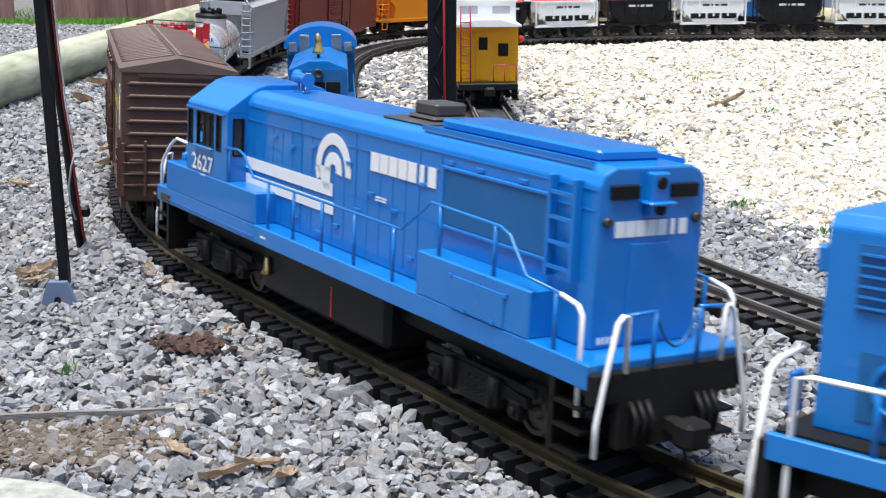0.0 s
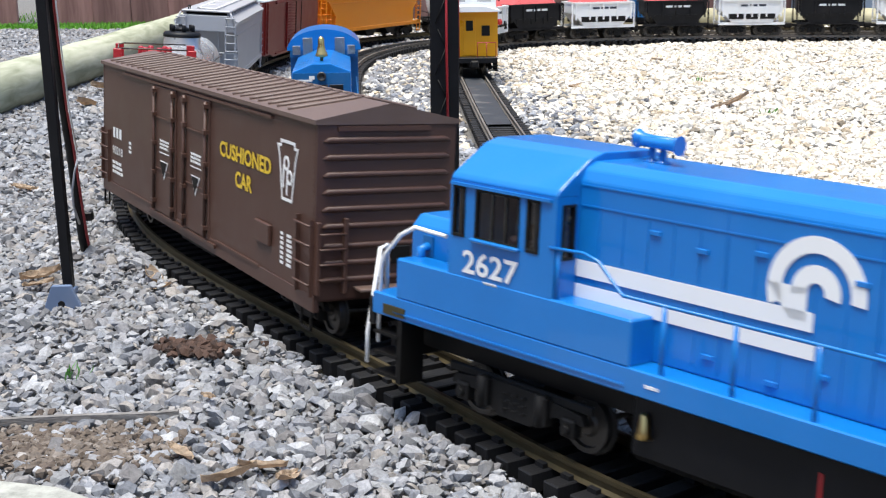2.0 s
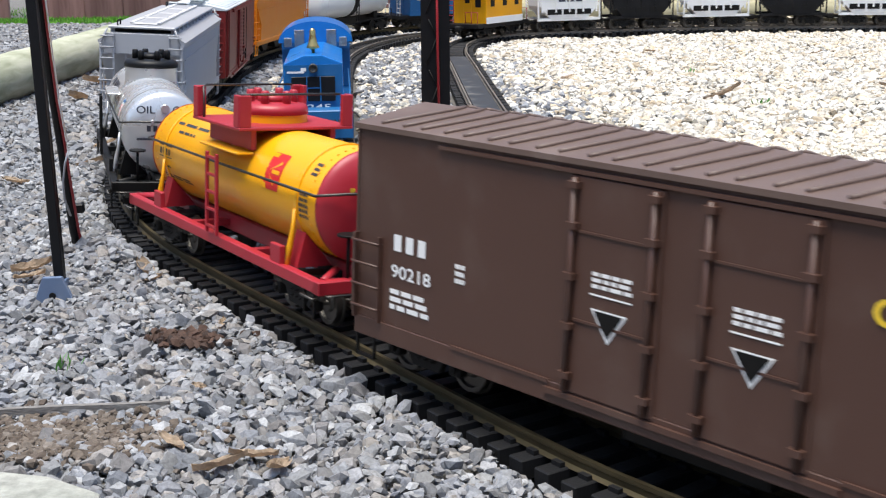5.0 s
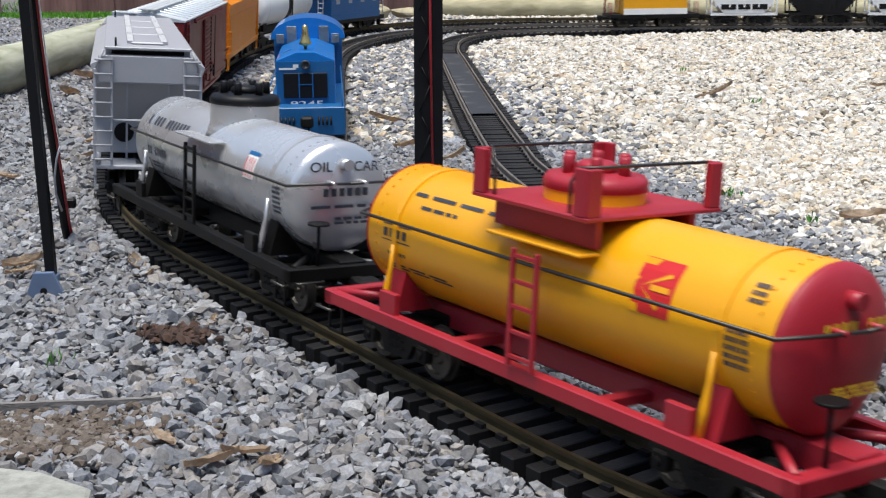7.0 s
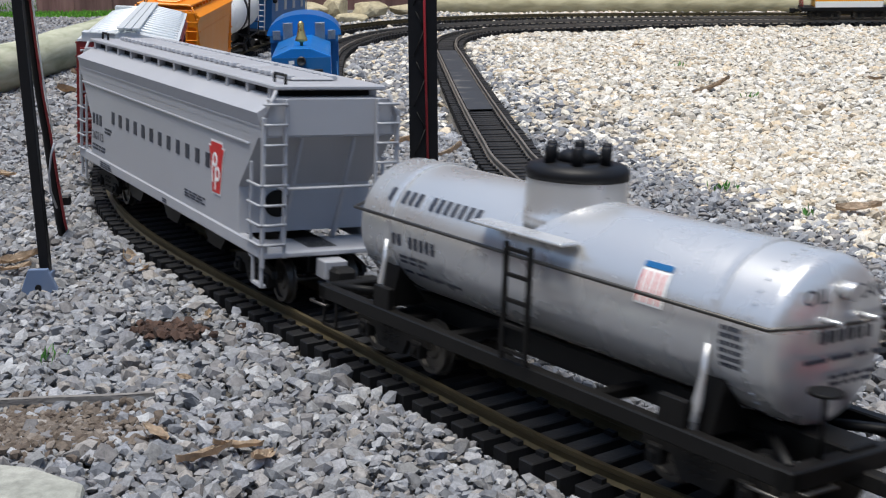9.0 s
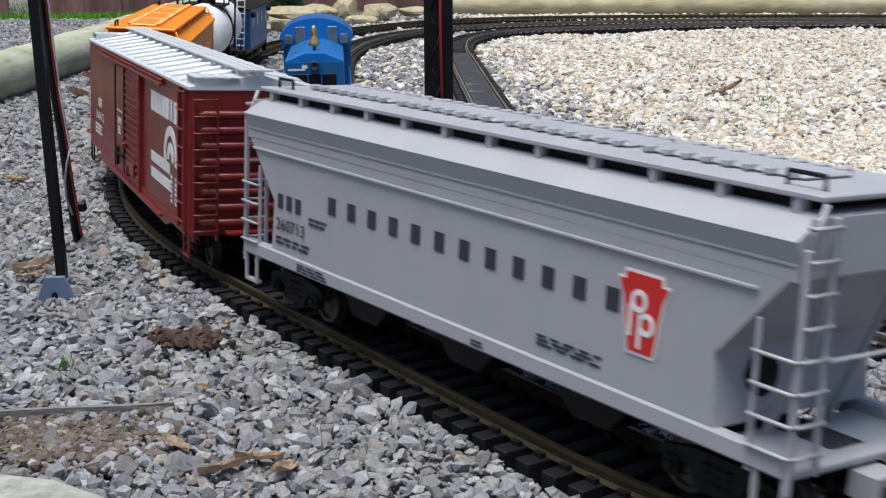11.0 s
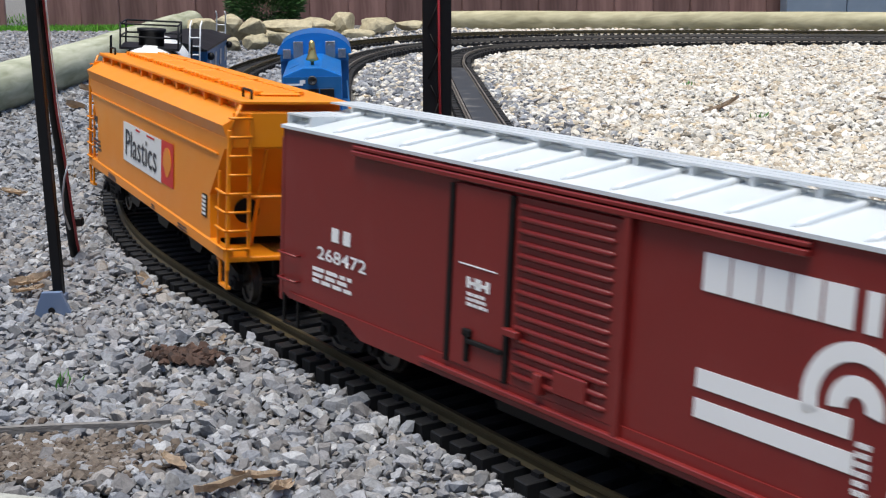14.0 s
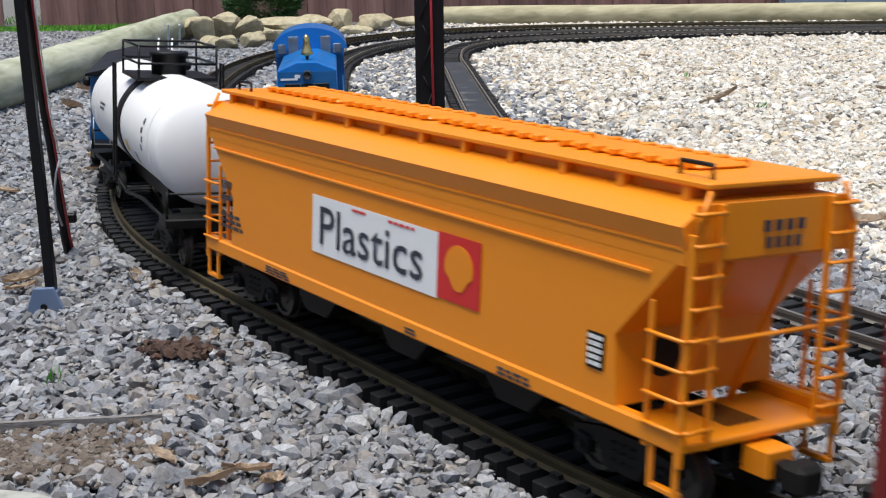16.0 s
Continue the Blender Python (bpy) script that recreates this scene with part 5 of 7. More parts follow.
def orange_hopper():
    t, L, b = hopper_car("hopper_car", "orange covered hopper car with a white and red side sign", ORANGE, ORANGE)
    W = -0.0500
    s = part("sign", polys([[(-0.085, 0.0645), (0.060, 0.0645), (0.060, 0.1005), (-0.085, 0.1005)]], "side", W - 0.0004), WHITE, t, "white sign with dark lettering")
    part("sign_panel", polys([[(0.060, 0.0655), (0.1005, 0.0655), (0.1005, 0.1015), (0.060, 0.1015)]], "side", W - 0.0004), SIGNRED, s, "red sign panel")
    part("plain_shell", polys([[(0.081 + 0.0135 * math.cos(a) * (1 if math.sin(a) > -0.3 else 0.7), 0.0845 + 0.0125 * math.sin(a)) for a in (2 * math.pi * k / 22 for k in range(22))]], "side", W - 0.0008), ORANGE, s, "plain orange rounded mark")
    lettering("Plastics", -0.074, 0.046, 0.0705, 0.0945, "side", W - 0.0009, INK, s, "plastics_lettering", bold=0.004)
    part("small_print", marks(fine_print(-0.034, -0.018, 0.0965, 0.0992, 1, 3) + fine_print(0.008, 0.036, 0.0965, 0.0992, 1, 4), "side", W - 0.0008), SIGNRED, s)
    part("stencil", marks(plain_word("tttt", -0.226, -0.208, 0.085, 0.0905, 0.25) + fine_print(-0.226, -0.208, 0.075, 0.081, 1, 5) + fine_print(-0.226, -0.19, 0.056, 0.068, 3, 6), "side", W - 0.0002), INK, t)
    part("stencil", marks(fine_print(-0.15, -0.115, 0.0375, 0.043, 3, 5) + fine_print(0.03, 0.042, 0.038, 0.042, 2, 6) + fine_print(0.12, 0.15, 0.0375, 0.0425, 2, 7), "side", W - 0.0014), INK, t)
    p = part("placard", boxes((0.1885, 0.2005, W - 0.0008, W, 0.0600, 0.0770)), CHASSIS, t, "black data placard")
    part("placard_text", marks(fine_print(0.1895, 0.1995, 0.0608, 0.0764, 5, 8), "side", W - 0.0009), WHITE, p)
    part("stencil", marks(plain_word("tttt", -0.008, 0.020, 0.130, 0.135) + plain_word("tttt", -0.006, 0.018, 0.1225, 0.1275), "end", 0.2500), INK, t)
    return t, L, b


# ---- tank cars ----
def tank_shell(bm, x0, x1, r, z, bulge=0.008):
    prof = [(x0 - bulge, r * 0.03), (x0 - bulge * 0.92, r * 0.35), (x0 - bulge * 0.65, r * 0.66), (x0 - bulge * 0.25, r * 0.88), (x0, r * 0.97), (x0 + 0.003, r)]
    prof += [(-u + x0 + x1, q) for u, q in reversed(prof)]
    return lathe(bm, prof, 48, "x", (0, 0, z))


def tank_car(label, shell, frame, ends, dome, dome_cap, platform, dx):
    L = 0.376
    h = L / 2
    t = thing("tank_car", label, "tank car")
    r, z = 0.0385, 0.0795
    part("tank", tank_shell(bmesh.new(), -0.160, 0.160, r, z), shell, t)
    if ends is not None:
        for s in (-1, 1):
            bm = bmesh.new()
            prof = [(s * 0.1693, r * 0.03), (s * 0.1685, r * 0.36), (s * 0.1660, r * 0.675), (s * 0.1626, r * 0.90), (s * 0.1598, r * 0.995), (s * 0.158, r * 1.012)]
            lathe(bm, prof, 48, "x", (0, 0, z))
            part("tank_end", bm, ends, t, "painted end cap")
    for x in (-0.128, 0.128):
        bm = bmesh.new()
        lathe(bm, [(x - 0.0025, r * 0.99), (x - 0.0025, r * 1.022), (x + 0.0025, r * 1.022), (x + 0.0025, r * 0.99)], 48, "x", (0, 0, z), smooth=False)
        part("tank_band", bm, shell, t)
        for s in (-1, 1):
            bm = bmesh.new()
            tube(bm, [(x, s * 0.0392, z - 0.004), (x, s * 0.0405, z - 0.018), (x, s * 0.0425, 0.050), (x, s * 0.0445, 0.036)], 0.0016, 7, radii=[0.0014, 0.0016, 0.0024, 0.0018])
            part("strap_rod", bm, shell if ends is not None else SILVER, t)
    for x in (-0.148, 0.148):
        bm = bmesh.new()
        for k in range(40):
            a = math.pi * 2 * k / 40
            bmesh.ops.create_cube(bm, size=0.0013, matrix=Matrix.Translation((x, r * math.cos(a), z + r * math.sin(a))) @ Matrix.Rotation(a, 4, "X"))
        part("rivet_ring", bm, shell, t)
    # frame
    part("centre_sill", boxes((-h + 0.004, h - 0.004, -0.010, 0.010, 0.026, 0.040), bevel=0.001), frame, t)
    for s in (-1, 1):
        part("side_sill", boxes((-h, h, min(s * 0.043, s * 0.050), max(s * 0.043, s * 0.050), 0.0290, 0.0375), bevel=0.0008), frame, t)
        part("end_sill", boxes((min(s * h, s * (h - 0.009)), max(s * h, s * (h - 0.009)), -0.050, 0.050, 0.0285, 0.0378), bevel=0.0008), frame, t)
        part("cross_bearer", boxes((s * 0.06 - 0.004, s * 0.06 + 0.004, -0.045, 0.045, 0.030, 0.035)), frame, t)
        bm = bmesh.new()
        for q in (-1, 1):
            prism(bm, [(q * 0.014, 0.036), (q * 0.040, 0.036), (q * 0.034, 0.060), (q * 0.024, 0.0485)], "x", s * 0.128 - 0.007, s * 0.128 + 0.007)
        part("saddle", bm, frame, t)
        bm = bmesh.new()
        for q in (-1, 1):
            tube(bm, [(s * (h - 0.006), q * 0.044, 0.0365), (s * 0.150, q * 0.018, 0.0365)], 0.0028, 5)
            box(bm, s * 0.118 - 0.008, s * 0.118 + 0.008, q * 0.047 - 0.002, q * 0.047 + 0.002, 0.0365, 0.050, 0.0005)
        part("end_brace", bm, frame, t)
        part("corner_grab", rungs(s * (h - 0.008) - 0.012, s * (h - 0.008) + 0.005, (0.0265,), -0.0500, -0.003, 0.0009), STEEL, t)
        part("corner_grab", end_rungs(-0.045, -0.025, (0.0285,), s * h, s * 0.003, 0.0009), STEEL, t)
        bm = boxes((s * (h - 0.014) - 0.008, s * (h - 0.014) + 0.008, -0.050, -0.0485, 0.0125, 0.0142), (s * (h - 0.014) - 0.008, s * (h - 0.014) - 0.0066, -0.050, -0.0485, 0.0125, 0.030), (s * (h - 0.014) + 0.0066, s * (h - 0.014) + 0.008, -0.050, -0.0485, 0.0125, 0.030))
        part("stirrup_step", bm, CHASSIS, t)
        coupler(t, s * h, s)
        bogie(t, s * (h - 0.062), 0.028)
    bm = bmesh.new()
    tube(bm, [(h - 0.006, -0.026, 0.0375), (h - 0.006, -0.026, 0.066)], 0.0012, 6)
    lathe(bm, [(0.0655, 0.0075), (0.067, 0.0075)], 16, "z", (h - 0.006, -0.026, 0))
    part("brake_wheel", bm, CHASSIS, t)
    bm = bmesh.new()
    for s in (-1, 1):
        tube(bm, [(-0.176, 0, z + 0.012), (-0.173, s * 0.022, z + 0.012), (-0.162, s * 0.041, z + 0.010), (0, s * 0.0425, z + 0.010), (0.162, s * 0.041, z + 0.010), (0.173, s * 0.022, z + 0.012), (0.176, 0, z + 0.012)], 0.0010, 6)
    part("handrail", bm, STEEL, t)
    bm = bmesh.new()
    for y in (-0.012, 0.012):
        tube(bm, [(0.165, y, z + 0.012), (0.176, y, z + 0.012)], 0.0016, 6)
    tube(bm, [(0.165, 0, z + 0.024), (0.173, 0, z + 0.024)], 0.004, 10)
    part("handrail_bracket", bm, frame if ends is not None else shell, t)
    # dome
    bm = bmesh.new()
    lathe(bm, [(0.102, 0.0315), (0.108, 0.0285), (0.112, 0.0272), (0.1225, 0.0268), (0.1285, 0.0268), (0.129, 0.0268)], 36, "z", (dx, 0, 0))
    d = part("dome", bm, dome, t)
    bm = bmesh.new()
    lathe(bm, [(0.1270, 0.0275), (0.131, 0.0275), (0.134, 0.0255), (0.1355, 0.015), (0.136, 0.002)], 36, "z", (dx, 0, 0))
    cap = part("dome_cap", bm, dome_cap, t)
    bm = bmesh.new()
    lathe(bm, [(0.135, 0.011), (0.139, 0.011), (0.141, 0.008), (0.1415, 0.001)], 20, "z", (dx, 0, 0))
    for k in range(6):
        a = k * math.pi / 3 + 0.3
        lathe(bm, [(0.134, 0.0032), (0.1435, 0.0032), (0.1445, 0.0022)], 9, "z", (dx + 0.0165 * math.cos(a), 0.0165 * math.sin(a), 0))
    part("valve", bm, dome_cap, cap)
    # side ladder and its step board
    lad = part("ladder_stile", boxes(*[(x, x + 0.0026, -0.0535, -0.051, 0.038, 0.0990) for x in (0.0, 0.0190)], bevel=0.0004), frame, t)
    for k in range(5):
        part("rung", boxes((0.0005, 0.0210, -0.0532, -0.0512, 0.0425 + 0.0130 * k, 0.0443 + 0.0130 * k)), frame, lad)
    part("step_board", boxes((dx - 0.031, dx + 0.043, -0.0465, -0.033, 0.1010, 0.1028), bevel=0.0005), shell, t)
    if platform:
        p = part("dome_platform", boxes((dx - 0.046, dx + 0.046, -0.046, 0.046, 0.1185, 0.1210), bevel=0.0006), frame, t)
        part("platform_support", boxes((dx - 0.04, dx + 0.04, -0.034, -0.030, 0.104, 0.1187), (dx - 0.04, dx + 0.04, 0.030, 0.034, 0.104, 0.1187)), frame, p)
        for sx in (-1, 1):
            for sy in (-1, 1):
                bm = boxes((dx + sx * 0.044 - 0.0018, dx + sx * 0.044 + 0.0018, sy * 0.041 - 0.0045, sy * 0.041 + 0.0045, 0.121, 0.1440), (dx + sx * 0.040 - 0.0045, dx + sx * 0.040 + 0.0045, sy * 0.0445 - 0.0016, sy * 0.0445 + 0.0016, 0.121, 0.1440), bevel=0.0004)
                part("corner_post", bm, frame, p)
        for sx in (-1, 1):
            bm = bmesh.new()
            tube(bm, [(dx + sx * 0.030, -0.043, 0.121), (dx + sx * 0.030, -0.043, 0.136), (dx + sx * 0.034, -0.042, 0.1435), (dx + sx * 0.043, -0.036, 0.1445), (dx + sx * 0.043, 0.036, 0.1445)], 0.0009, 6)
            part("platform_rail", bm, STEEL, p)
    return t, L, h - 0.062


def curved_marks(rects, r, z0, parent, material, name="stencil", label=""):
    """Bars that lie on the tank's round side, heights as seen from the side."""
    bm = bmesh.new()
    for x0, a0, x1, a1 in rects:
        n = 5
        for k in range(n):
            u, v = a0 + (a1 - a0) * k / n, a0 + (a1 - a0) * (k + 1) / n
            vs = []
            for x, zz in ((x0, u), (x1, u), (x1, v), (x0, v)):
                q = max(-0.98, min(0.98, (zz - z0) / r))
                vs.append(bm.verts.new((x, -(r + 0.0003) * math.sqrt(1 - q * q), z0 + (r + 0.0003) * q)))
            bm.faces.new(vs)
    return part(name, bm, material, parent, label)


def yellow_tank():
    t, L, b = tank_car("yellow tank car on a red frame with a railed dome platform", YELLOW, RED, RED, YELLOW, RED, True, 0.001)
    r, z = 0.0385, 0.0795
    e = curved_marks([(0.0725, 0.0820, 0.0975, 0.1065)], r, z, t, SIGNRED, "emblem", "plain red square emblem with yellow wedge")
    bm = bmesh.new()
    for tri in ([(0.0725, 0.1065), (0.0725, 0.0955), (0.0825, 0.1065)], [(0.0725, 0.082), (0.0725, 0.0925), (0.0785, 0.082)], [(0.0765, 0.0942), (0.0925, 0.1022), (0.094, 0.1006)], [(0.0765, 0.0942), (0.089, 0.085), (0.0905, 0.0865)]):
        bm.faces.new([bm.verts.new((x, -math.sqrt((r + 0.0006) ** 2 - (zz - z) ** 2), zz)) for x, zz in tri])
    part("emblem_wedge", bm, YELLOW, e)
    curved_marks([(0.083, 0.0932, 0.095, 0.0958)], r + 0.0004, z, e, YELLOW, "emblem_bar")
    curved_marks(fine_print(-0.122, -0.040, 0.1045, 0.1075, 1, 1) + fine_print(-0.110, -0.075, 0.0985, 0.1015, 1, 2) + plain_word("tttt", -0.141, -0.115, 0.0795, 0.0845, 0.25) + [(-0.141, 0.0865, -0.112, 0.0872), (-0.141, 0.0772, -0.112, 0.0779)] + fine_print(-0.136, -0.118, 0.068, 0.0715, 1, 4) + fine_print(-0.136, -0.07, 0.0605, 0.064, 2, 5), r, z, t, INK)
    curved_marks(fine_print(0.1385, 0.1475, 0.099, 0.108, 3, 6) + fine_print(0.1325, 0.1465, 0.070, 0.0885, 5, 7), r, z, t, INK)
    part("stencil", marks(plain_word("tttt-ttt", -0.020, 0.026, 0.0905, 0.0945) + fine_print(-0.010, 0.022, 0.060, 0.066, 3, 5), "end", 0.1692), LETTERYELLOW, t)
    return t, L, b


def silver_tank():
    t, L, b = tank_car("silver oil tank car on a black frame with a capped dome", SILVER, CHASSIS, None, SILVER, BLACK, False, -0.008)
    r, z = 0.0385, 0.0795
    curved_marks(plain_word("ttttt-ttttttt", -0.138, -0.047, 0.0975, 0.1045, 0.2) + plain_word("tt-ttttt", -0.125, -0.080, 0.0735, 0.0805, 0.22) + fine_print(-0.118, -0.09, 0.063, 0.069, 2, 2) + fine_print(-0.118, -0.06, 0.057, 0.060, 1, 3), r, z, t, INK)
    e = curved_marks([(0.0800, 0.0835, 0.0980, 0.1025)], r, z, t, WHITE, "emblem", "plain pale shield emblem, blue above red and white bars")
    curved_marks([(0.0800, 0.1000, 0.0980, 0.1025)], r + 0.0004, z, e, NAVY, "emblem_band")
    curved_marks([(0.0812 + 0.0044 * k, 0.0845, 0.0823 + 0.0044 * k, 0.0985) for k in range(4)], r + 0.0004, z, e, SIGNRED, "emblem_stripes")
    curved_marks(fine_print(0.1335, 0.1465, 0.066, 0.086, 6, 7), r, z, t, INK)
    lettering("OIL", -0.026, -0.009, 0.0985, 0.1055, "end", 0.1664, INK, t, "oil_lettering", bold=0.01)
    lettering("CAR", 0.007, 0.026, 0.0985, 0.1055, "end", 0.1664, INK, t, "car_lettering", bold=0.01)
    part("stencil", marks(plain_word("tttttt", -0.018, 0.018, 0.082, 0.0875, 0.25) + fine_print(-0.026, 0.024, 0.073, 0.0765, 1, 2) + fine_print(-0.008, 0.022, 0.062, 0.068, 2, 3), "end", 0.1692), INK, t)
    return t, L, b


def white_tank():
    L = 0.43
    h = L / 2
    t = thing("tank_car", "white tank car with a black centre band and railed platform", "tank car")
    r, z = 0.047, 0.094
    part("tank", tank_shell(bmesh.new(), -0.185, 0.185, r, z, 0.012), WHITE, t)
    bm = bmesh.new()
    lathe(bm, [(-0.011, r), (-0.011, r * 1.025), (0.011, r * 1.025), (0.011, r)], 48, "x", (0, 0, z), smooth=False)
    part("tank_band", bm, BLACK, t, "black centre band")
    bm = bmesh.new()
    for s in (-1, 1):
        lathe(bm, [(s * 0.150, r), (s * 0.150, r * 1.012), (s * 0.153, r * 1.012), (s * 0.153, r)], 48, "x", (0, 0, z), smooth=False)
    part("tank_seam", bm, WHITE, t)
    part("platform", boxes((-0.045, 0.045, -0.036, 0.036, z + r - 0.004, z + r - 0.001)), BLACK, t)
    bm = bmesh.new()
    zt, zb = 0.168, z + r - 0.004
    for x in (-0.044, 0.044):
        for y in (-0.035, 0.035):
            tube(bm, [(x, y, zb), (x, y, zt)], 0.0012, 6)
    for zz in (zt, (zt + zb) / 2):
        tube(bm, [(-0.044, -0.035, zz), (0.044, -0.035, zz), (0.044, 0.035, zz), (-0.044, 0.035, zz), (-0.044, -0.035, zz)], 0.0012, 6)
    part("platform_rail", bm, BLACK, t)
    bm = bmesh.new()
    lathe(bm, [(z + r - 0.004, 0.016), (z + r + 0.016, 0.016), (z + r + 0.016, 0.018), (z + r + 0.020, 0.018)], 22, "z")
    part("valve_bonnet", bm, BLACK, t)
    part("end_frame", boxes((-h, -h + 0.03, -0.044, 0.044, 0.034, 0.042), (h - 0.03, h, -0.044, 0.044, 0.034, 0.042), (-h, h, -0.008, 0.008, 0.026, 0.046), bevel=0.001), CHASSIS, t)
    for s in (-1, 1):
        part("saddle", boxes((s * 0.14 - 0.012, s * 0.14 + 0.012, -0.03, 0.03, 0.040, 0.062)), CHASSIS, t)
        part("ladder_stile", boxes((-0.007, -0.005, min(s * 0.049, s * 0.051), max(s * 0.049, s * 0.051), 0.04, 0.15), (0.005, 0.007, min(s * 0.049, s * 0.051), max(s * 0.049, s * 0.051), 0.04, 0.15)), BLACK, t)
        part("end_handrail", end_rungs(-0.040, 0.040, (0.062,), s * (h - 0.006), s * 0.003, 0.0011), CHASSIS, t)
        bm = bmesh.new()
        for y in (-0.042, 0.042):
            tube(bm, [(s * (h - 0.004), y, 0.040), (s * (h - 0.004), y, 0.064)], 0.0012, 6)
            tube(bm, [(s * (h - 0.006), y, 0.04), (s * 0.09, y * 0.95, 0.038), (0, y * 0.95, 0.030)], 0.0018, 6)
        part("frame_rod", bm, CHASSIS, t)
        coupler(t, s * h, s)
        bogie(t, s * (h - 0.05), 0.028)
    curved_marks([(0.118 + 0.004 * (k % 2), 0.085 + 0.0075 * k, 0.124 + 0.004 * (k % 2), 0.090 + 0.0075 * k) for k in range(4)] + fine_print(-0.115, -0.085, 0.095, 0.104, 2, 4) + [(0.075, 0.068, 0.083, 0.078)], r, z, t, INK)
    curved_marks([(0.032, 0.074, 0.042, 0.084)], r, z, t, LETTERYELLOW, "emblem", "plain yellow round mark")
    return t, L, h - 0.05


# ---- locomotives ----
def window(parent, x0, x1, z0, z1, y, s, bars=()):
    """A glazed cab side window with a dark rubber frame."""
    f = 0.0014
    Y = lambda a, b: (min(s * (y + a), s * (y + b)), max(s * (y + a), s * (y + b)))
    w = part("window", boxes((x0, x0 + f, *Y(-0.002, 0.0006), z0, z1), (x1 - f, x1, *Y(-0.002, 0.0006), z0, z1), (x0 + f, x1 - f, *Y(-0.002, 0.0006), z1 - f, z1), (x0 + f, x1 - f, *Y(-0.002, 0.0006), z0, z0 + f)), GRIME, parent)
    for x in bars:
        part("mullion", boxes((x, x + 0.0012, *Y(-0.0022, -0.0006), z0 + f, z1 - f)), STEEL, w)
    if x1 - x0 < 0.02:
        g = part("glass", boxes((x0 + f, x1 - f, *Y(-0.0014, -0.0010), z0 + f, z1 - f)), GLASS, w)
        g.visible_shadow = False
    return w


def cab_figure(parent):
    """A plain rounded doll on the seat."""
    bm = bmesh.new()
    for x, y, z, rx, ry, rz in ((-0.171, -0.018, 0.101, 0.008, 0.011, 0.013), (-0.170, -0.018, 0.1195, 0.0062, 0.0058, 0.0072), (-0.181, -0.032, 0.1035, 0.009, 0.0028, 0.0028)):
        bmesh.ops.create_uvsphere(bm, u_segments=14, v_segments=10, radius=1.0, matrix=Matrix.Translation((x, y, z)) @ Matrix.Diagonal((rx, ry, rz, 1)))
    for face in bm.faces:
        face.smooth = True
    return part("cab_doll", bm, paint("tan_doll_plastic", (0.42, 0.22, 0.15), 0.55), parent, "plain tan doll seated in the cab")


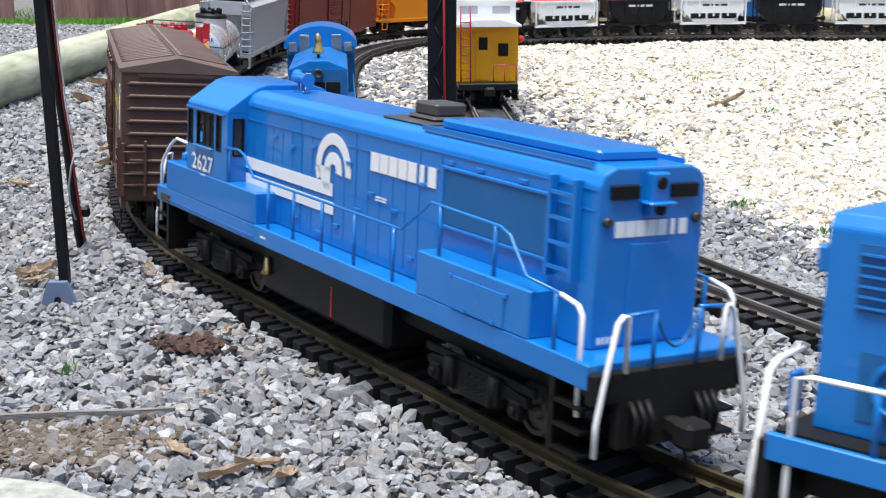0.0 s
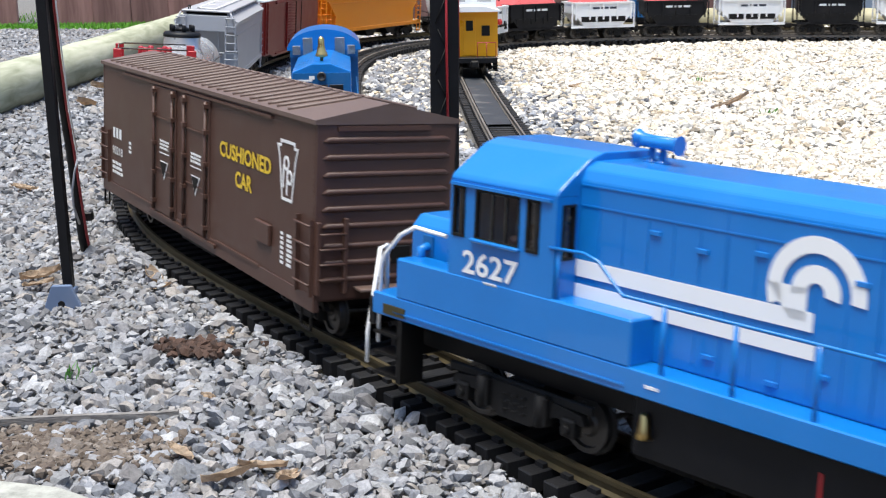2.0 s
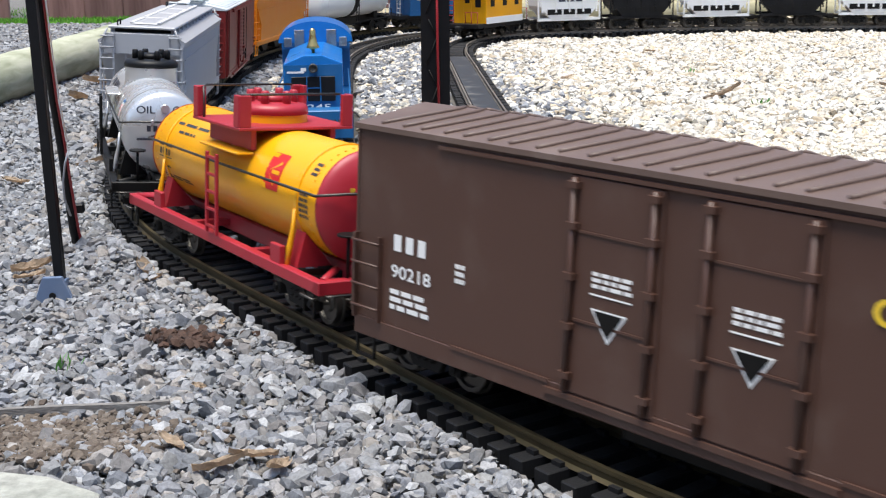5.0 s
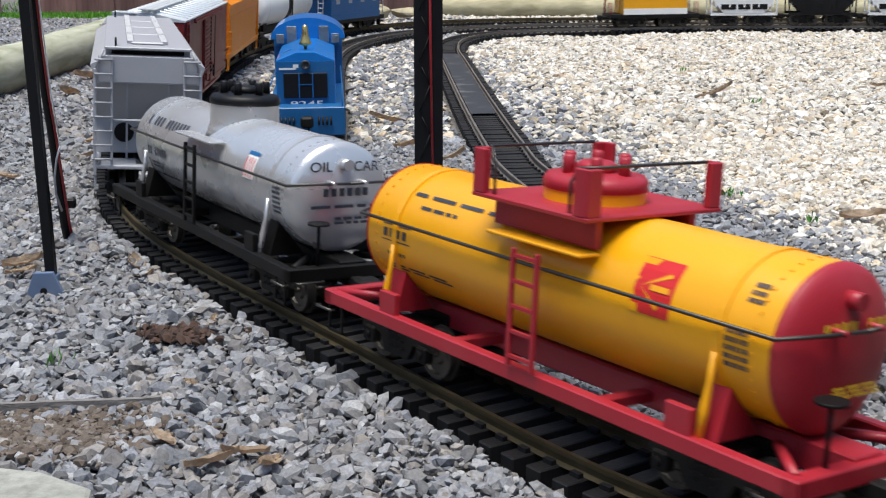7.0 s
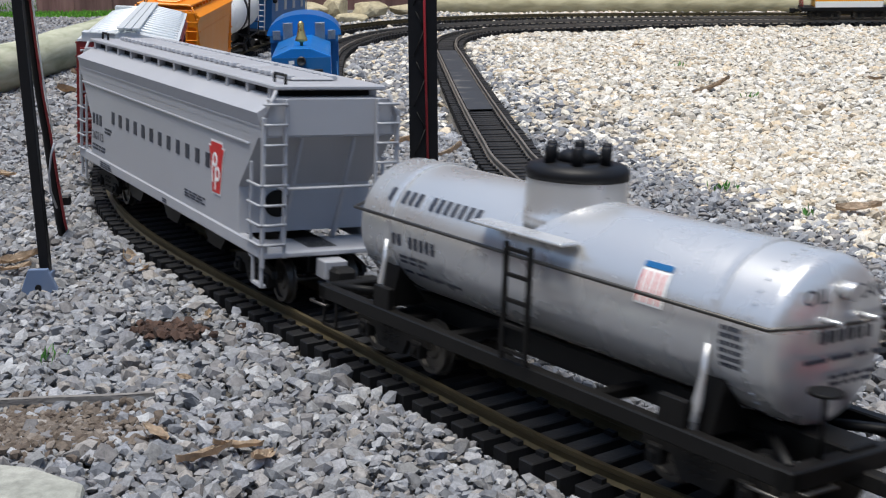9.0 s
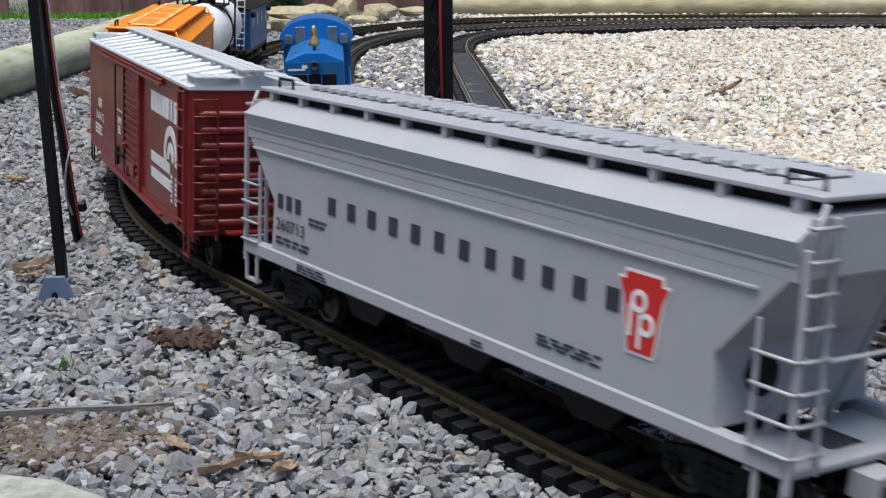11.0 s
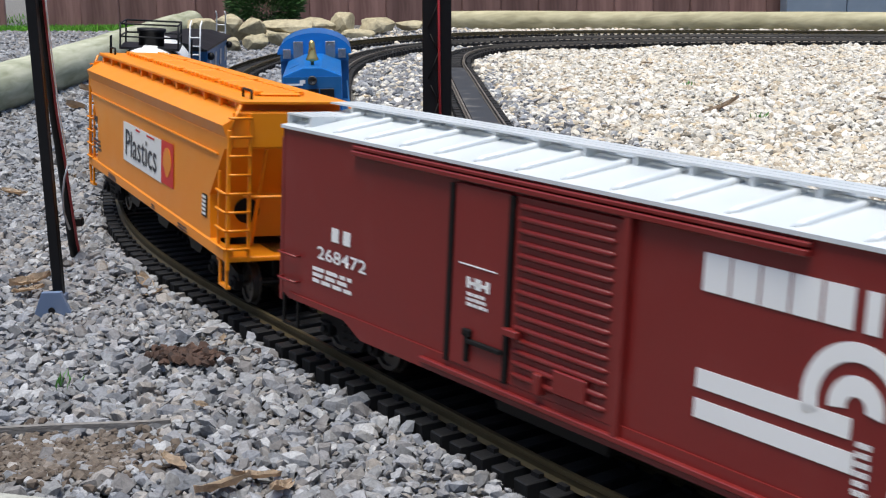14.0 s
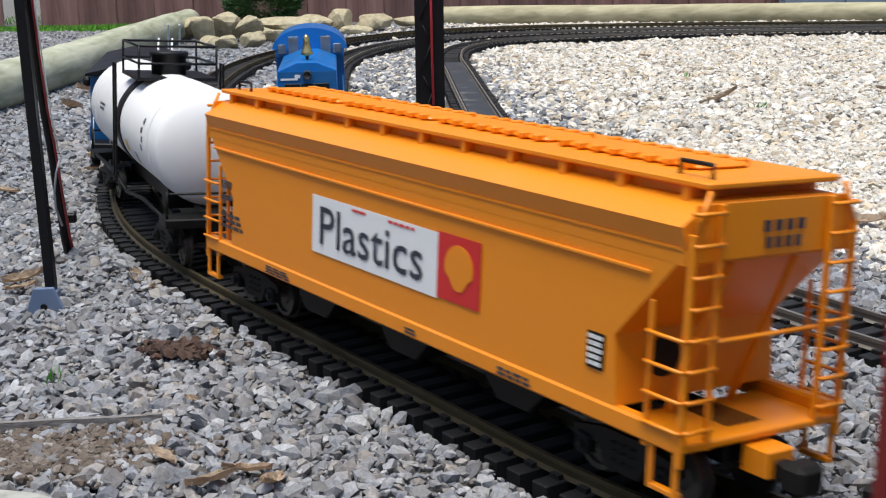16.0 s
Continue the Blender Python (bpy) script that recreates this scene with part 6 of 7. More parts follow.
def blue_locomotive():
    L = 0.59
    t = thing("locomotive", "blue diesel locomotive with white bars and lettering", "locomotive")
    E0, E1, W = -0.283, 0.2925, 0.0505
    part("deck", boxes((E0, E1, -W, W, 0.0470, 0.0600), bevel=0.0008), BLUE, t)
    part("fuel_tank", boxes((-0.095, 0.085, -0.040, 0.040, 0.011, 0.047), bevel=0.004), BLACK, t)
    part("frame_rail", boxes((E0 + 0.01, E1 - 0.01, -0.030, 0.030, 0.030, 0.048)), CHASSIS, t)
    bm = bmesh.new()
    prism(bm, [(-0.034, 0.060), (-0.034, 0.1405), (-0.031, 0.1465), (-0.024, 0.1500), (0.024, 0.1500), (0.031, 0.1465), (0.034, 0.1405), (0.034, 0.060)], "x", -0.1405, 0.272, 0.0012)
    hood = part("long_hood", bm, BLUE, t)
    part("hood_seam", boxes(*[(-0.139, 0.270, s * 0.034 - 0.0005, s * 0.034 + 0.0005, z, z + 0.0008) for s in (-1, 1) for z in (0.1385, 0.1285)], *[(x, x + 0.0007, -0.0345, 0.0345, 0.062, 0.1385) for x in (-0.05, 0.028, 0.106, 0.130, 0.236)]), BLUE, hood)
    for k in range(16):
        x = -0.126 + 0.0155 * k
        if x < 0.126:
            part("door_seam", boxes((x, x + 0.0005, -0.0344, -0.0335, 0.064, 0.128)), BLUE, hood)
    bm = bmesh.new()
    for x, z in [(-0.09, 0.122), (-0.062, 0.118), (-0.03, 0.122), (0.02, 0.118), (0.05, 0.103), (0.033, 0.09), (0.112, 0.118), (0.005, 0.075), (-0.02, 0.066), (0.08, 0.097), (-0.055, 0.07), (0.14, 0.1345), (0.17, 0.1345), (0.21, 0.1345), (0.10, 0.072)]:
        box(bm, x - 0.0032, x + 0.0032, -0.0354, -0.034, z - 0.0012, z + 0.0012, 0.0003)
    part("hinge", bm, BLUE, hood)
    # solid plates; the darker blue stands in for shade behind the mesh
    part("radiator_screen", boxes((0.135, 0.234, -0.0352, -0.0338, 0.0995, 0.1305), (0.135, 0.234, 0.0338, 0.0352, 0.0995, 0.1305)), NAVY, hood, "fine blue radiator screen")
    part("screen_frame", boxes((0.132, 0.237, -0.0362, -0.034, 0.1305, 0.1325), (0.132, 0.237, -0.0362, -0.034, 0.0972, 0.0992), (0.132, 0.135, -0.0362, -0.034, 0.0972, 0.1325), bevel=0.0004), BLUE, hood)
    part("radiator_hump", boxes((0.105, 0.252, -0.020, 0.020, 0.1495, 0.1560), bevel=0.0016), BLUE, hood)
    part("roof_rail", boxes((0.10, 0.26, -0.030, -0.028, 0.149, 0.1515), (0.10, 0.26, 0.028, 0.030, 0.149, 0.1515)), BLUE, hood)
    st = part("exhaust_base", boxes((0.044, 0.097, -0.025, 0.025, 0.1498, 0.1512), bevel=0.0006), SOOT, t, "dark grey exhaust base plate")
    part("exhaust_hood", boxes((0.058, 0.084, -0.011, 0.011, 0.1535, 0.1620), (0.055, 0.087, -0.014, 0.014, 0.1510, 0.1540), bevel=0.0016), SOOT, st)
    # leading end
    e = part("end_panel", boxes((0.2715, 0.2732, -0.0125, 0.0125, 0.0625, 0.1120), bevel=0.0004), BLUE, t)
    part("number_board", boxes((0.2705, 0.2745, -0.0275, -0.0105, 0.1345, 0.1415), (0.2705, 0.2745, 0.0105, 0.0275, 0.1345, 0.1415), bevel=0.0005), BLACK, e)
    part("headlight_housing", boxes((0.2705, 0.2775, -0.0055, 0.0055, 0.1255, 0.1475), (0.2705, 0.2805, -0.0085, 0.0085, 0.1315, 0.1335), bevel=0.0008), BLUE, e)
    bm = bmesh.new()
    for zz in (0.1295, 0.1425):
        lathe(bm, [(0.2765, 0.0030), (0.2785, 0.0030), (0.2783, 0.0022)], 14, "x", (0, 0, zz))
    part("headlight", bm, GRIME, e)
    for y in (-0.0285, 0.0285):
        part("marker_lamp", lathe(bmesh.new(), [(0.2715, 0.0026), (0.274, 0.0026), (0.2745, 0.0018)], 12, "x", (0, y, 0.1235)), STEEL, e)
    name_blocks(plain_word("oonnnil", -0.0235, 0.0235, 0.1155, 0.1235, 0.25), "end", 0.2722, WHITE, e, "white painted name drawn as plain blocks")
    part("stencil", marks(plain_word("tttt", -0.030, -0.019, 0.0625, 0.066, 0.25), "end", 0.2722), WHITE, e)
    # boxes beside the hood
    for s in (-1, 1):
        Y = (min(s * 0.033, s * W), max(s * 0.033, s * W))
        bx = part("equipment_box", boxes((0.134, 0.2430, *Y, 0.0595, 0.0850), bevel=0.0010), BLUE, t)
        part("box_door", boxes((0.172, 0.222, min(s * (W - 0.0005), s * (W + 0.0008)), max(s * (W - 0.0005), s * (W + 0.0008)), 0.0605, 0.0785), bevel=0.0003), BLUE, bx)
        part("box_latch", boxes(*[(x, x + 0.003, min(s * W, s * (W + 0.0016)), max(s * W, s * (W + 0.0016)), z, z + 0.002) for x, z in ((0.170, 0.077), (0.222, 0.077), (0.184, 0.0605), (0.211, 0.0605))]), BLUE, bx)
        part("equipment_box", boxes((-0.262, -0.088, *Y, 0.0595, 0.0825), bevel=0.0010), BLUE, t)
        part("sill_line", boxes((E0 + 0.02, -0.09, min(s * W, s * (W + 0.0008)), max(s * W, s * (W + 0.0008)), 0.0505, 0.0515)), BLUE, t)
    # cab: a hollow shell with glazed openings
    cw, c0, c1 = 0.0500, -0.2185, -0.1400
    zs, zt = 0.1030, 0.1300
    bm = bmesh.new()
    prism(bm, [(-cw, 0.1325), (-cw, 0.1340), (-0.0485, 0.1362), (-0.027, 0.1512), (-0.018, 0.1540), (0.018, 0.1540), (0.027, 0.1512), (0.0485, 0.1362), (cw, 0.1340), (cw, 0.1325)], "x", c0, c1, 0.0008)
    cab = part("cab_roof", bm, BLUE, t, "blue cab roof with sloped sides")
    panes = ((-0.2160, -0.2065), (-0.1985, -0.1655), (-0.1605, -0.1510))
    for s in (-1, 1):
        Y = (min(s * (cw - 0.003), s * cw), max(s * (cw - 0.003), s * cw))
        edges = [c0] + [x for p in panes for x in p] + [c1]
        rows = [(c0, c1, *Y, 0.060, zs), (c0, c1, *Y, zt, 0.1328)] + [(edges[k], edges[k + 1], *Y, zs, zt) for k in range(0, len(edges), 2)]
        side = part("cab_side", boxes(rows[0]), BLUE, t)
        part("side_header", boxes(rows[1]), BLUE, side)
        for row in rows[2:]:
            part("window_pillar", boxes(row), BLUE, side)
        for k, (x0, x1) in enumerate(panes):
            window(t, x0, x1, zs, zt, cw, s, (x0 + 0.011, x0 + 0.021) if k == 1 else (x0 + 0.0045,))
        part("arm_rest", boxes((-0.2005, -0.1640, min(s * cw, s * (cw + 0.003)), max(s * cw, s * (cw + 0.003)), 0.1020, 0.1040), bevel=0.0006), BLUE, cab)
        part("rain_gutter", boxes((c0 + 0.001, c1 - 0.003, min(s * cw, s * (cw + 0.0016)), max(s * cw, s * (cw + 0.0016)), 0.1302, 0.1318)), BLUE, cab)
    i = cw - 0.003
    for x0, x1 in ((c0, c0 + 0.0025), (c1 - 0.0025, c1)):
        wall = part("cab_end", boxes((x0, x1, -i, i, 0.060, zs - 0.002), (x0, x1, -i, i, zt - 0.001, 0.1328), (x0, x1, -0.0365, 0.0365, zs - 0.002, zt - 0.001), (x0, x1, -i, -i + 0.0012, zs - 0.002, zt - 0.001), (x0, x1, i - 0.0012, i, zs - 0.002, zt - 0.001)), BLUE, t)
        for y0 in (-i + 0.0012, 0.0365):
            y1 = y0 + i - 0.0377
            part("window_frame", boxes((x0 - 0.0006, x1 + 0.0006, y0, y0 + 0.0012, zs - 0.002, zt - 0.001), (x0 - 0.0006, x1 + 0.0006, y1 - 0.0012, y1, zs - 0.002, zt - 0.001), (x0 - 0.0006, x1 + 0.0006, y0 + 0.0012, y1 - 0.0012, zt - 0.0022, zt - 0.001), (x0 - 0.0006, x1 + 0.0006, y0 + 0.0012, y1 - 0.0012, zs - 0.002, zs - 0.0008)), GRIME, wall)
            g = part("glass", boxes(((x0 + x1) / 2 - 0.0003, (x0 + x1) / 2 + 0.0003, y0 + 0.0012, y1 - 0.0012, zs - 0.0008, zt - 0.0022)), GLASS, wall)
            g.visible_shadow = False
    part("cab_floor", boxes((c0 + 0.003, c1 - 0.003, -i, i, 0.078, 0.080)), TAN, t)
    # added pale sheets over the blue inner walls and ceiling, brightening the cab
    part("cab_brightener", boxes((c0 + 0.0028, c1 - 0.0028, i - 0.0008, i - 0.0002, 0.080, zs - 0.001), (c0 + 0.0028, c1 - 0.0028, -i + 0.0008, i - 0.0008, 0.1316, 0.1322), (c0 + 0.0028, c0 + 0.0034, -0.0362, 0.0362, 0.080, 0.130)), CABBRIGHT, t, "pale sheets added inside the cab to brighten it")
    part("control_stand", boxes((-0.200, -0.186, -0.008, 0.010, 0.080, 0.108), (-0.160, -0.145, -0.030, 0.034, 0.080, 0.112), bevel=0.001), TAN, t, "tan cab control stand")
    cab_figure(t)
    lettering("2627", -0.2065, -0.1645, 0.0842, 0.0970, "side", -cw - 0.0003, WHITE, cab, "number_lettering", bold=0.02)
    part("stencil", marks([(-0.190, 0.0806, -0.180, 0.0820)], "side", -cw - 0.0002), WHITE, cab)
    # short hood
    bm = bmesh.new()
    prism(bm, [(-0.030, 0.060), (-0.030, 0.098), (-0.024, 0.1045), (0.024, 0.1045), (0.030, 0.098), (0.030, 0.060)], "x", -0.274, -0.225, 0.0015)
    nose = part("short_hood", bm, BLUE, t)
    part("hood_panel", boxes((-0.262, -0.254, -0.0312, -0.0295, 0.066, 0.094)), NAVY, nose)
    bm = bmesh.new()
    tube(bm, [(-0.258, -0.030, 0.088), (-0.258, -0.036, 0.087), (-0.258, -0.036, 0.076)], 0.0028, 8)
    part("handbrake", bm, BLUE, nose)
    bm = bmesh.new()
    lathe(bm, [(0.104, 0.006), (0.1065, 0.006)], 12, "z", (-0.245, 0.0, 0))
    part("nose_vent", bm, BLACK, nose)
    # horn: two trumpets on turned posts
    bm = bmesh.new()
    bell = [(-0.0150, 0.0050), (-0.0138, 0.0045), (-0.0110, 0.0031), (-0.004, 0.0026), (0.009, 0.0024), (0.010, 0.0012)]
    lathe(bm, bell, 16, "x", (-0.1225, 0.0040, 0.1605))
    lathe(bm, [(-u, r) for u, r in reversed(bell)], 16, "x", (-0.1195, -0.0030, 0.1600))
    horn = part("horn", bm, BLUE, t)
    for x in (-0.1245, -0.1175):
        part("horn_post", lathe(bmesh.new(), [(0.1490, 0.0042), (0.1508, 0.0042), (0.1516, 0.0022), (0.1585, 0.0019)], 12, "z", (x, 0.0005, 0)), BLUE, horn)
    # bell under the deck
    bm = bmesh.new()
    lathe(bm, [(0.0250, 0.0044), (0.028, 0.0032), (0.036, 0.0022), (0.0375, 0.0008)], 14, "z", (-0.083, -0.042, 0))
    part("bell", bm, BRASS, t, "small brass bell")
    part("stencil", marks([(0.012, 0.016, 0.0135, 0.036)], "side", -0.0402), SIGNRED, t)
    part("builder_plate", boxes((-0.272, -0.253, -W - 0.0008, -W, 0.0490, 0.0545)), paint("brass_plate", (0.10, 0.085, 0.04), 0.4, metal=0.7), t, "small brass-edged builder's plate")
    part("stencil", marks(fine_print(-0.077, -0.069, 0.052, 0.0545, 1, 2), "side", -W - 0.0001), WHITE, t)
    part("stencil", marks(fine_print(0.057, 0.070, 0.0995, 0.103, 2, 3), "side", -0.0347), WHITE, hood)
    # emblem and name
    name_blocks(plain_word("oonnnil", 0.048, 0.1265, 0.1175, 0.1292, 0.25), "side", -0.0345, WHITE, hood, "white painted name drawn as plain blocks")
    r = 0.0245
    cx, cz = -0.0015, 0.1100
    t0 = r * 0.30
    em = arc(cx, cz, r - t0, r, -5, 200, 26) + arc(cx, cz, r * 0.18, r * 0.50, -10, 190, 18)
    em += [[(-0.1395, 0.0930), (cx, 0.0930), (cx, 0.1015), (-0.1395, 0.1015)], [(-0.1395, 0.0810), (cx + 0.002, 0.0810), (cx + 0.002, 0.0893), (-0.1395, 0.0893)], [(cx - 0.012, 0.0970), (cx - 0.004, 0.0970), (cx - 0.004, 0.1115), (cx - r, 0.1115)]]
    part("emblem", polys(em, "side", -0.0345), WHITE, hood, "white half rings above two long white bars")
    # ladder
    lad = part("ladder_stile", boxes((0.2375, 0.2400, -0.0395, -0.034, 0.0915, 0.1430), (0.2575, 0.2600, -0.0395, -0.034, 0.0915, 0.1430), bevel=0.0005), BLUE, t)
    for k in range(4):
        part("rung", boxes((0.2395, 0.258, -0.0392, -0.0375, 0.096 + 0.0125 * k, 0.0978 + 0.0125 * k)), BLUE, lad)
    # handrails
    for s in (-1, 1):
        y = s * 0.0485
        bm = bmesh.new()
        tube(bm, [(-0.143, s * 0.0505, 0.1080), (-0.122, y, 0.1085), (-0.112, y, 0.1060), (-0.096, y, 0.0925), (0.112, y, 0.0925), (0.144, y, 0.1135), (0.212, y, 0.1120), (0.221, y, 0.1090), (0.237, y, 0.0910), (0.268, y, 0.0885)], 0.00095, 6)
        part("handrail", bm, BLUE, t)
        for x, za, zb in ((-0.1385, 0.082, 0.108), (-0.070, 0.060, 0.0925), (-0.030, 0.060, 0.0925), (0.012, 0.060, 0.0925), (0.056, 0.060, 0.0925), (0.104, 0.060, 0.0925), (0.154, 0.085, 0.113), (0.208, 0.085, 0.112), (0.2625, 0.060, 0.089)):
            bm = bmesh.new()
            tube(bm, [(x, y, za), (x, y, zb)], 0.0012, 6)
            part("stanchion", bm, BLUE, t)
        bm = bmesh.new()
        tube(bm, [(0.266, y, 0.0885), (0.280, y, 0.0860), (0.2835, y, 0.082), (0.2840, y, 0.032)], 0.0014, 6)
        part("corner_handrail", bm, WHITE, t, "white corner handrail")
        bm = bmesh.new()
        tube(bm, [(0.2985, s * 0.048, 0.0155), (0.2985, s * 0.048, 0.032), (0.2975, s * 0.044, 0.050), (0.2965, s * 0.037, 0.080), (0.2965, s * 0.034, 0.0830), (0.2965, s * 0.031, 0.0830), (0.2965, s * 0.0305, 0.055)], 0.0015, 6)
        part("end_handrail", bm, WHITE, t, "white end handrail")
        bm = bmesh.new()
        tube(bm, [(0.2965, s * 0.031, 0.0832), (0.2965, s * 0.0135, 0.0840)], 0.0010, 6)
        tube(bm, [(0.2965, s * 0.0145, 0.0840), (0.2965, s * 0.0140, 0.056)], 0.0012, 6)
        part("end_handrail", bm, BLUE, t)
        bm = bmesh.new()
        tube(bm, [(-0.226, s * 0.0455, 0.1000), (-0.252, s * 0.0455, 0.1010), (-0.264, s * 0.0460, 0.0950), (-0.276, s * 0.0475, 0.082), (-0.2785, s * 0.048, 0.076), (-0.2795, s * 0.048, 0.030)], 0.0013, 6)
        part("corner_handrail", bm, WHITE, t, "white corner handrail")
        bm = bmesh.new()
        tube(bm, [(-0.2895, s * 0.048, 0.0155), (-0.2895, s * 0.048, 0.034), (-0.2885, s * 0.041, 0.083), (-0.2885, s * 0.036, 0.0850), (-0.2885, s * 0.0355, 0.052)], 0.0013, 6)
        part("end_handrail", bm, WHITE, t, "white end handrail")
        for a, q in ((E1, 1), (E0, -1)):
            for k in range(3):
                xs = sorted((a - q * 0.003, a - q * 0.026))
                part("step", boxes((*xs, min(s * 0.036, s * 0.051), max(s * 0.036, s * 0.051), 0.012 + 0.012 * k, 0.0138 + 0.012 * k)), CHASSIS, t)
            xs = sorted((a - q * 0.024, a - q * 0.028))
            part("step_plate", boxes((*xs, min(s * 0.034, s * 0.051), max(s * 0.034, s * 0.051), 0.010, 0.047)), CHASSIS, t)
    pts = [(0.2965, -0.0135 + 0.027 * k / 12, 0.0825 - 0.017 * (1 - (k / 6 - 1) ** 2)) for k in range(13)]
    bm = bmesh.new()
    tube(bm, pts, 0.0009, 5)
    part("safety_chain", bm, NAVY, t)
    part("pilot", boxes((E1 - 0.002, E1 + 0.004, -0.050, 0.050, 0.0400, 0.0560), (E1 - 0.002, E1 + 0.004, -0.033, 0.033, 0.016, 0.042), bevel=0.001), GRIME, t)
    part("pilot", boxes((E0 - 0.004, E0 + 0.002, -0.050, 0.050, 0.0400, 0.0560), (E0 - 0.004, E0 + 0.002, -0.033, 0.033, 0.016, 0.042), bevel=0.001), GRIME, t)
    for a, q in ((E1, 1), (E0, -1)):
        for y in (-0.026, -0.021, -0.016, 0.016, 0.021, 0.026):
            part("air_hose", tube(bmesh.new(), [(a + q * 0.004, y, 0.040), (a + q * 0.010, y, 0.032), (a + q * 0.008, y, 0.020)], 0.0017, 6), BLACK, t)
    coupler(t, E1 + 0.002, 1)
    coupler(t, E0 - 0.002, -1)
    for s in (-1, 1):
        bogie(t, s * 0.178 + 0.004, 0.040, heavy=True, y_side=0.037)
    return t, L, 0.178


def lead_locomotive():
    """The engine in front: its trailing end with louvres and a recessed wheel."""
    L = 0.60
    t = thing("locomotive", "leading blue diesel locomotive with louvred hood end", "locomotive")
    E0, E1, W = -0.288, 0.29, 0.0505
    part("deck", boxes((E0, E1, -W, W, 0.0470, 0.0590), bevel=0.0008), BLUE, t)
    part("walkway", boxes((E0 + 0.002, E1 - 0.002, -W + 0.003, W - 0.003, 0.0588, 0.0602)), GRIME, t)
    part("fuel_tank", boxes((-0.09, 0.09, -0.040, 0.040, 0.011, 0.047), bevel=0.004), BLACK, t)
    bm = bmesh.new()
    prism(bm, [(-0.034, 0.060), (-0.034, 0.1440), (-0.030, 0.1500), (0.030, 0.1500), (0.034, 0.1440), (0.034, 0.060)], "x", -0.276, 0.10, 0.0012)
    hood = part("long_hood", bm, BLUE, t)
    bm = bmesh.new()
    prism(bm, [(-0.0475, 0.060), (-0.0475, 0.130), (-0.028, 0.152), (0.028, 0.152), (0.0475, 0.130), (0.0475, 0.060)], "x", 0.10, 0.21, 0.0008)
    part("cab", bm, BLUE, t)
    bm = bmesh.new()
    prism(bm, [(-0.032, 0.060), (-0.032, 0.104), (0.032, 0.104), (0.032, 0.060)], "x", 0.21, 0.272, 0.002)
    part("short_hood", bm, BLUE, t)
    for s in (-1, 1):
        # slab standing proud; recess shade behind the louvres is put into its colour
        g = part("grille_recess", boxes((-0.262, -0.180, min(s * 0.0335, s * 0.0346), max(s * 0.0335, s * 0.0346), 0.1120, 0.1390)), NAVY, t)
        for k in range(6):
            part("louvre", boxes((-0.261, -0.181, min(s * 0.0342, s * 0.0362), max(s * 0.0342, s * 0.0362), 0.1135 + 0.0042 * k, 0.1145 + 0.0042 * k)), BLUE, g)
        # raised slab as well, painted darker for the shade of a brake recess
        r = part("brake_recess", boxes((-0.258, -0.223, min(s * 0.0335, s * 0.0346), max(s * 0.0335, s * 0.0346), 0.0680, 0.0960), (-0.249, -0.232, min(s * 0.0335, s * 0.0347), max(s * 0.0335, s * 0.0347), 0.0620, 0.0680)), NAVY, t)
        bm = bmesh.new()
        pts = [(-0.2405 + 0.0105 * math.cos(a), s * 0.0362, 0.0830 + 0.0105 * math.sin(a)) for a in (2 * math.pi * k / 22 for k in range(23))]
        tube(bm, pts, 0.0013, 6)
        box(bm, -0.2455, -0.2355, min(s * 0.034, s * 0.0365), max(s * 0.034, s * 0.0365), 0.0785, 0.0875, 0.0015)
        part("brake_wheel", bm, BLUE, r)
        y = s * 0.0485
        bm = bmesh.new()
        tube(bm, [(-0.2785, y, 0.0150), (-0.2785, y, 0.040), (-0.277, y, 0.0835), (-0.270, y, 0.0850), (0.10, y, 0.0890)], 0.0014, 6)
        part("handrail", bm, WHITE, t, "white-tipped side handrail")
        for x in (-0.243, -0.18, -0.11, -0.04, 0.03):
            bm = bmesh.new()
            tube(bm, [(x, y, 0.0592), (x, y, 0.087)], 0.0013, 6)
            part("stanchion", bm, BLUE, t)
        bm = bmesh.new()
        tube(bm, [(-0.2955, s * 0.046, 0.0155), (-0.2955, s * 0.046, 0.036), (-0.2945, s * 0.038, 0.082), (-0.2945, s * 0.030, 0.085), (-0.2945, s * 0.010, 0.086)], 0.0015, 6)
        part("end_handrail", bm, WHITE, t, "white end handrail")
        bm = boxes((-0.2925, -0.2895, s * 0.020 - 0.005, s * 0.020 + 0.005, 0.060, 0.079), bevel=0.001)
        part("junction_box", bm, BLUE, t)
        bogie(t, s * 0.178, 0.040, heavy=True, y_side=0.037)
    part("marker_lamp", boxes((-0.280, -0.276, -0.034, -0.022, 0.125, 0.136), bevel=0.001), BLUE, hood)
    part("roof_vent", boxes((-0.232, -0.215, -0.026, -0.012, 0.149, 0.1535), (-0.20, -0.15, -0.02, 0.02, 0.149, 0.153), bevel=0.001), NAVY, hood)
    part("pilot", boxes((E0 - 0.004, E0 + 0.002, -0.050, 0.050, 0.0200, 0.0560), bevel=0.001), GRIME, t)
    part("frame_rail", boxes((E0 + 0.01, E1 - 0.01, -0.030, 0.030, 0.030, 0.048)), CHASSIS, t)
    coupler(t, E0 - 0.002, -1)
    return t, L, 0.178


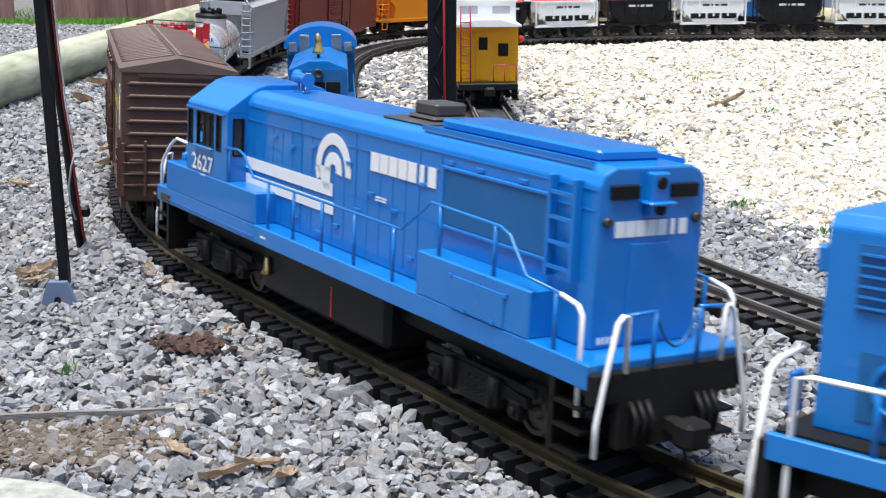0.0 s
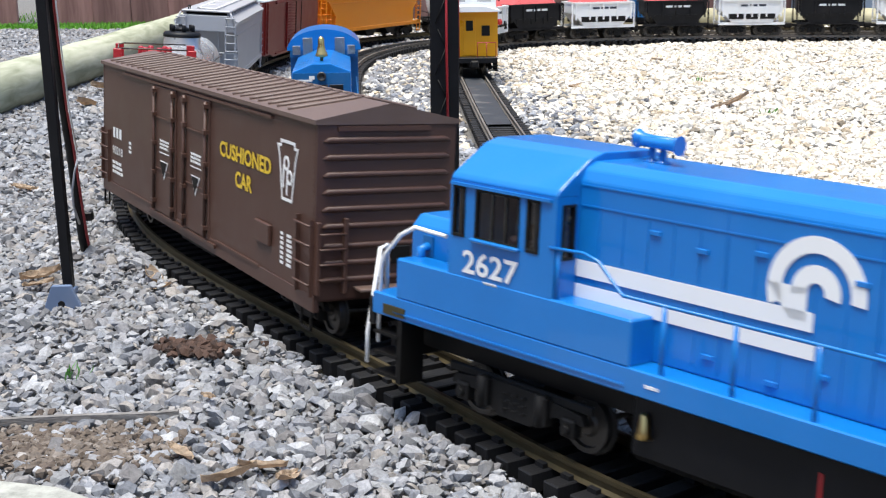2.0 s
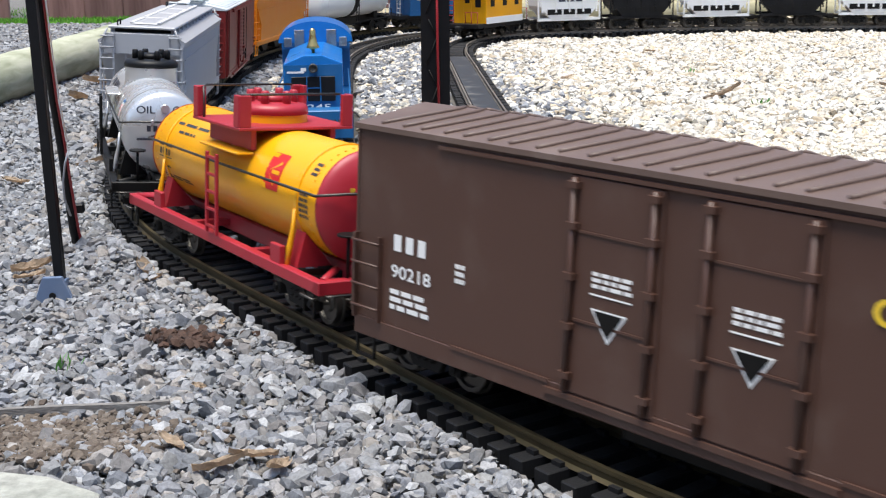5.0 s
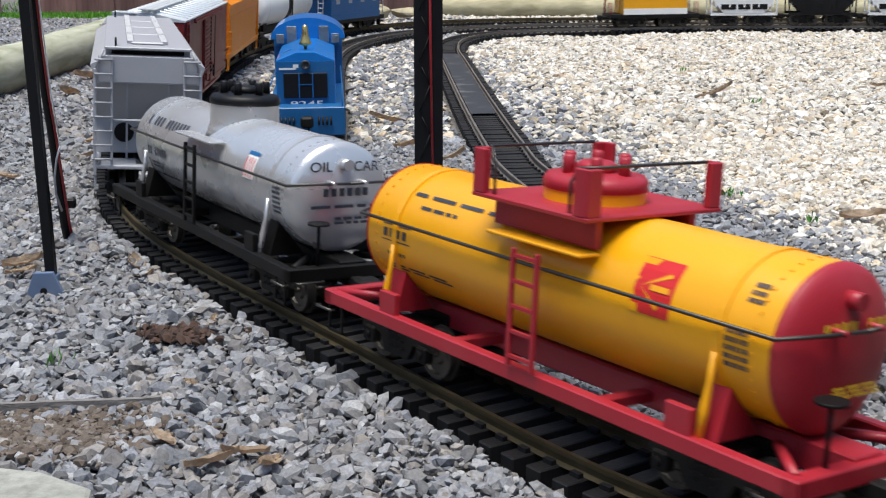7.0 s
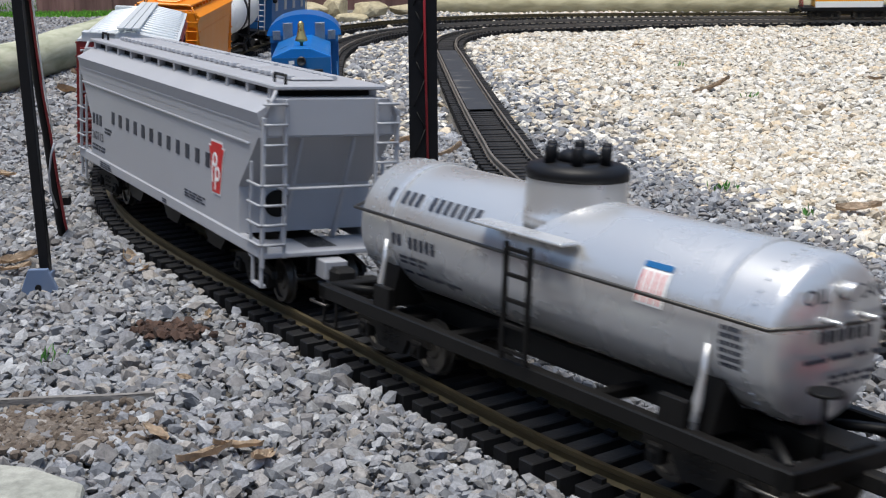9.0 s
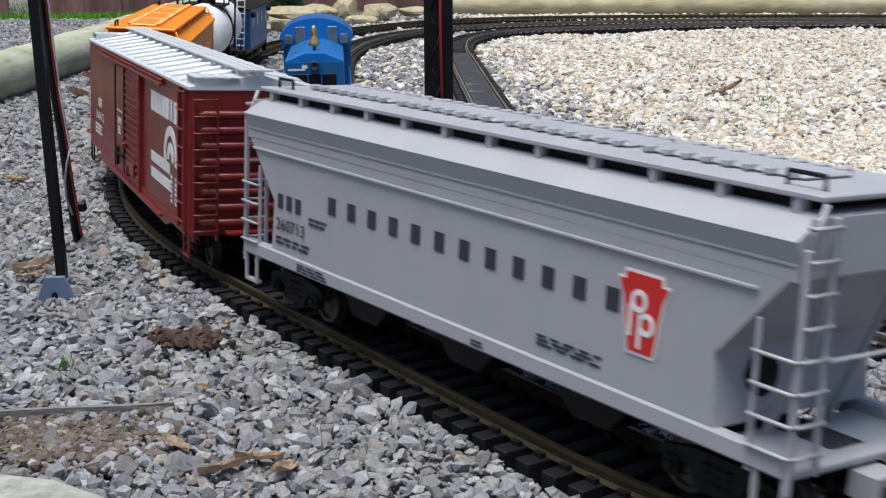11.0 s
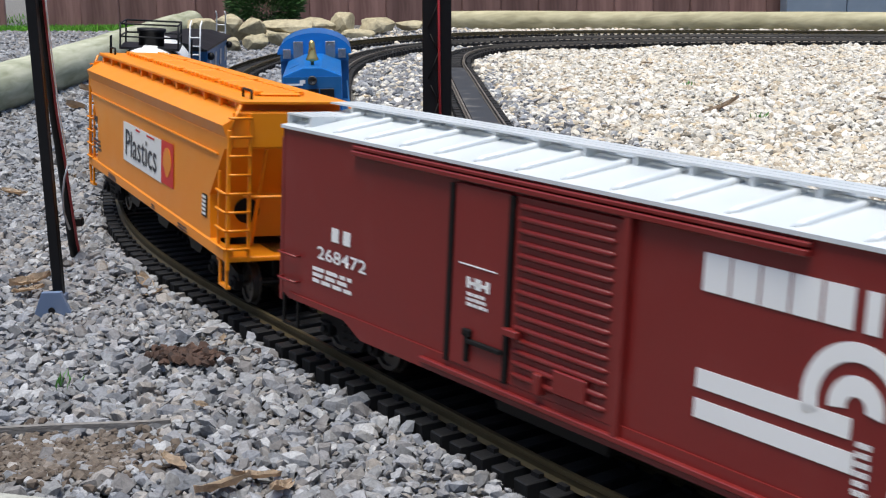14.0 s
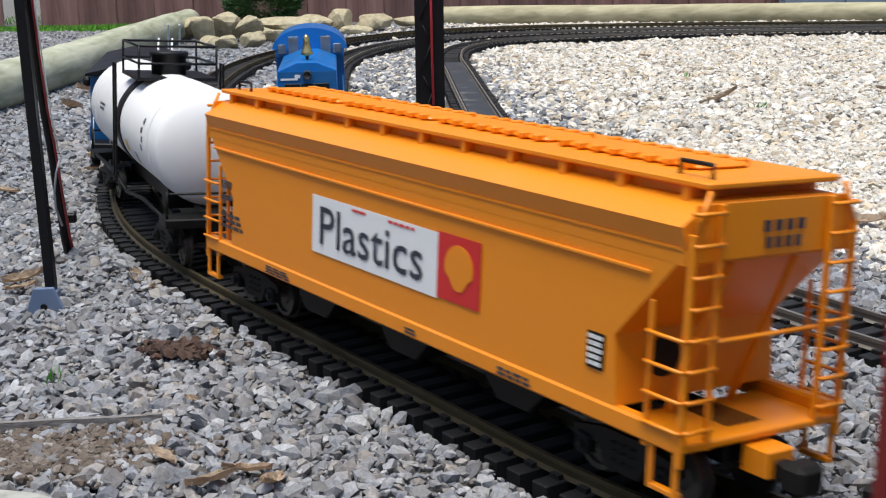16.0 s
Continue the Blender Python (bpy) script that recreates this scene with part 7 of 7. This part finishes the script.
def switcher():
    """Parked end-cab engine; its front looks along -x of its own space."""
    t = thing("locomotive", "parked blue end-cab switcher with a brass bell on the siding", "locomotive")
    part("deck", boxes((-0.20, 0.20, -0.049, 0.049, 0.026, 0.042), bevel=0.001), NAVY, t)
    part("fuel_tank", boxes((-0.06, 0.06, -0.036, 0.036, 0.010, 0.028), bevel=0.003), BLACK, t)
    bm = bmesh.new()
    prism(bm, [(-0.038, 0.040), (-0.038, 0.098), (-0.012, 0.1085), (0.012, 0.1085), (0.038, 0.098), (0.038, 0.040)], "x", -0.165, 0.07, 0.0012)
    hood = part("hood", bm, BLUE, t)
    part("hood_front", boxes((-0.1665, -0.1645, -0.0365, 0.0365, 0.042, 0.0965)), NAVY, hood)
    g = part("radiator_grille", boxes((-0.1690, -0.1655, -0.0275, 0.0285, 0.0500, 0.0815), bevel=0.0004), BLACK, t, "black radiator grille")
    part("grille_bar", boxes((-0.1700, -0.1688, -0.0095, -0.0080, 0.050, 0.0815), (-0.1700, -0.1688, 0.0080, 0.0095, 0.050, 0.0815), (-0.1700, -0.1688, -0.0095, 0.0095, 0.0665, 0.0677)), NAVY, g)
    bm = bmesh.new()
    lathe(bm, [(-0.1660, 0.0058), (-0.1745, 0.0058), (-0.1750, 0.0048), (-0.1720, 0.0030), (-0.1718, 0.0004)], 18, "x", (0, 0.0, 0.0925))
    part("headlight", bm, STEEL, hood)
    bm = bmesh.new()
    lathe(bm, [(0.1085, 0.0020), (0.113, 0.0024), (0.115, 0.0085), (0.118, 0.0075), (0.122, 0.0058), (0.127, 0.0048), (0.130, 0.0042), (0.137, 0.0040), (0.140, 0.0020), (0.1405, 0.0004)], 16, "z", (-0.125, 0, 0))
    part("bell", bm, BRASS, hood, "polished brass bell on the hood")
    bm = bmesh.new()
    prism(bm, [(-0.049, 0.040), (-0.049, 0.112), (0.049, 0.112), (0.049, 0.040)], "x", 0.07, 0.175, 0.0008)
    cab = part("cab", bm, NAVY, t)
    bm = bmesh.new()
    outer = [(0.0535 * math.cos(radians(a)), 0.1080 + 0.030 * math.sin(radians(a))) for a in range(0, 181, 10)]
    prism(bm, outer, "x", 0.060, 0.182)
    part("cab_roof", bm, BLUE, cab, "arched blue cab roof")
    for y0, y1, z1 in ((-0.045, -0.034, 0.115), (-0.030, -0.016, 0.126), (0.016, 0.030, 0.126), (0.034, 0.045, 0.115)):
        w = part("window", boxes((0.0582, 0.0602, y0, y1, 0.102, z1), bevel=0.0004), GREY, t, "pale cab front window")
        gl = part("glass", boxes((0.0572, 0.0580, y0, y1, 0.102, z1)), GLASS, w)
    part("front_panel", boxes((0.0605, 0.0712, -0.049, 0.049, 0.098, 0.112)), NAVY, cab)
    part("pilot", boxes((-0.206, -0.199, -0.049, 0.049, 0.006, 0.042), bevel=0.001), NAVY, t)
    for s in (-1, 1):
        bm = bmesh.new()
        tube(bm, [(-0.200, s * 0.046, 0.012), (-0.200, s * 0.046, 0.062), (-0.19, s * 0.046, 0.066), (0.07, s * 0.046, 0.068)], 0.0011, 6)
        part("handrail", bm, NAVY, t)
        for k in range(4):
            part("air_hose", tube(bmesh.new(), [(-0.206, s * (0.016 + 0.005 * k), 0.030), (-0.210, s * (0.016 + 0.005 * k), 0.020)], 0.0014, 5), BLACK, t)
        bogie(t, s * 0.11, 0.036, heavy=True, spin=False)
    coupler(t, -0.205, -1)
    n = lettering("9245", -0.0205, 0.0215, 0.0385, 0.0460, "end", 0.0, WHITE, hood, "number_lettering", bold=0.015)
    n.matrix_basis = pose(-0.1672, 0, 0, 0, 0, 180)
    part("emblem", marks([(-0.034, 0.086, -0.012, 0.0885), (-0.016, 0.0885, -0.009, 0.093)], "end", 0.0), WHITE, hood).matrix_basis = pose(-0.1672, 0, 0, 0, 0, 180)
    return t


# ---- cabooses and ore hoppers ----
def caboose(label, body_paint, roof_paint, L, cupola, ladder_paint, platform_paint):
    h, d = L / 2, 0.0 if cupola else -0.012
    t = thing("caboose", label, "caboose")
    part("floor_frame", boxes((-h, h, -0.047, 0.047, 0.026, 0.037), (-h + 0.02, h - 0.02, -0.01, 0.01, 0.016, 0.028), bevel=0.001), platform_paint, t)
    b = h - 0.035
    body = part("body", boxes((-b, b, -0.050, 0.050, 0.036, 0.1260 + d), bevel=0.001), body_paint, t)
    bm = bmesh.new()
    prism(bm, [(y, z + d) for y, z in ((-0.053, 0.1245), (0.053, 0.1245), (0.053, 0.1275), (0.020, 0.1360), (-0.020, 0.1360), (-0.053, 0.1275))], "x", -h + 0.006, h - 0.006, 0.0006)
    roof = part("roof", bm, roof_paint, t)
    if cupola:
        c = part("cupola", boxes((-0.045, 0.045, -0.050, 0.050, 0.1280, 0.1620), bevel=0.001), WHITE, t, "pale grey-white cupola")
        part("cupola_roof", boxes((-0.052, 0.052, -0.054, 0.054, 0.1615, 0.1660), bevel=0.0015), WHITE, c)
        for s in (-1, 1):
            for y0 in (-0.040, 0.012):
                w = part("window", boxes((min(s * 0.0448, s * 0.0462), max(s * 0.0448, s * 0.0462), y0, y0 + 0.028, 0.1415, 0.1535), bevel=0.0004), GREY, c)
    for s in (-1, 1):
        X = lambda a, c2: (min(s * a, s * c2), max(s * a, s * c2))
        part("end_door", boxes((*X(b, b + 0.0012), -0.006, 0.018, 0.039, 0.114), bevel=0.0003), body_paint, body)
        part("end_window", boxes((*X(b, b + 0.0022), -0.001, 0.013, 0.087, 0.107), bevel=0.0004), BLACK, body)
        part("end_window", boxes((*X(b, b + 0.0022), -0.034, -0.018, 0.077, 0.097), bevel=0.0004), BLACK, body)
        for y in (0.028, 0.043):
            bm = bmesh.new()
            tube(bm, [(s * (h - 0.004), y, 0.034), (s * (h - 0.004), y, 0.122), (s * (h - 0.006), y, 0.150), (s * (h - 0.02), y, 0.156)], 0.0012, 6)
            part("ladder_stile", bm, ladder_paint, t)
        part("rung", end_rungs(0.028, 0.043, [0.045 + 0.0125 * k for k in range(8)], s * (h - 0.006), s * 0.002, 0.0010), ladder_paint, t)
        bm = bmesh.new()
        tube(bm, [(s * (h - 0.003), -0.044, 0.034), (s * (h - 0.003), -0.044, 0.066), (s * (h - 0.003), -0.008, 0.066), (s * (h - 0.003), -0.008, 0.034)], 0.0010, 6)
        tube(bm, [(s * (h - 0.003), -0.026, 0.034), (s * (h - 0.003), -0.026, 0.066)], 0.0009, 6)
        part("platform_rail", bm, ladder_paint, t)
        for y in (-0.054, 0.054):
            bm = bmesh.new()
            bmesh.ops.create_uvsphere(bm, u_segments=10, v_segments=8, radius=0.006, matrix=Matrix.Translation((s * (b - 0.01), y, 0.103)))
            part("marker_lamp", bm, SIGNRED if cupola else BLACK, t, "dark red marker lamp" if cupola else "")
            Y = (min(y * 0.72, y * 0.9), max(y * 0.72, y * 0.9))
            part("step", boxes((*X(h - 0.026, h - 0.004), *Y, 0.010, 0.012), (*X(h - 0.026, h - 0.004), *Y, 0.019, 0.021), (*X(h - 0.028, h - 0.026), *Y, 0.010, 0.030)), CHASSIS, t)
        coupler(t, s * h, s)
        bogie(t, s * (h - 0.065), 0.026)
    for sy in (-1, 1):
        Y = (min(sy * 0.0498, sy * 0.0512), max(sy * 0.0498, sy * 0.0512))
        n = max(2, int(L / 0.075))
        for k in range(n):
            x = -b + (k + 0.5) * 2 * b / n
            w = part("window", boxes((x - 0.009, x + 0.009, *Y, 0.078, 0.103), bevel=0.0004), GREY if not cupola else BLACK, body)
        part("side_band", boxes((-b, b, *Y, 0.036, 0.052)), WHITE if cupola else body_paint, body)
    return t, L, h - 0.065


def ore_hopper(label, paint_side, group):
    L = 0.178
    h = L / 2
    t = thing("ore_hopper", label, "hopper wagon", group)
    bm = bmesh.new()
    prism(bm, [(-h + 0.006, 0.096), (h - 0.006, 0.096), (h - 0.006, 0.068), (0.05, 0.032), (-0.05, 0.032), (-h + 0.006, 0.068)], "y", -0.046, 0.046, 0.001)
    body = part("body", bm, paint_side, t)
    for k in range(5):
        x = -h + 0.012 + (L - 0.024) * k / 4
        for y in (-0.0495, 0.046):
            part("side_post", boxes((x - 0.002, x + 0.002, y, y + 0.0035, 0.052, 0.096)), paint_side, body)
    part("rim", boxes((-h + 0.004, h - 0.004, -0.050, -0.045, 0.093, 0.098), (-h + 0.004, h - 0.004, 0.045, 0.050, 0.093, 0.098), (-h + 0.004, -h + 0.009, -0.05, 0.05, 0.093, 0.098), (h - 0.009, h - 0.004, -0.05, 0.05, 0.093, 0.098)), paint_side, body)
    bm = bmesh.new()
    n, m = 12, 6
    g = [[bm.verts.new((-h + 0.01 + (L - 0.02) * i / n, -0.044 + 0.088 * j / m, 0.095 + 0.022 * min(1, 2.2 * math.sin(math.pi * i / n)) * min(1, 1.6 * math.sin(math.pi * j / m)) + 0.003 * noise.noise(Vector((i * 1.7, j * 1.9, L))))) for j in range(m + 1)] for i in range(n + 1)]
    for i in range(n):
        for j in range(m):
            bm.faces.new((g[i][j], g[i + 1][j], g[i + 1][j + 1], g[i][j + 1]))
    part("load", bm, COALRED, t, "heaped red ore load")
    part("side_sill", boxes((-h, h, -0.046, -0.040, 0.030, 0.037), (-h, h, 0.040, 0.046, 0.030, 0.037)), paint_side, t)
    # raised black blocks; their colour stands in for shade in the side openings
    part("frame_opening_shade", boxes((-0.062, -0.022, -0.0478, -0.0458, 0.046, 0.060), (-0.016, 0.016, -0.0478, -0.0458, 0.046, 0.060), (0.022, 0.062, -0.0478, -0.0458, 0.046, 0.060)), CHASSIS, body)
    part("side_mark", marks(fine_print(-0.03, 0.05, 0.077, 0.086, 1, 5), "side", -0.0462), INK if paint_side is WHITE else WHITE, body)
    for s in (-1, 1):
        for y in (-0.046, 0.044):
            part("ladder_stile", boxes((min(s * h, s * (h - 0.004)), max(s * h, s * (h - 0.004)), y, y + 0.002, 0.034, 0.095)), paint_side, t)
        coupler(t, s * (h - 0.006), s)
        bogie(t, s * (h - 0.042), 0.022, spin=False)
    return t, L, h - 0.042


# ---- the trains ----
BANK = -3.7
# seconds and metres along the main line reached by the brown boxcar's leading end
RUN = [(0.0, 8.6658), (1.5, 8.9516), (3.0, 9.2543), (4.0, 9.4545), (7.0, 10.0475), (8.0, 10.2596), (9.0, 10.4751), (12.0, 11.1352), (13.0, 11.3592), (14.0, 11.5871), (15.5, 11.9352), (16.0, 12.054)]
# seconds and metres along the branch reached by the yellow caboose's middle
BRANCH_RUN = [(0.0, 2.36), (1.5, 2.745), (2.2, 2.93), (3.0, 3.125), (4.0, 3.385), (7.0, 4.165), (8.0, 4.44), (9.0, 4.70), (12.0, 5.5), (16.0, 6.6)]


def smooth_run(rows, t):
    """Distance at t by a monotone cubic through the rows."""
    ts, ss = [r[0] for r in rows], [r[1] for r in rows]
    k = max(0, min(len(ts) - 2, int(np.searchsorted(ts, t) - 1)))
    d = [(ss[i + 1] - ss[i]) / (ts[i + 1] - ts[i]) for i in range(len(ts) - 1)]
    m = [d[0]] + [(d[i] + d[i + 1]) / 2 for i in range(len(d) - 1)] + [d[-1]]
    w = ts[k + 1] - ts[k]
    u = (t - ts[k]) / w
    return (ss[k] * (2 * u ** 3 - 3 * u ** 2 + 1) + m[k] * w * (u ** 3 - 2 * u ** 2 + u) + ss[k + 1] * (3 * u ** 2 - 2 * u ** 3) + m[k + 1] * w * (u ** 3 - u ** 2))


def car_pose(path, s, reach, bank=0.0, side=0.0, lift=0.0):
    """A car whose bogies, reach metres either side of s, stand on the path."""
    xa, ya, _ = on_path(path, s + reach, side)
    xb, yb, _ = on_path(path, s - reach, side)
    return pose((xa + xb) / 2, (ya + yb) / 2, lift, bank, 0, math.degrees(math.atan2(ya - yb, xa - xb)))


TRAIN = []
for build, lead in ((lead_locomotive, -1.348), (blue_locomotive, -0.6703), (brown_boxcar, 0.0), (yellow_tank, 0.5862), (silver_tank, 1.0125), (grey_hopper, 1.4657), (red_boxcar, 2.0458), (orange_hopper, 2.656), (white_tank, 3.243)):
    first = len(WHEELSETS)
    ob, length, reach = build()
    TRAIN.append((ob, lead + length / 2, reach, WHEELSETS[first:]))
first = len(WHEELSETS)
ob, length, reach = caboose("blue caboose with white ladders and a dark roof", NAVY, BLACK, 0.33, False, WHITE, BLACK)
TRAIN.append((ob, 3.735 + length / 2, reach, WHEELSETS[first:]))

LOCAL = []
first = len(WHEELSETS)
ob, length, reach = caboose("yellow caboose with a pale cupola and red ladder", YELLOW, WHITE, 0.245, True, RED, BLACK)
LOCAL.append((ob, 0.0, reach))
white_hopper = ore_hopper("white ore hopper heaped with red ore", WHITE, "ore hoppers")[0]
black_hopper = ore_hopper("black ore hopper heaped with red ore", BLACK, "ore hoppers")[0]
for k in range(22):
    src = white_hopper if k % 2 == 0 else black_hopper
    LOCAL.append((src if k < 2 else copy_thing(src, pose(0, 0, 0)), -(0.250 + 0.2107 * k), 0.055))
switcher().matrix_basis = pose(-0.168, 1.885, 0, 0, 0, 94)


def motions():
    steps = [0.25 * k for k in range(65)]
    for thing_ob, back, reach_m, _ in TRAIN:
        walk(thing_ob, [(t, car_pose(MAIN, smooth_run(RUN, t) - back, reach_m, BANK, -0.0042, 0.0012 if thing_ob.name.startswith("locomotive") else 0.0)) for t in steps])
    for thing_ob, back, reach_m in LOCAL:
        walk(thing_ob, [(t, car_pose(BRANCH, smooth_run(BRANCH_RUN, t) - back, reach_m)) for t in steps])
    spins = [0.1 * k for k in range(161)]
    for _, _, _, sets in TRAIN:
        for w, x in sets:
            walk(w, [(t, pose(x, 0, WHEEL_R) @ Matrix.Rotation((smooth_run(RUN, t) - RUN[0][1]) / WHEEL_R, 4, "Y")) for t in spins])


motions()
